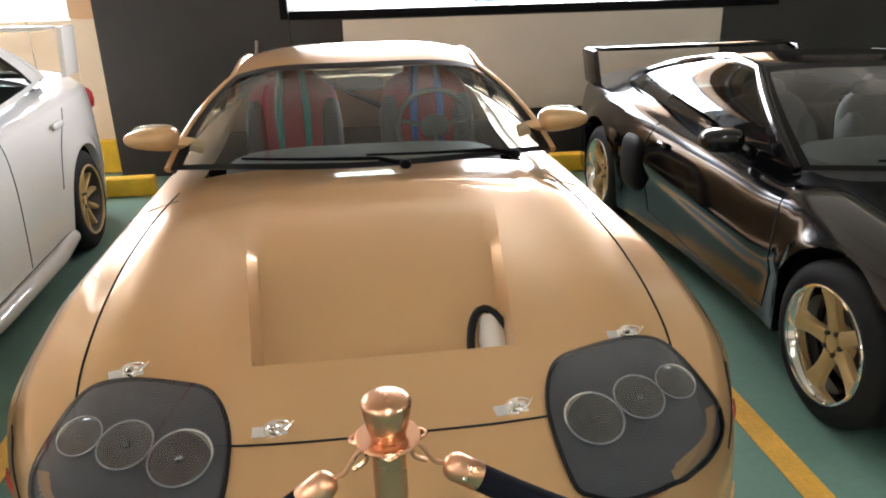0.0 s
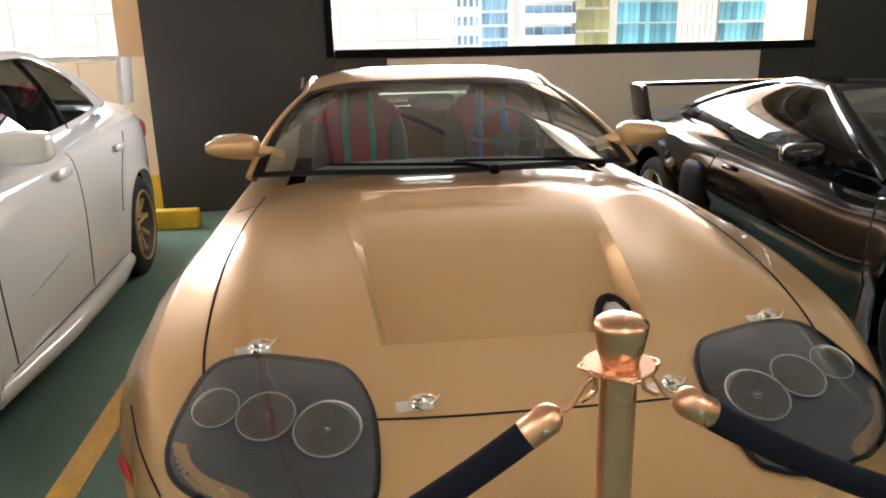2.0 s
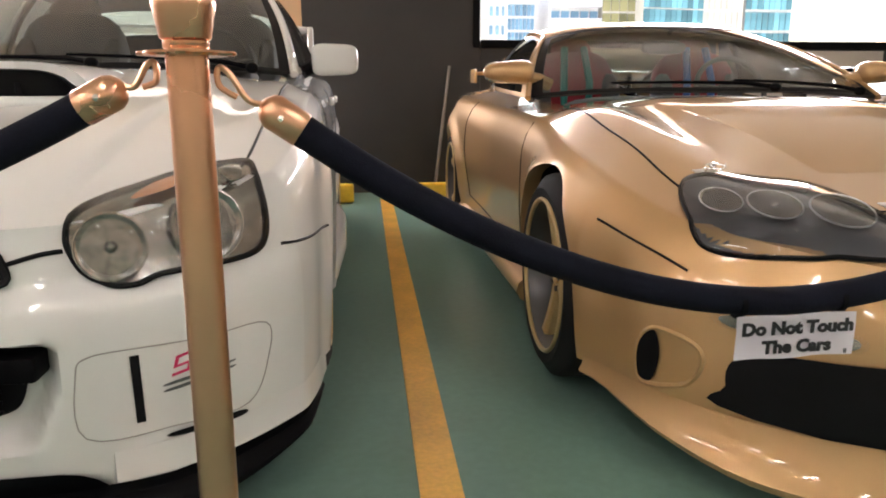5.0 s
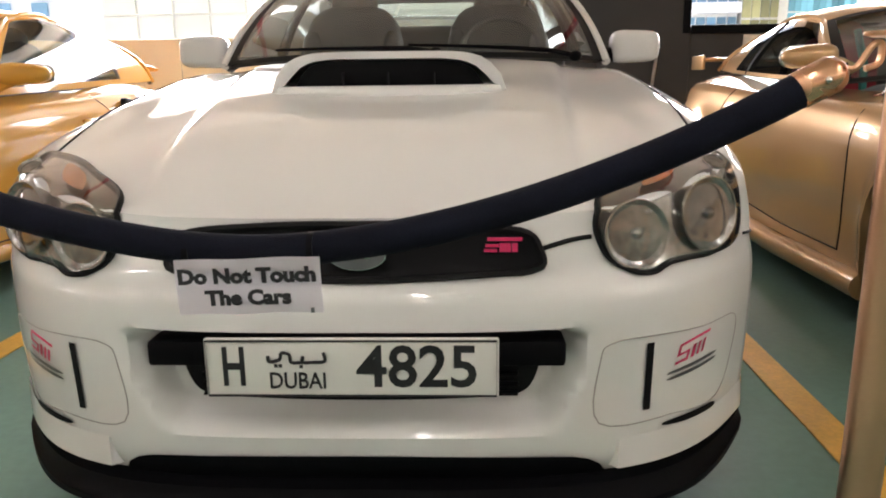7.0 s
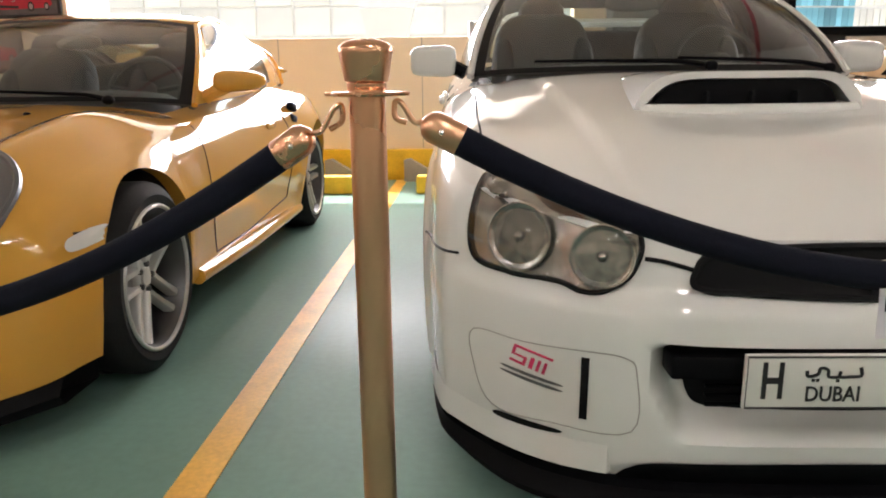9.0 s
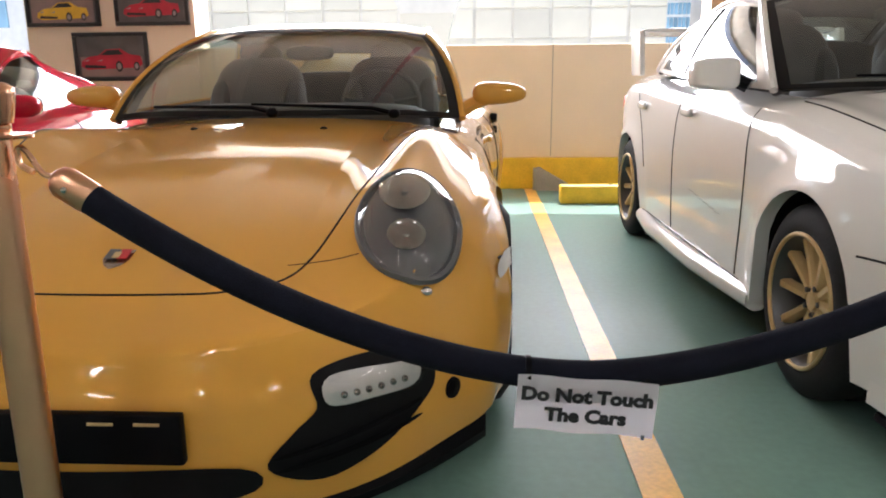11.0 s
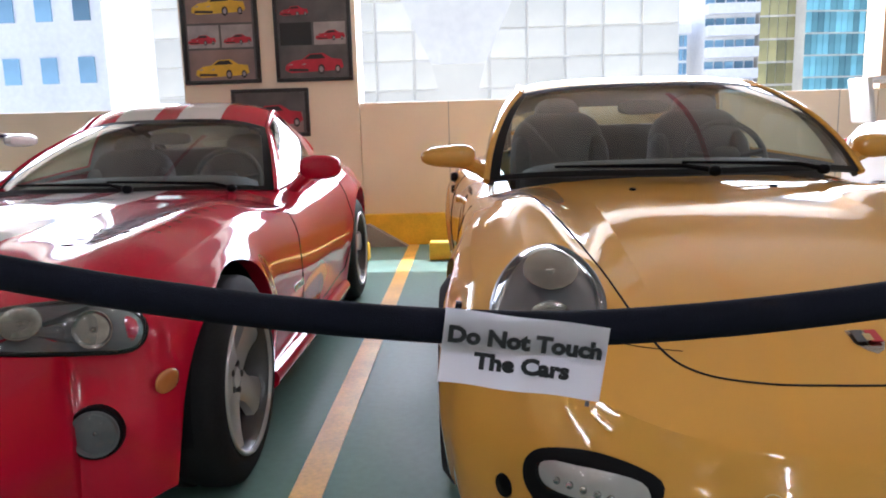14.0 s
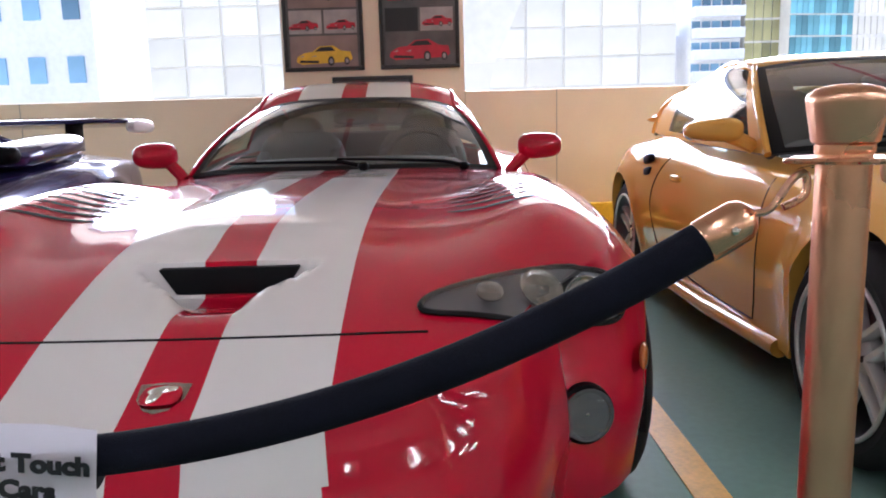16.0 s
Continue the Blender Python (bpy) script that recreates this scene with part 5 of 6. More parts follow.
        part("side_lamp", patch(bvh, [(-0.068, 0.425), (-0.05, 0.437), (0.04, 0.441), (0.068, 0.43), (0.05, 0.408), (-0.05, 0.405)], (sx * 0.967, 0.558, 0), (sx * 0.4, 0.917, 0), Z, (-sx * 0.917, 0.4, 0), 0.006, 4, 0.006), M["caliper"], root, "dark red side marker lamp")
    # no opening is cut: a black skin carries the intake's shaded depth
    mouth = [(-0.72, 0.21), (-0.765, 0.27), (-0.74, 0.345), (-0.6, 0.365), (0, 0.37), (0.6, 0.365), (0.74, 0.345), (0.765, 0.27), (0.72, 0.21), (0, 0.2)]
    part("front_intake", patch(bvh, mouth, O, X, Z, D, 0.012, 10), M["mesh"], root, "wide bumper intake, its shaded depth a black skin")
    part("front_lip", skirt(bvh, 0.75, -83, 83, [(0.21, 0.003, 0.2), (0.21, 0.012, 0.15), (0.21, 0.035, 0.105), (0.21, 0.045, 0.085), (0.21, 0.035, 0.066), (0.21, -0.1, 0.066)], 60, 0.65), M["gold"], root, "gold flared lip along the bottom of the bumper")
    # hood pins
    for x, y in ((-0.645, 0.60), (0.65, 0.59), (-0.275, 0.375), (0.295, 0.375)):
        loc, nor = cast(bvh, (x, y, 0.7), (0, 0, -1))
        q = nor.to_track_quat("Z", "Y").to_matrix().to_4x4()
        pin = part("hood_pin", lathe([(0.0, 0.03), (0.004, 0.029), (0.006, 0.02), (0.012, 0.012), (0.03, 0.01), (0.032, 0.0)], 20), M["chrome"], root, "chrome hood pin with a wire clip")
        pin.matrix_basis = Matrix.Translation(loc) @ q @ Matrix.Rotation(0.1, 4, "Z") @ Matrix.Scale(0.8, 4)
        part("pin_plate", boxes((-0.062, 0.04, -0.02, 0.02, 0.0, 0.004), bevel=0.0015), M["alloy"], pin)
        part("pin_clip", tube([(0.036 * math.cos(a) + 0.012, 0.022 * math.sin(a), 0.018) for a in [k * 0.5 for k in range(12)]] + [(0.06, 0.01, 0.02)], 0.0025, 6), M["chrome"], pin)
    # intake pipe mouth inside the vent
    floor_at = lambda x, y: cast(bvh, (x, y, 0.8), (0, 0, -1))[0].z
    pipe = part("intake_pipe", tube([(0.31, y, floor_at(0.3, y) + 0.004) for y in (0.63, 0.68, 0.73, 0.79)], [0.042, 0.042, 0.042, 0.03], 20), M["panel"], root, "pale round intake pipe in the hood vent")
    part("pipe_collar", tube([(0.298 + 0.06 * math.cos(t * math.pi / 14), 0.64 + 0.16 * math.sin(t * math.pi / 14), floor_at(0.3, 0.64 + 0.16 * math.sin(t * math.pi / 14)) + 0.012 + 0.022 * math.sin(t * math.pi / 14)) for t in range(15)], 0.013, 8), M["seal"], pipe)
    part("vent_button", blob((0.02, 0.012, 0.006), (-0.24, 0.69, floor_at(-0.24, 0.69)), 2.2, 12, 6), M["trim"], root)
    # rear wing
    wing = part("rear_wing", blob((0.74, 0.11, 0.018), (0, 4.32, 1.03), 5, 32, 8), M["gold"], root, "gold rear wing with end plates")
    for sx in (1, -1):
        part("wing_end", boxes((sx * 0.74 - 0.012, sx * 0.74 + 0.012, 4.18, 4.46, 0.96, 1.06), bevel=0.01), M["gold"], wing)
        part("wing_leg", boxes((sx * 0.45 - 0.015, sx * 0.45 + 0.015, 4.24, 4.38, 0.9, 1.025), bevel=0.008), M["trim"], wing)
    return root


def yellow_coupe():
    root = thing("yellow_coupe", pose(-2.75, 0.06, 0), "yellow rear-engined coupe with round headlamps", "car")
    X, Z, D, O = (1, 0, 0), (0, 0, 1), (0, 1, 0), (0, 0, 0)

    def feat(x, y):
        # fender crowns that run into the lamps
        return 0.10 * math.exp(-((abs(x) - 0.665) / 0.145) ** 2) * smoothstep(0.18, 0.62, y) * (1 - smoothstep(1.0, 1.75, y))
    c = dict(L=4.45, W=0.926, hw=curve((0, 0.74), (0.3, 0.815), (0.8, 0.84), (1.4, 0.82), (2.2, 0.81), (3.3, 0.88), (4.45, 0.68)), sagF=0.36, pF=2.8, sagR=0.35, pR=2.6,
             top=curve((0, 0.50), (0.1, 0.535), (0.25, 0.59), (0.5, 0.675), (0.9, 0.765), (1.3, 0.825), (1.6, 0.86), (3.3, 0.98), (4.1, 0.88), (4.45, 0.74)),
             sh=curve((0, 0.48), (0.3, 0.57), (0.6, 0.66), (1.0, 0.73), (1.6, 0.79), (2.5, 0.82), (3.4, 0.86), (4.45, 0.68)), crown=2.5, feat=feat,
             oS=curve((0, 0), (0.04, 0.035), (0.14, 0.07), (0.3, 0.085), (0.5, 0.065), (0.8, 0.04)),
             oF=curve((0.12, 0.0), (0.18, 0.035), (0.3, 0.055), (0.4, 0.05), (0.47, 0.02), (0.53, 0.0), (0.8, 0.0)),
             oR=curve((0, 0), (0.05, 0.04), (0.3, 0.08), (0.5, 0.09), (0.8, 0.06)), side_z=0.19, front_z=0.15, rear_z=0.2,
             arches=[(0.96, 0.325, 0.362), (3.42, 0.33, 0.372)], flare=0.018, hood=(0.26, 1.62, 0.50), cabin=(1.72, 3.6, 0.80), tub=0.55, gaps=0,
             paint=M["yellow"], body_label="glossy yellow painted body")
    bvh = car_shell(root, c)
    g = dict(A0=(0.765, 1.84, 0.855), A1=(0.575, 2.45, 1.23), C1=(0.54, 3.2, 1.17), C0=(0.58, 4.05, 0.93), f0=(0, -0.32, 0.03), f1=(0, -0.14, 0.03), r1=(0, 0.1, 0.04), r0=(0, 0.2, 0.0), pr=0.015, rz=0.07,
             paint=M["yellow"], sb=0.06, sbulge=0.03, side_margin=(0.07, 0.3, 0.06, 0.1), side_glass=M["glass"], wb=(0, -0.035, 0.03), rb=(0, 0.06, 0.07))
    greenhouse(root, g)
    shelf = bmesh.new()
    box(shelf, -0.56, 0.56, 3.5, 3.98, -0.01, 0.008, 0.004)
    for v in shelf.verts:
        v.co.z += 0.992 - 0.13 * (v.co.y - 3.5) - 0.06 * (v.co.x / 0.56) ** 2
    part("parcel_shelf", shelf, M["cabin"], root)
    wipers(root, g, ((0.05, -0.5), (0.5, -0.05)))
    cabin_fit(root, 1.95, 0.83, ((-0.36, 2.7, 0.86, 0.29), (0.36, 2.7, 0.86, 0.29)), M["seat_grey"], (0.36, 2.26, 0.9), 0.62, (0.5, 3.25, 0.85), 1.15)
    wheel_set(root, [(sx * 0.81, y) for y in (0.96, 3.42) for sx in (1, -1)], 0.322, 0.247, 0.235, "twin", M["alloy"], M["caliper"], 5)
    side_mirrors(root, 0.925, 2.0, 0.955, (0.12, 0.075, 0.058), M["yellow"], (0.76, 1.98, 0.88), 0.35)
    org, DD, UP = (0, 0.5, 0.68), (0, 0.80, -0.6), (0, 0.6, 0.80)
    for sx in (1, -1):
        ax = (sx, 0, 0)
        ell = [(0.667 + 0.12 * math.cos(a) - 0.018 * math.sin(a), 0.178 * math.sin(a) - 0.04) for a in [k * math.pi / 6 for k in range(12)]]
        lamp(root, bvh, ell, org, ax, UP, DD, ((0.655, 0.035, 0.062), (0.668, -0.105, 0.045)), M["housing"], M["lens"], label="round headlamp with a grey surround", bulge=0.03, ring=M["housing_chrome"])
        part("lamp_surround", rim_line(bvh, ell, org, ax, UP, DD, 0.004, 0.012), M["housing"], root, "grey ring round the headlamp")
        loc, nor = cast(bvh, (sx * 0.72, 0, 0.545), D)
        if loc:
            part("washer_nozzle", blob((0.016, 0.012, 0.012), loc, 2, 12, 8), M["chrome"], root)
        # corner intake as a black skin on the shell, its inner shade painted
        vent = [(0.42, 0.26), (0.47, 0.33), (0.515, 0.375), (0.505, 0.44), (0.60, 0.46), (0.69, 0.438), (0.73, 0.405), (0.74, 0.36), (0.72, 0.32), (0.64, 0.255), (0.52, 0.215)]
        iv = part("side_intake", patch(bvh, vent, O, ax, Z, D, 0.004), M["mesh"], root, "corner intake in the bumper, its shaded depth a black skin")
        for k in range(2):
            part("intake_blade", patch(bvh, [(0.46, 0.255 + 0.03 * k), (0.68, 0.285 + 0.035 * k), (0.68, 0.297 + 0.035 * k), (0.46, 0.265 + 0.03 * k)], O, ax, Z, D, 0.014, 2), M["trim"], iv)
        part("daytime_lamp", patch(bvh, [(0.535, 0.38), (0.535, 0.432), (0.66, 0.425), (0.70, 0.405), (0.69, 0.37), (0.62, 0.372)], O, ax, Z, D, 0.016, 3), M["alloy"], iv, "clear daytime lamp with a row of small reflectors")
        for k in range(6):
            loc, nor = cast(bvh, (sx * (0.56 + 0.022 * k), 0, 0.395 - 0.001 * k), D)
            if loc:
                part("reflector", blob((0.008, 0.006, 0.008), loc + nor * 0.018, 2, 10, 6), M["bulb"], iv)
        dl = part("daytime_cover", patch(bvh, [(0.535, 0.38), (0.535, 0.432), (0.66, 0.425), (0.70, 0.405), (0.69, 0.37), (0.62, 0.372)], O, ax, Z, D, 0.026, 3, 0.006), M["lens"], iv)
        dl.visible_shadow = False
        loc, nor = cast(bvh, (sx * 0.78, 0, 0.31), D)
        if loc:
            fl = part("fog_lens", lathe([(-0.004, 0.028), (0.005, 0.025), (0.008, 0.0)], 24, "z"), M["trim"], root)
            fl.matrix_basis = Matrix.Translation(loc) @ nor.to_track_quat("Z", "Y").to_matrix().to_4x4()
        part("side_indicator", patch(bvh, [(0.52, 0.515), (0.52, 0.55), (0.66, 0.565), (0.66, 0.53)], O, (0, 1, 0), Z, (-sx, 0, 0), 0.006, 3), M["plate"], root, "clear silver side indicator")
        door_lines(root, bvh, sx, ([(1.62, 0.84), (1.6, 0.5), (1.66, 0.24)], [(2.72, 0.84), (2.85, 0.6), (2.75, 0.3)], [(1.66, 0.24), (2.2, 0.235), (2.75, 0.3)]))
        part("door_handle", blob((0.016, 0.075, 0.018), (sx * 0.89, 2.58, 0.715), 3, 14, 8), M["yellow"], root)
        for z in (0.73, 0.80):
            part("side_vent", blob((0.022, 0.06, 0.024), (sx * 0.915, 2.96, z), 4, 16, 8, turn=(-10, 0, 0)), M["mesh"], root)
        part("side_skirt", tube([(sx * 0.87, 1.44, 0.19), (sx * 0.89, 2.1, 0.18), (sx * 0.90, 3.02, 0.19)], 0.035, 10), M["yellow"], root)
        seam(bvh, [(sx * 0.40, 0.3, 0.8), (sx * 0.50, 0.32, 0.8), (sx * 0.56, 0.335, 0.8)], (0, 0, -1), root, 0.0015)
        seam(bvh, [(sx * 1, 0.55, 0.56), (sx * 1, 0.62, 0.555), (sx * 1, 0.7, 0.56)], (-sx, 0, 0), root)
    for sx in (1, -1):
        seam(bvh, [(sx * 0.735, 1.55, 1.2), (sx * 0.68, 1.25, 1.2), (sx * 0.615, 0.97, 1.2), (sx * 0.515, 0.58, 1.2), (sx * 0.452, 0.333, 1.2), (sx * 0.39, 0.235, 1.2), (sx * 0.27, 0.193, 1.2), (sx * 0.12, 0.182, 1.2), (0, 0.18, 1.2)], (0, 0, -1), root, 0.003)
    # crest, blank plate, lip
    loc, nor = cast(bvh, (-0.01, 0, 0.613), D)
    q = nor.to_track_quat("Z", "Y").to_matrix().to_4x4()
    cb = bmesh.new()
    out = [(-0.028, 0.03), (0.028, 0.03), (0.028, -0.005), (0.016, -0.025), (0, -0.036), (-0.016, -0.025), (-0.028, -0.005)]
    f = cb.faces.new([cb.verts.new((a, b, 0.0)) for a, b in out])
    bmesh.ops.solidify(cb, geom=[f], thickness=-0.005)
    crest = part("hood_badge", cb, M["chrome"], root, "small shield badge on the hood")
    crest.matrix_basis = Matrix.Translation(loc + nor * 0.002) @ q @ Matrix.Diagonal((1.15, 1.25, 1, 1))
    for x in (-0.013, 0.013):
        part("badge_field", boxes((x - 0.01, x + 0.01, -0.008, 0.024, 0.004, 0.0065)), M["caliper"] if x > 0 else M["housing"], crest)
    part("badge_centre", boxes((-0.007, 0.007, -0.006, 0.012, 0.0065, 0.008)), M["goldrim"], crest)
    pl = part("plate_holder", boxes((-0.28, 0.28, -0.075, -0.05, 0.30, 0.405), bevel=0.006), M["trim"], root, "dark blank plate holder")
    for x in (-0.23, -0.1, 0.0, 0.13, 0.22):
        part("plate_clip", boxes((x - 0.03, x + 0.02, -0.078, -0.07, 0.384, 0.390), bevel=0.001), M["goldrim"], pl)
    part("tow_cover", rim_line(bvh, [(-0.33 + 0.022 * math.cos(a), 0.42 + 0.022 * math.sin(a)) for a in [k * math.pi / 4 for k in range(8)]], O, X, Z, D, 0.0, 0.0012), M["goldrim"], root)
    # centre intake too: black skin in place of a shaded hollow
    part("centre_intake", patch(bvh, [(-0.36, 0.20), (-0.37, 0.27), (0, 0.275), (0.37, 0.27), (0.36, 0.20), (0, 0.19)], O, X, Z, D, 0.004), M["mesh"], root)
    lip = bmesh.new()
    ring = []
    for k in range(41):
        x = -0.86 + 1.72 * k / 40
        y = -0.055 + 0.50 * abs(x / 0.86) ** 2.6
        ring.append([lip.verts.new(p) for p in ((x, y + 0.2, 0.10), (x, y + 0.01, 0.10), (x, y - 0.01, 0.13), (x, y + 0.02, 0.175), (x, y + 0.2, 0.175))])
    for A, B in zip(ring, ring[1:]):
        for w in range(5):
            lip.faces.new((A[w], A[(w + 1) % 5], B[(w + 1) % 5], B[w]))
    part("front_lip", lip, M["trim"], root, "black rubber lip under the bumper")
    part("rear_wing", blob((0.62, 0.14, 0.02), (0, 4.05, 1.02), 4, 28, 8, turn=(-8, 0, 0)), M["yellow"], root)
    for x, y in ((0.25, 1.45), (-0.25, 1.45)):
        loc, nor = cast(bvh, (x, y, 1.0), (0, 0, -1))
        part("washer_jet", blob((0.014, 0.018, 0.008), loc, 2, 10, 6), M["trim"], root)
    return root


def red_coupe():
    root = thing("red_coupe", pose(-5.25, 0.03, 0), "red long-hood coupe with two white racing stripes", "car")
    X, Z, D, O = (1, 0, 0), (0, 0, 1), (0, 1, 0), (0, 0, 0)

    def feat(x, y):
        z = 0.075 * math.exp(-((abs(x) - 0.74) / 0.17) ** 2) * smoothstep(0.3, 0.8, y) * (1 - smoothstep(1.4, 2.1, y))
        # the slot in the middle of the hood and its ramp
        half = 0.056 + 0.1 * smoothstep(0.36, 0.495, y)
        slot = (1 - smoothstep(half - 0.012, half + 0.036, abs(x))) * smoothstep(0.27, 0.47, y) * (1 - smoothstep(0.49, 0.505, y))
        return z - 0.07 * slot + 0.015 * (1 - smoothstep(0.16, 0.3, abs(x))) * smoothstep(0.55, 0.7, y) * (1 - smoothstep(1.6, 2.0, y))
    c = dict(L=4.47, W=0.965, hw=curve((0, 0.66), (0.35, 0.80), (0.9, 0.87), (1.5, 0.855), (2.4, 0.84), (3.4, 0.885), (4.47, 0.74)), sagF=0.5, pF=2.6, sagR=0.3, pR=3,
             top=curve((0, 0.54), (0.1, 0.58), (0.25, 0.645), (0.6, 0.745), (1.0, 0.79), (1.6, 0.81), (2.1, 0.825), (3.6, 0.95), (4.2, 0.93), (4.47, 0.86)),
             sh=curve((0, 0.52), (0.4, 0.62), (0.8, 0.70), (1.3, 0.745), (2.0, 0.75), (3.4, 0.84), (4.47, 0.82)), crown=2.6, feat=feat,
             oS=curve((0, 0), (0.04, 0.035), (0.14, 0.07), (0.3, 0.08), (0.5, 0.055), (0.8, 0.03)),
             oF=curve((0.12, 0.0), (0.18, 0.04), (0.3, 0.05), (0.36, 0.055), (0.45, 0.03), (0.54, 0.0), (0.8, 0.0)),
             oR=curve((0, 0), (0.05, 0.03), (0.3, 0.05), (0.5, 0.08), (0.8, 0.05)), side_z=0.18, front_z=0.15, rear_z=0.22,
             arches=[(1.0, 0.325, 0.372), (3.46, 0.335, 0.385)], flare=0.02, gaps=0, hood=(0.17, 1.98, 0.86), cabin=(2.35, 3.9, 0.76), tub=0.52,
             paint=M["red"], paint2=M["stripe"], stripes=lambda x, s: 0.055 < abs(x) < 0.265, u_extra=(-0.3155, -0.0655, 0.0655, 0.3155), nx=132, ny=170, s_extra=(0.488, 0.497, 0.506),
             body_label="glossy red body with white stripes from nose to tail")
    bvh = car_shell(root, c)
    seam(bvh, [(0.84 * u, 0.226 + 0.1 * abs(u) ** 2.4, 1.0) for u in (-0.5, -0.35, -0.2, 0, 0.2, 0.35, 0.5)], (0, 0, -1), root, 0.003)
    g = dict(A0=(0.72, 2.38, 0.80), A1=(0.53, 2.98, 1.105), C1=(0.48, 3.5, 1.10), C0=(0.54, 4.1, 0.95), f0=(0, -0.26, 0.03), f1=(0, -0.12, 0.06), r1=(0, 0.08, 0.06), r0=(0, 0.12, 0.0), pr=0.014, rz=0.10,
             paint=M["red"], sb=0.09, sbulge=0.015, side_margin=(0.08, 0.45, 0.06, 0.1), side_glass=M["glass"], roof_paint=[M["red"], M["stripe"]], band=((0.22, 0.44), (0.56, 0.78)), wb=(0, -0.03, 0.02))
    greenhouse(root, g)
    wipers(root, g, ((0.12, -0.5), (0.55, 0.0)))
    cabin_fit(root, 2.5, 0.78, ((-0.34, 3.14, 0.76, 0.25), (0.34, 3.14, 0.76, 0.25)), M["seat_grey"], (0.34, 2.8, 0.82), 0.58, None, 1.06)
    wheel_set(root, [(sx * 0.83, y) for y in (1.0, 3.46) for sx in (1, -1)], 0.325, 0.235, 0.26, "three", M["alloy"], M["caliper"], 5)
    side_mirrors(root, 0.92, 2.5, 0.90, (0.105, 0.065, 0.065), M["red"], (0.77, 2.46, 0.78), 0.1)
    head = [(0.405, 0.635), (0.425, 0.66), (0.52, 0.692), (0.65, 0.717), (0.76, 0.722), (0.825, 0.70), (0.845, 0.65), (0.82, 0.607), (0.73, 0.60), (0.63, 0.601), (0.50, 0.618), (0.43, 0.624)]
    ORG, UP, DD = (0, 0.39, 0), (0, 0, 1), (0, 0.96, -0.27)
    for sx in (1, -1):
        ax = (sx, 0, 0)
        lamp(root, bvh, head, ORG, ax, UP, DD, ((0.635, 0.66, 0.044), (0.745, 0.662, 0.046), (0.535, 0.65, 0.026)), M["housing"], M["lens"], label="almond headlamp under a clear cover", bulge=-0.012, ring=M["housing_chrome"])
        loc, nor = cast(bvh, (sx * 0.745, 0, 0.378), D)
        if loc:
            part("fog_lamp", lathe([(-0.014, 0.068), (0.006, 0.065), (0.012, 0.058), (-0.004, 0.055), (-0.012, 0.0)], 28), M["trim"], root, "round fog lamp in the bumper").matrix_basis = Matrix.Translation(loc) @ (nor - Vector((0, 0.8, 0))).normalized().to_track_quat("Z", "Y").to_matrix().to_4x4()
            b = bowl(root, loc + nor * 0.012, (nor - Vector((0, 0.8, 0))).normalized(), 0.056, 0.03, M["housing"], True)
            cover = part("fog_cover", blob((0.054, 0.054, 0.016), (0, 0, 0.004), 2, 20, 10), M["lens"], b)
            cover.visible_shadow = False
        part("side_marker", blob((0.012, 0.045, 0.03), (sx * 0.893, 0.56, 0.475), 2.2, 14, 8, turn=(0, 0, sx * -14)), M["amber"], root, "amber side marker lamp")
        # hood louvres
        for k in range(7):
            y = 0.88 + 0.07 * k
            x0 = 0.49 + 0.004 * k
            part("louvre_slot", patch(bvh, [(x0, y), (x0 + 0.25, y), (x0 + 0.25, y + 0.02), (x0, y + 0.02)], (0, 0, 1.0), ax, (0, 1, 0), (0, 0, -1), 0.0015, 2, steps=3), M["mesh"], root, "narrow cooling slot in the hood")
        door_lines(root, bvh, sx, ([(2.0, 0.78), (1.95, 0.5), (2.0, 0.24)], [(3.05, 0.8), (3.12, 0.55), (3.0, 0.28)], [(2.0, 0.24), (2.5, 0.22), (3.0, 0.28)]))
        part("side_vent", blob((0.03, 0.12, 0.09), (sx * 0.90, 1.62, 0.5), 2.6, 16, 10), M["mesh"], root, "dark fender side vent")
        part("side_skirt", tube([(sx * 0.90, 1.42, 0.17), (sx * 0.91, 2.2, 0.16), (sx * 0.91, 3.04, 0.17)], 0.04, 10), M["red"], root)
        for k in range(5):
            part("side_letter", boxes((sx * 0.928 - 0.002, sx * 0.928 + 0.002, 1.78 + 0.035 * k, 1.803 + 0.035 * k, 0.42, 0.448), bevel=0.0008), M["chrome"], root)
    part("rear_bulkhead", boxes((-0.55, 0.55, 3.7, 3.74, 0.5, 0.985), bevel=0.01), M["cabin"], root)
    shelf = bmesh.new()
    box(shelf, -0.5, 0.5, 3.72, 4.1, -0.01, 0.008, 0.004)
    for v in shelf.verts:
        v.co.z += 0.985 - 0.06 * (v.co.y - 3.7)
    part("parcel_shelf", shelf, M["cabin"], root)
    # solid black block fills the slot, in place of its shaded inside
    slot_bm = boxes((-0.142, 0.142, 0.484, 0.51, cast(bvh, (0.22, 0.49, 1), (0, 0, -1))[0].z - 0.06, cast(bvh, (0.22, 0.49, 1), (0, 0, -1))[0].z - 0.004), bevel=0.004)
    mid_z = sum(v.co.z for v in slot_bm.verts) / len(slot_bm.verts)
    for v in slot_bm.verts:
        v.co.x *= 1.04 if v.co.z > mid_z else 0.82
    part("hood_slot", slot_bm, M["mesh"], root, "slot intake in the hood, its shaded depth a black block")
    loc, nor = cast(bvh, (-0.005, 0, 0.578), D)
    q = nor.to_track_quat("Z", "Y").to_matrix().to_4x4()
    cb = bmesh.new()
    f = cb.faces.new([cb.verts.new((a, b, 0.0)) for a, b in ((-0.042, 0.03), (0, 0.034), (0.042, 0.03), (0.038, -0.005), (0.02, -0.03), (0, -0.038), (-0.02, -0.03), (-0.038, -0.005))])
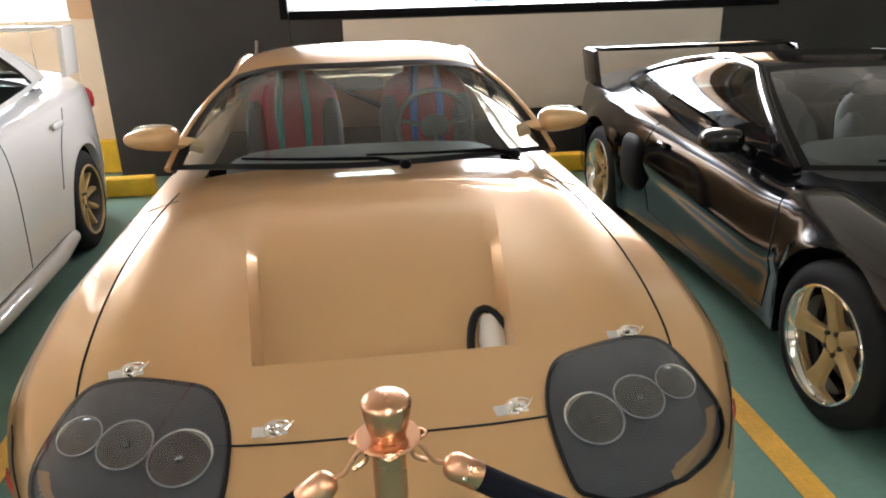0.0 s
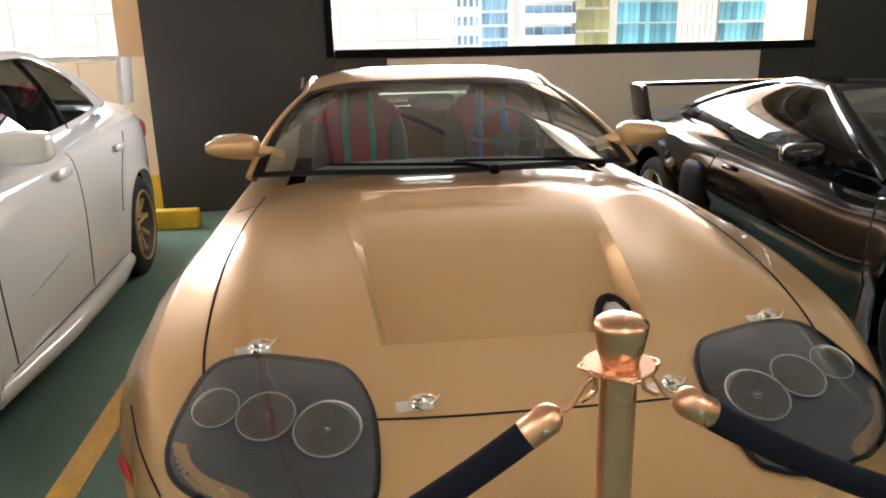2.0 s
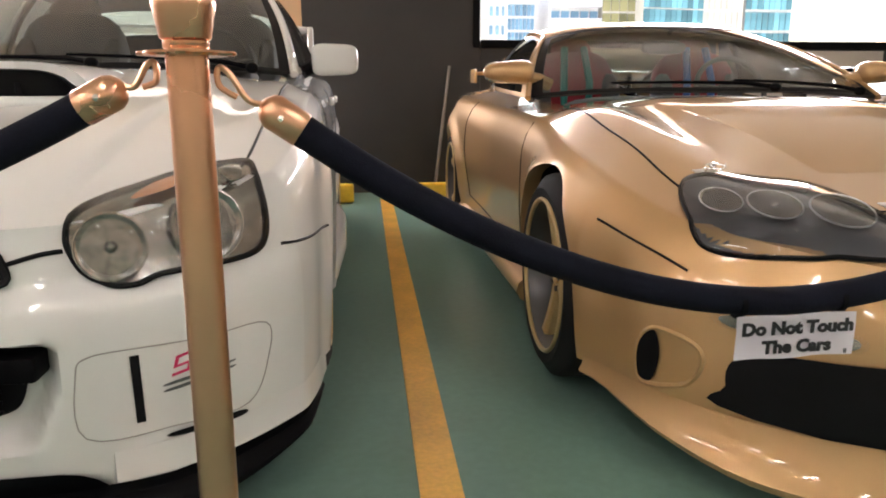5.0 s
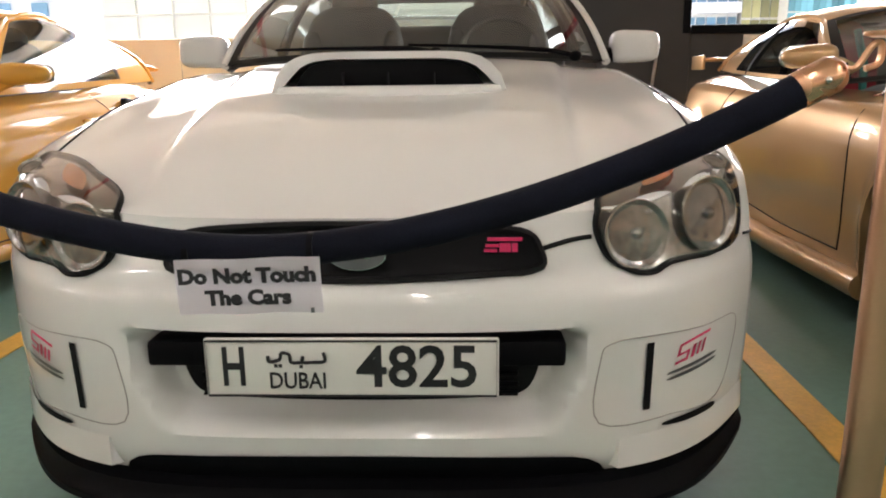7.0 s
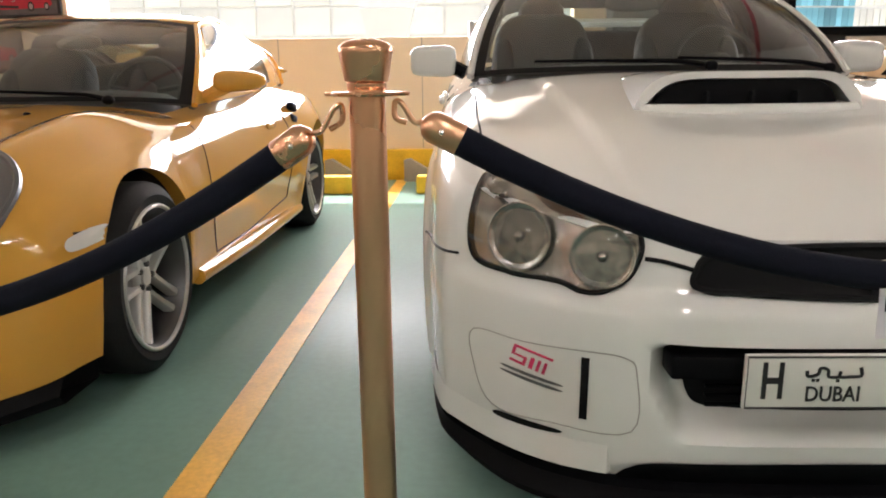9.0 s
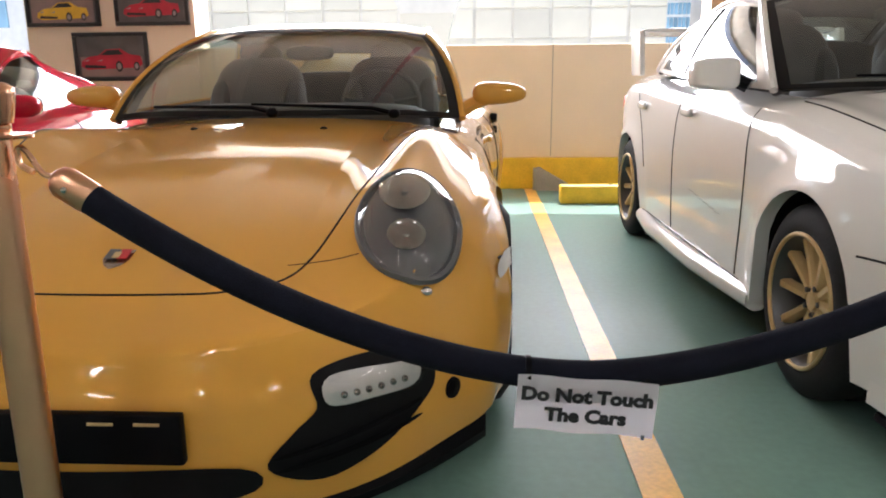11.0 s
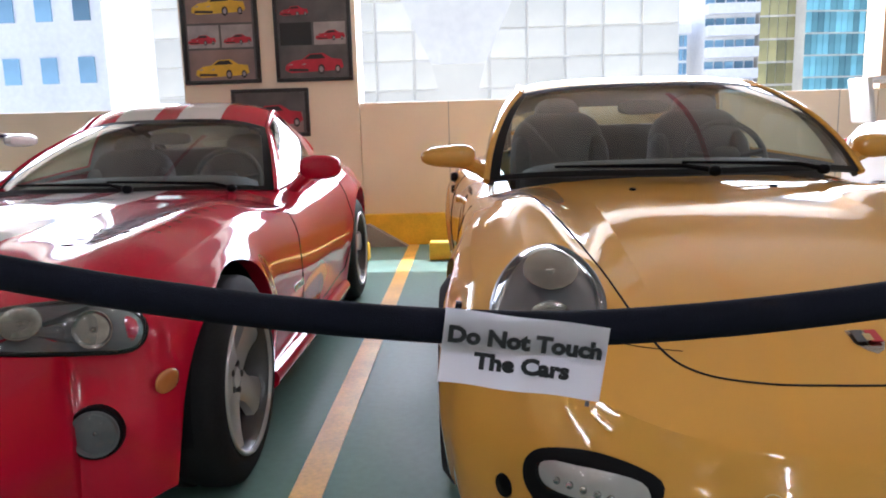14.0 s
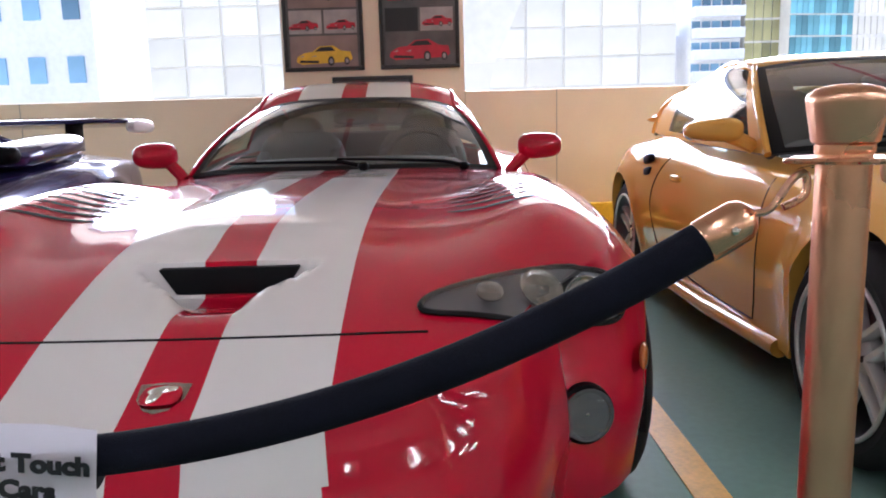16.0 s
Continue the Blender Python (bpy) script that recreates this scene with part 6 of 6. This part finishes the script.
    bmesh.ops.solidify(cb, geom=[f], thickness=-0.005)
    badge = part("hood_badge", cb, M["chrome"], root, "chrome shield badge on the nose")
    badge.matrix_basis = Matrix.Translation(loc + nor * 0.002) @ q
    part("badge_field", blob((0.033, 0.024, 0.003), (0, 0, 0.004), 3.2, 16, 6), M["red"], badge)
    part("badge_head", blob((0.024, 0.008, 0.004), (0.002, 0.009, 0.007), 2.2, 14, 6, turn=(0, 0, 12)), M["chrome"], badge)
    part("badge_jaw", blob((0.009, 0.017, 0.004), (-0.008, -0.006, 0.007), 2.2, 14, 6, turn=(0, 0, -24)), M["chrome"], badge)
    # nose opening: dark skin laid on for the shade within
    mouth = [(-0.40, 0.22), (-0.43, 0.30), (-0.36, 0.36), (0, 0.375), (0.36, 0.36), (0.43, 0.30), (0.40, 0.22), (0, 0.20)]
    part("front_grille", patch(bvh, mouth, O, X, Z, D, 0.005), M["mesh"], root, "wide nose intake, its shaded depth a dark skin")
    return root


def black_coupe():
    root = thing("black_coupe", pose(5.02, 0.06, 0), "low black mid-engined coupe with gold polished wheels", "car")

    def feat(x, y):
        return 0.06 * math.exp(-((abs(x) - 0.72) / 0.15) ** 2) * smoothstep(0.3, 0.8, y) * (1 - smoothstep(1.3, 1.7, y))
    c = dict(L=4.45, W=0.91, hw=curve((0, 0.66), (0.35, 0.78), (0.9, 0.83), (1.5, 0.80), (2.3, 0.79), (3.4, 0.84), (4.45, 0.74)), sagF=0.4, pF=2.7, sagR=0.2, pR=3,
             top=curve((0, 0.48), (0.15, 0.54), (0.5, 0.62), (1.0, 0.70), (1.5, 0.77), (2.0, 0.80), (3.2, 0.92), (4.2, 0.92), (4.45, 0.86)),
             sh=curve((0, 0.46), (0.4, 0.56), (0.9, 0.67), (1.5, 0.73), (2.4, 0.78), (3.3, 0.84), (4.45, 0.83)), crown=2.7, feat=feat,
             oS=curve((0, 0), (0.04, 0.035), (0.14, 0.06), (0.28, 0.075), (0.34, 0.055), (0.5, 0.05), (0.8, 0.05)),
             oF=curve((0.12, 0.0), (0.2, 0.04), (0.35, 0.05), (0.46, 0.0), (0.8, 0.0)), oR=curve((0, 0), (0.05, 0.03), (0.5, 0.08), (0.8, 0.05)), side_z=0.18, front_z=0.14, rear_z=0.22,
             arches=[(1.02, 0.315, 0.35), (3.55, 0.325, 0.365)], flare=0.022, hood=(0.3, 1.45, 0.8), cabin=(1.7, 3.2, 0.78), tub=0.5, paint=M["black"], body_label="glossy black painted body")
    bvh = car_shell(root, c)
    g = dict(A0=(0.70, 1.62, 0.80), A1=(0.50, 2.35, 1.13), C1=(0.46, 2.85, 1.13), C0=(0.62, 3.75, 0.90), f0=(0, -0.28, 0.03), f1=(0, -0.12, 0.03), r1=(0, 0.06, 0.02), r0=(0, 0.08, 0.0), rz=0.02,
             paint=M["black"], sb=0.08, sbulge=0.05, side_margin=(0.06, 0.38, 0.05, 0.1), side_glass=M["dark_glass"])
    greenhouse(root, g)
    wipers(root, g, ((0.1, -0.45), (0.5, 0.0)))
    cabin_fit(root, 1.75, 0.77, ((-0.34, 2.5, 0.72, 0.26), (0.34, 2.5, 0.72, 0.26)), M["seat_grey"], (0.34, 2.15, 0.8), 0.58, None, 1.04)
    wheel_set(root, [(sx * 0.785, y) for y in (1.02, 3.55) for sx in (1, -1)], 0.31, 0.225, 0.225, "five", M["goldrim"], M["caliper"], 5, M["chrome"])
    side_mirrors(root, 0.90, 1.9, 0.88, (0.10, 0.06, 0.058), M["black"], (0.74, 1.88, 0.80), 0.15)
    for sx in (1, -1):
        door_lines(root, bvh, sx, ([(1.5, 0.76), (1.46, 0.5), (1.5, 0.24)], [(2.75, 0.8), (2.85, 0.55), (2.75, 0.28)], [(1.5, 0.24), (2.1, 0.22), (2.75, 0.28)]))
        part("side_intake", blob((0.05, 0.16, 0.17), (sx * 0.87, 2.98, 0.52), 3, 18, 10), M["mesh"], root, "deep black intake behind the door")
        part("door_handle", blob((0.012, 0.06, 0.014), (sx * 0.865, 2.62, 0.70), 3, 12, 6), M["black"], root)
        part("headlamp", blob((0.13, 0.10, 0.02), (sx * 0.56, 0.45, 0.595), 3, 16, 8, turn=(12, 0, 0)), M["housing"], root)
    wing = part("rear_wing", blob((0.80, 0.10, 0.018), (0, 4.25, 1.06), 5, 32, 8), M["black"], root, "black rear wing joined to the tail")
    for sx in (1, -1):
        w = boxes((sx * 0.78 - 0.02, sx * 0.78 + 0.02, 4.05, 4.33, 0.83, 1.065), bevel=0.015)
        for v in w.verts:
            v.co.y -= (1.06 - v.co.z) * 0.5
        part("wing_leg", w, M["black"], wing)
    return root


def purple_coupe():
    root = thing("purple_coupe", pose(-7.95, 0.15, 0), "low dark purple wedge coupe with a tall rear wing", "car")
    c = dict(L=4.46, W=1.0, hw=curve((0, 0.70), (0.4, 0.82), (1.0, 0.88), (2.0, 0.86), (3.4, 0.93), (4.46, 0.86)), sagF=0.4, pF=2.6, sagR=0.15, pR=3,
             top=curve((0, 0.42), (0.5, 0.54), (1.2, 0.66), (1.6, 0.72), (2.6, 0.86), (3.6, 0.94), (4.3, 0.9), (4.46, 0.84)),
             sh=curve((0, 0.40), (0.6, 0.54), (1.2, 0.64), (2.2, 0.72), (3.3, 0.84), (4.46, 0.82)), crown=2.8,
             oS=curve((0, 0), (0.04, 0.03), (0.14, 0.06), (0.3, 0.07), (0.8, 0.05)), oF=curve((0.12, 0.0), (0.3, 0.04), (0.42, 0.0), (0.8, 0.0)), oR=curve((0, 0), (0.05, 0.03), (0.8, 0.05)),
             side_z=0.18, front_z=0.14, rear_z=0.24, arches=[(1.1, 0.31, 0.35), (3.65, 0.335, 0.38)], hood=(0.3, 1.2, 0.8), cabin=(1.5, 3.0, 0.75), tub=0.45, paint=M["purple"], body_label="dark purple metallic body")
    bvh = car_shell(root, c)
    g = dict(A0=(0.70, 1.5, 0.70), A1=(0.46, 2.35, 1.07), C1=(0.44, 2.8, 1.07), C0=(0.60, 3.4, 0.92), f0=(0, -0.25, 0.02), f1=(0, -0.1, 0.02), r1=(0, 0.05, 0.02), r0=(0, 0.05, 0.0), rz=0.015,
             paint=M["purple"], sb=0.06, sbulge=0.04)
    greenhouse(root, g)
    wheel_set(root, [(sx * 0.85, y) for y in (1.1, 3.65) for sx in (1, -1)], 0.32, 0.23, 0.27, "five", M["alloy"], None, 5)
    for sx in (1, -1):
        sc = part("side_scoop", blob((0.17, 0.42, 0.07), (sx * 0.78, 3.15, 0.93), 3.2, 20, 10, turn=(6, 0, 0)), M["purple"], root, "raised purple air scoop beside the engine cover")
        part("scoop_mouth", blob((0.135, 0.05, 0.05), (sx * 0.78, 2.755, 0.915), 3.2, 18, 8), M["mesh"], sc)
    wing = part("rear_wing", blob((0.98, 0.17, 0.022), (0, 4.2, 1.10), 5, 36, 8, turn=(-5, 0, 0)), M["purple"], root, "dark rear wing with turned-down ends")
    for sx in (1, -1):
        part("wing_tip", blob((0.07, 0.17, 0.05), (sx * 0.98, 4.2, 1.07), 2.6, 14, 8), M["stripe"], wing)
        part("wing_leg", boxes((sx * 0.5 - 0.02, sx * 0.5 + 0.02, 4.1, 4.3, 0.9, 1.09), bevel=0.01), M["trim"], wing)
    return root


white_sedan()
gold_coupe()
yellow_coupe()
red_coupe()
black_coupe()
purple_coupe()

# ---------- barrier posts, ropes, signs ----------
POSTS = [(4.25, -0.25), (2.498, -0.138), (0.755, -0.25), (-0.916, -0.229), (-2.586, -0.262), (-4.382, -0.229), (-6.2, -0.25)]


def barrier_post():
    root = thing("barrier_post", pose(*POSTS[0], 0), "polished brass barrier post on a round base", "barrier post", "rope barrier")
    part("base", lathe([(0.0, 0.16), (0.012, 0.16), (0.02, 0.15), (0.035, 0.09), (0.05, 0.04), (0.06, 0.03)], 40), M["brass"], root)
    part("pole", lathe([(0.05, 0.0265), (0.955, 0.0265)], 32), M["brass"], root)
    part("neck", lathe([(0.953, 0.0275), (0.955, 0.0285), (0.962, 0.0285), (0.964, 0.026)], 32), M["brass"], root)
    part("cap", lathe([(0.963, 0.027), (0.965, 0.0315), (0.969, 0.0325), (1.004, 0.0385), (1.009, 0.0388), (1.013, 0.0375), (1.019, 0.030), (1.0225, 0.016), (1.0235, 0.0)], 40), M["brass"], root)
    part("ring_plate", lathe([(0.944, 0.0275), (0.944, 0.050), (0.947, 0.053), (0.950, 0.050), (0.950, 0.0275)], 40), M["brass"], root)
    for k in range(4):
        t = k * math.pi / 2
        part("ring_eye", tube([(0.047 * math.cos(t) + 0.012 * math.cos(a), 0.047 * math.sin(t) + 0.012 * math.sin(a), 0.947) for a in [q * math.pi / 8 for q in range(16)]], 0.003, 6, closed=True), M["brass"], root)
    return root


post = barrier_post()
for x, y in POSTS[1:]:
    copy_thing(post, pose(x, y, 0))


def rope(a, b, low, bend):
    """A velvet rope between two posts, with its brass ends, hooks and sag."""
    A, B = Vector((*a, 0.955)), Vector((*b, 0.955))
    d = (B - A).normalized()
    root = thing("barrier_rope", pose(0, 0, 0), "sagging navy velvet rope with brass ends between two posts", "rope", "rope barrier")
    pts = []
    sag = 0.955 - low
    for k in range(81):
        t = k / 80
        p = A.lerp(B, t)
        p.z = 0.955 - sag * (1 - abs(2 * t - 1) ** bend)
        pts.append(p)
    n = len(pts)
    body = [p for p in pts if (p - A).length > 0.142 and (p - B).length > 0.142]
    part("velvet", tube(body, 0.0225, 16), M["velvet"], root)
    for end, inner, out in ((body[0], body[2], A), (body[-1], body[-3], B)):
        way = (end - inner).normalized()
        cup = part("rope_end", tube([end - way * 0.01, end - way * 0.008, end + way * 0.034, end + way * 0.044, end + way * 0.05, end + way * 0.053], [0.0225, 0.0238, 0.0236, 0.019, 0.011, 0.004], 20), M["brass"], root)
        flat = Vector((out.x, out.y, 0.945))
        edge = flat + (end - flat).normalized() * 0.045
        tip = end + way * 0.05
        part("end_screw", blob((0.005, 0.005, 0.005), end + way * 0.02 + Vector((0, -0.0235, 0)), 2, 10, 6), M["chrome"], cup)
        part("hook", tube(smooth_line([tip, tip.lerp(edge, 0.35) + Vector((0, 0, -0.006)), tip.lerp(edge, 0.75) + Vector((0, 0, 0.012)), edge + Vector((0, 0, 0.01)), edge + Vector((0, 0, -0.012)), tip.lerp(edge, 0.6) + Vector((0, 0, -0.012))], 5), 0.0042, 8), M["brass"], cup)
    return pts


LOWS = [0.62, 0.58, 0.675, 0.595, 0.83, 0.645]
BENDS = [1.9, 1.9, 1.8, 1.8, 1.7, 2.0]
ROPES = [rope(POSTS[k], POSTS[k + 1], LOWS[k], BENDS[k]) for k in range(6)]


def paper_sign(pts, t, roll=0.0, up=0.0):
    """A sheet of paper folded over the rope, with its printed words."""
    i = int(t * (len(pts) - 1))
    p, q = pts[i], pts[i + 1]
    ang = math.atan2(q.y - p.y, q.x - p.x) + math.pi
    root = thing("paper_sign", Matrix.Translation(p) @ Matrix.Rotation(ang, 4, "Z") @ Matrix.Rotation(radians(roll), 4, "Y"), "white paper sign taped round the rope", "sign", "rope signs")
    bm = bmesh.new()
    rows = []
    for k in range(13):
        x = -0.1 + 0.2 * k / 12
        wave = 0.003 * math.sin(k * 0.9)
        rows.append([bm.verts.new((x, y + wave, z)) for y, z in ((0.026, -0.02), (0.018, 0.018), (0.0, 0.0265), (-0.018, 0.019), (-0.026, -0.014 + up), (-0.0275, -0.035 + up * 0.5), (-0.026, -0.084 + up * 0.3))])
    for A, B in zip(rows, rows[1:]):
        for j in range(4, 6):
            bm.faces.new((A[j], A[j + 1], B[j + 1], B[j]))
    bmesh.ops.solidify(bm, geom=bm.faces[:], thickness=0.0015)
    part("sheet", bm, M["paper"], root)
    for words, z in (("Do Not Touch", -0.034), ("The Cars", -0.064)):
        text_mesh("sign_writing", words, 0.0275, Matrix.Translation((0, -0.033, z + 0.7 * up)) @ FRONT, M["ink"], root, 1.12, 0.0006, 0.0014)
    part("small_mark", boxes((0.083, 0.088, -0.0318, -0.0308, -0.08, -0.073)), M["housing"], root)
    for x in (-0.085, 0.085):
        part("tape", lathe([(x - 0.004, 0.0245), (x + 0.004, 0.0245)], 16, "x"), M["trim"], root)
    return root


paper_sign(ROPES[2], 0.503, -2, 0.01)
paper_sign(ROPES[1], 0.5, 0)
paper_sign(ROPES[3], 0.50, 4, 0.02)
paper_sign(ROPES[4], 0.526, 8, 0.035)
paper_sign(ROPES[5], 0.49, 6, 0.07)

# ---------- wheel stops ----------


def wheel_stop(x0, x1):
    root = thing("wheel_stop", pose((x0 + x1) / 2, 4.755, 0), "yellow painted concrete wheel stop on the floor", "wheel stop", "wheel stops")
    h = (x1 - x0) / 2
    bm = bmesh.new()
    box(bm, -h, h, 0, 0.15, 0, 0.15, 0.018, 3)
    for v in bm.verts:
        v.co.y += 0.18 * (v.co.z * (0.5 if v.co.y < 0.07 else -0.5))
    part("block", bm, M["rubber_stop"], root)
    for x in (-h * 0.6, h * 0.6):
        part("bolt", lathe([(0.148, 0.02), (0.154, 0.016), (0.155, 0.0)], 12, "z", at=(x, 0.075, 0)), M["darkalloy"], root)
    return root


for a, b in ((-9.3, -7.2), (-6.55, -4.42), (-3.916, -1.75), (-1.25, 0.86), (1.40, 3.5), (4.1, 6.2)):
    wheel_stop(a, b)

# grey triangular brackets at the foot of the parapet
for x in (-4.35, -1.95, -1.2):
    root = thing("wall_bracket", pose(x, 5.50, 0), "grey concrete wedge leaning at the foot of the kerb", "wedge", "kerb wedges")
    bm = bmesh.new()
    for y in (0.0, 0.1):
        for px, pz in ((-0.22, 0.0), (0.2, 0.0), (-0.22, 0.2), (-0.16, 0.21)):
            bm.verts.new((px, y, pz))
    bm.verts.ensure_lookup_table()
    V = bm.verts
    for q in ((0, 1, 3, 2), (4, 6, 7, 5), (0, 4, 5, 1), (1, 5, 7, 3), (3, 7, 6, 2), (2, 6, 4, 0)):
        bm.faces.new([V[k] for k in q])
    part("wedge_body", bm, M["concrete"], root, smooth=False)

rod = thing("leaning_rod", pose(1.62, 5.28, 0), "thin grey metal rod leaning on the black wall", "rod")
part("rod_bar", tube([(-0.05, -0.02, 0.0), (0.1, 0.09, 1.12)], 0.014, 10), M["pipe"], rod)
part("rod_foot", lathe([(0.0, 0.024), (0.03, 0.022), (0.034, 0.014)], 14, at=(-0.05, -0.02, 0)), M["trim"], rod)

# ---------- framed posters ----------


def car_print(root, x, z, w, mat, y=-0.004):
    """A printed car: body, cabin, wheels and glass as flat coloured shapes."""
    def flat(name, pts, m, dy):
        bm = bmesh.new()
        bm.faces.new([bm.verts.new((x + a * w, y - 2 * dy, z + b * w)) for a, b in pts])
        part(name, bm, m, root, smooth=False)
    flat("printed_body", [(-0.5, 0.02), (-0.48, 0.1), (-0.36, 0.17), (-0.2, 0.19), (-0.08, 0.28), (0.16, 0.29), (0.3, 0.2), (0.47, 0.18), (0.5, 0.05), (0.42, 0.0), (-0.4, -0.03)], mat, 0.0)
    flat("printed_glass", [(-0.17, 0.19), (-0.06, 0.265), (0.13, 0.27), (0.2, 0.2)], M["ink"], 0.001)
    flat("printed_bumper", [(-0.44, 0.0), (-0.43, 0.045), (-0.1, 0.03), (-0.1, -0.01)], M["ink"], 0.001)
    for wx, r in ((0.12, 0.085), (0.4, 0.07)):
        flat("printed_wheel", [(wx + r * 0.7 * math.cos(a), 0.02 + r * math.sin(a)) for a in [k * math.pi / 6 for k in range(12)]], M["ink"], 0.001)
        flat("printed_rim", [(wx + r * 0.42 * math.cos(a), 0.02 + r * 0.6 * math.sin(a)) for a in [k * math.pi / 6 for k in range(12)]], M["print_pale"], 0.002)
    for lx in (-0.42, -0.2):
        flat("printed_lamp", [(lx - 0.03, 0.1), (lx + 0.06, 0.13), (lx + 0.05, 0.1)], M["print_pale"], 0.002)


def front_print(root, x, z, w, mat, y):
    """A printed car seen from ahead: body, cabin, screen, lamps, grille and tyres."""
    def flat(name, pts, m, dy):
        bm = bmesh.new()
        bm.faces.new([bm.verts.new((x + a * w, y - dy, z + b * w)) for a, b in pts])
        part(name, bm, m, root, smooth=False)
    flat("printed_shade", [(-0.6, -0.1), (-0.5, -0.04), (0.55, -0.04), (0.65, -0.1), (0.5, -0.14), (-0.5, -0.14)], M["ink"], 0.0)
    for q in (-0.4, 0.4):
        flat("printed_wheel", [(q - 0.09, -0.1), (q - 0.09, 0.08), (q + 0.09, 0.08), (q + 0.09, -0.1)], M["ink"], 0.0006)
    flat("printed_body", [(-0.5, -0.04), (-0.52, 0.2), (-0.44, 0.34), (-0.3, 0.4), (0.3, 0.4), (0.44, 0.34), (0.52, 0.2), (0.5, -0.04)], mat, 0.0012)
    flat("printed_roof", [(-0.36, 0.39), (-0.26, 0.6), (-0.15, 0.65), (0.15, 0.65), (0.26, 0.6), (0.36, 0.39)], mat, 0.0014)
    flat("printed_glass", [(-0.3, 0.41), (-0.22, 0.58), (0.22, 0.58), (0.3, 0.41)], M["ink"], 0.002)
    flat("printed_grille", [(-0.3, 0.02), (-0.32, 0.1), (0.32, 0.1), (0.3, 0.02)], M["ink"], 0.002)
    for q in (-1, 1):
        flat("printed_lamp", [(q * 0.44, 0.2), (q * 0.4, 0.29), (q * 0.24, 0.26), (q * 0.27, 0.18)][::q], M["print_pale"], 0.002)


def poster(x0, x1, z0, z1, y, back, prints, label, fields=(), depth=0.03, border=0.035):
    cx, cz, w, h = (x0 + x1) / 2, (z0 + z1) / 2, (x1 - x0) / 2, (z1 - z0) / 2
    root = thing("poster", pose(cx, y - depth, cz), label, "poster", "framed car posters")
    part("frame", boxes((-w, w, 0, depth - 0.003, h - border, h), (-w, w, 0, depth - 0.003, -h, -h + border), (-w, -w + border, 0, depth - 0.003, -h + border, h - border), (w - border, w, 0, depth - 0.003, -h + border, h - border), bevel=0.004), M["frame_black"], root, "black frame")
    part("print", boxes((-w + border, w - border, 0.012, depth - 0.004, -h + border, h - border)), back, root, smooth=False)
    for a, b, c0, d0, m in fields:
        part("printed_field", boxes((a, b, 0.0095, 0.0115, c0, d0)), m, root, smooth=False)
    for a, b, s, m in prints:
        car_print(root, a, b, s, m, 0.0075)
    return root


P1 = poster(-6.175, -5.465, 1.53, 2.52, 5.706, M["print_grey"], ((0.0, -0.42, 0.5, M["print_yellow"]), (-0.17, -0.13, 0.26, M["print_red"]), (0.16, -0.13, 0.26, M["print_red"]), (0.0, 0.14, 0.5, M["print_yellow"])), "framed poster with yellow and red sports cars", ((-0.3, 0.3, -0.46, -0.19, M["print_dusk"]), (-0.3, -0.01, -0.17, 0.03, M["print_pale"]), (0.01, 0.3, -0.17, 0.03, M["print_pale"]), (-0.3, 0.3, 0.05, 0.4, M["print_dusk"])))
P2 = poster(-5.322, -4.615, 1.53, 2.52, 5.706, M["print_grey"], ((0.0, -0.4, 0.54, M["print_red"]), (0.16, -0.12, 0.27, M["print_red"]), (-0.16, 0.1, 0.26, M["print_red"]), (0.05, 0.28, 0.4, M["print_red"])), "framed poster with several red sports cars", ((-0.3, 0.3, -0.46, -0.19, M["print_grey"]), (-0.3, -0.01, -0.17, 0.03, M["ink"]), (0.01, 0.3, -0.17, 0.03, M["print_pale"]), (0.05, 0.3, 0.05, 0.22, M["print_grey"])))
P3 = poster(-5.76, -5.04, 1.03, 1.475, 5.706, M["print_grey"], ((0.0, -0.1, 0.6, M["print_red"]),), "small framed print of a dark red sports car", ((-0.3, 0.3, -0.18, 0.0, M["print_dusk"]),))
P4 = poster(0.72, 1.69, 1.80, 2.43, 5.387, M["print_grey"], (), "framed print of a red sports car on grey", ((0.1, 0.44, -0.1, -0.04, M["print_pale"]), (-0.44, 0.44, -0.27, -0.16, M["print_grey"])))
front_print(P4, 0.02, -0.14, 0.46, M["print_red"], 0.0085)
P5 = poster(6.58, 7.6, 1.80, 2.43, 5.387, M["print_dusk"], ((0.0, -0.08, 0.7, M["print_pale"]),), "framed print of a pale sports car at dusk", ((-0.44, 0.44, -0.27, -0.14, M["print_pale"]),))
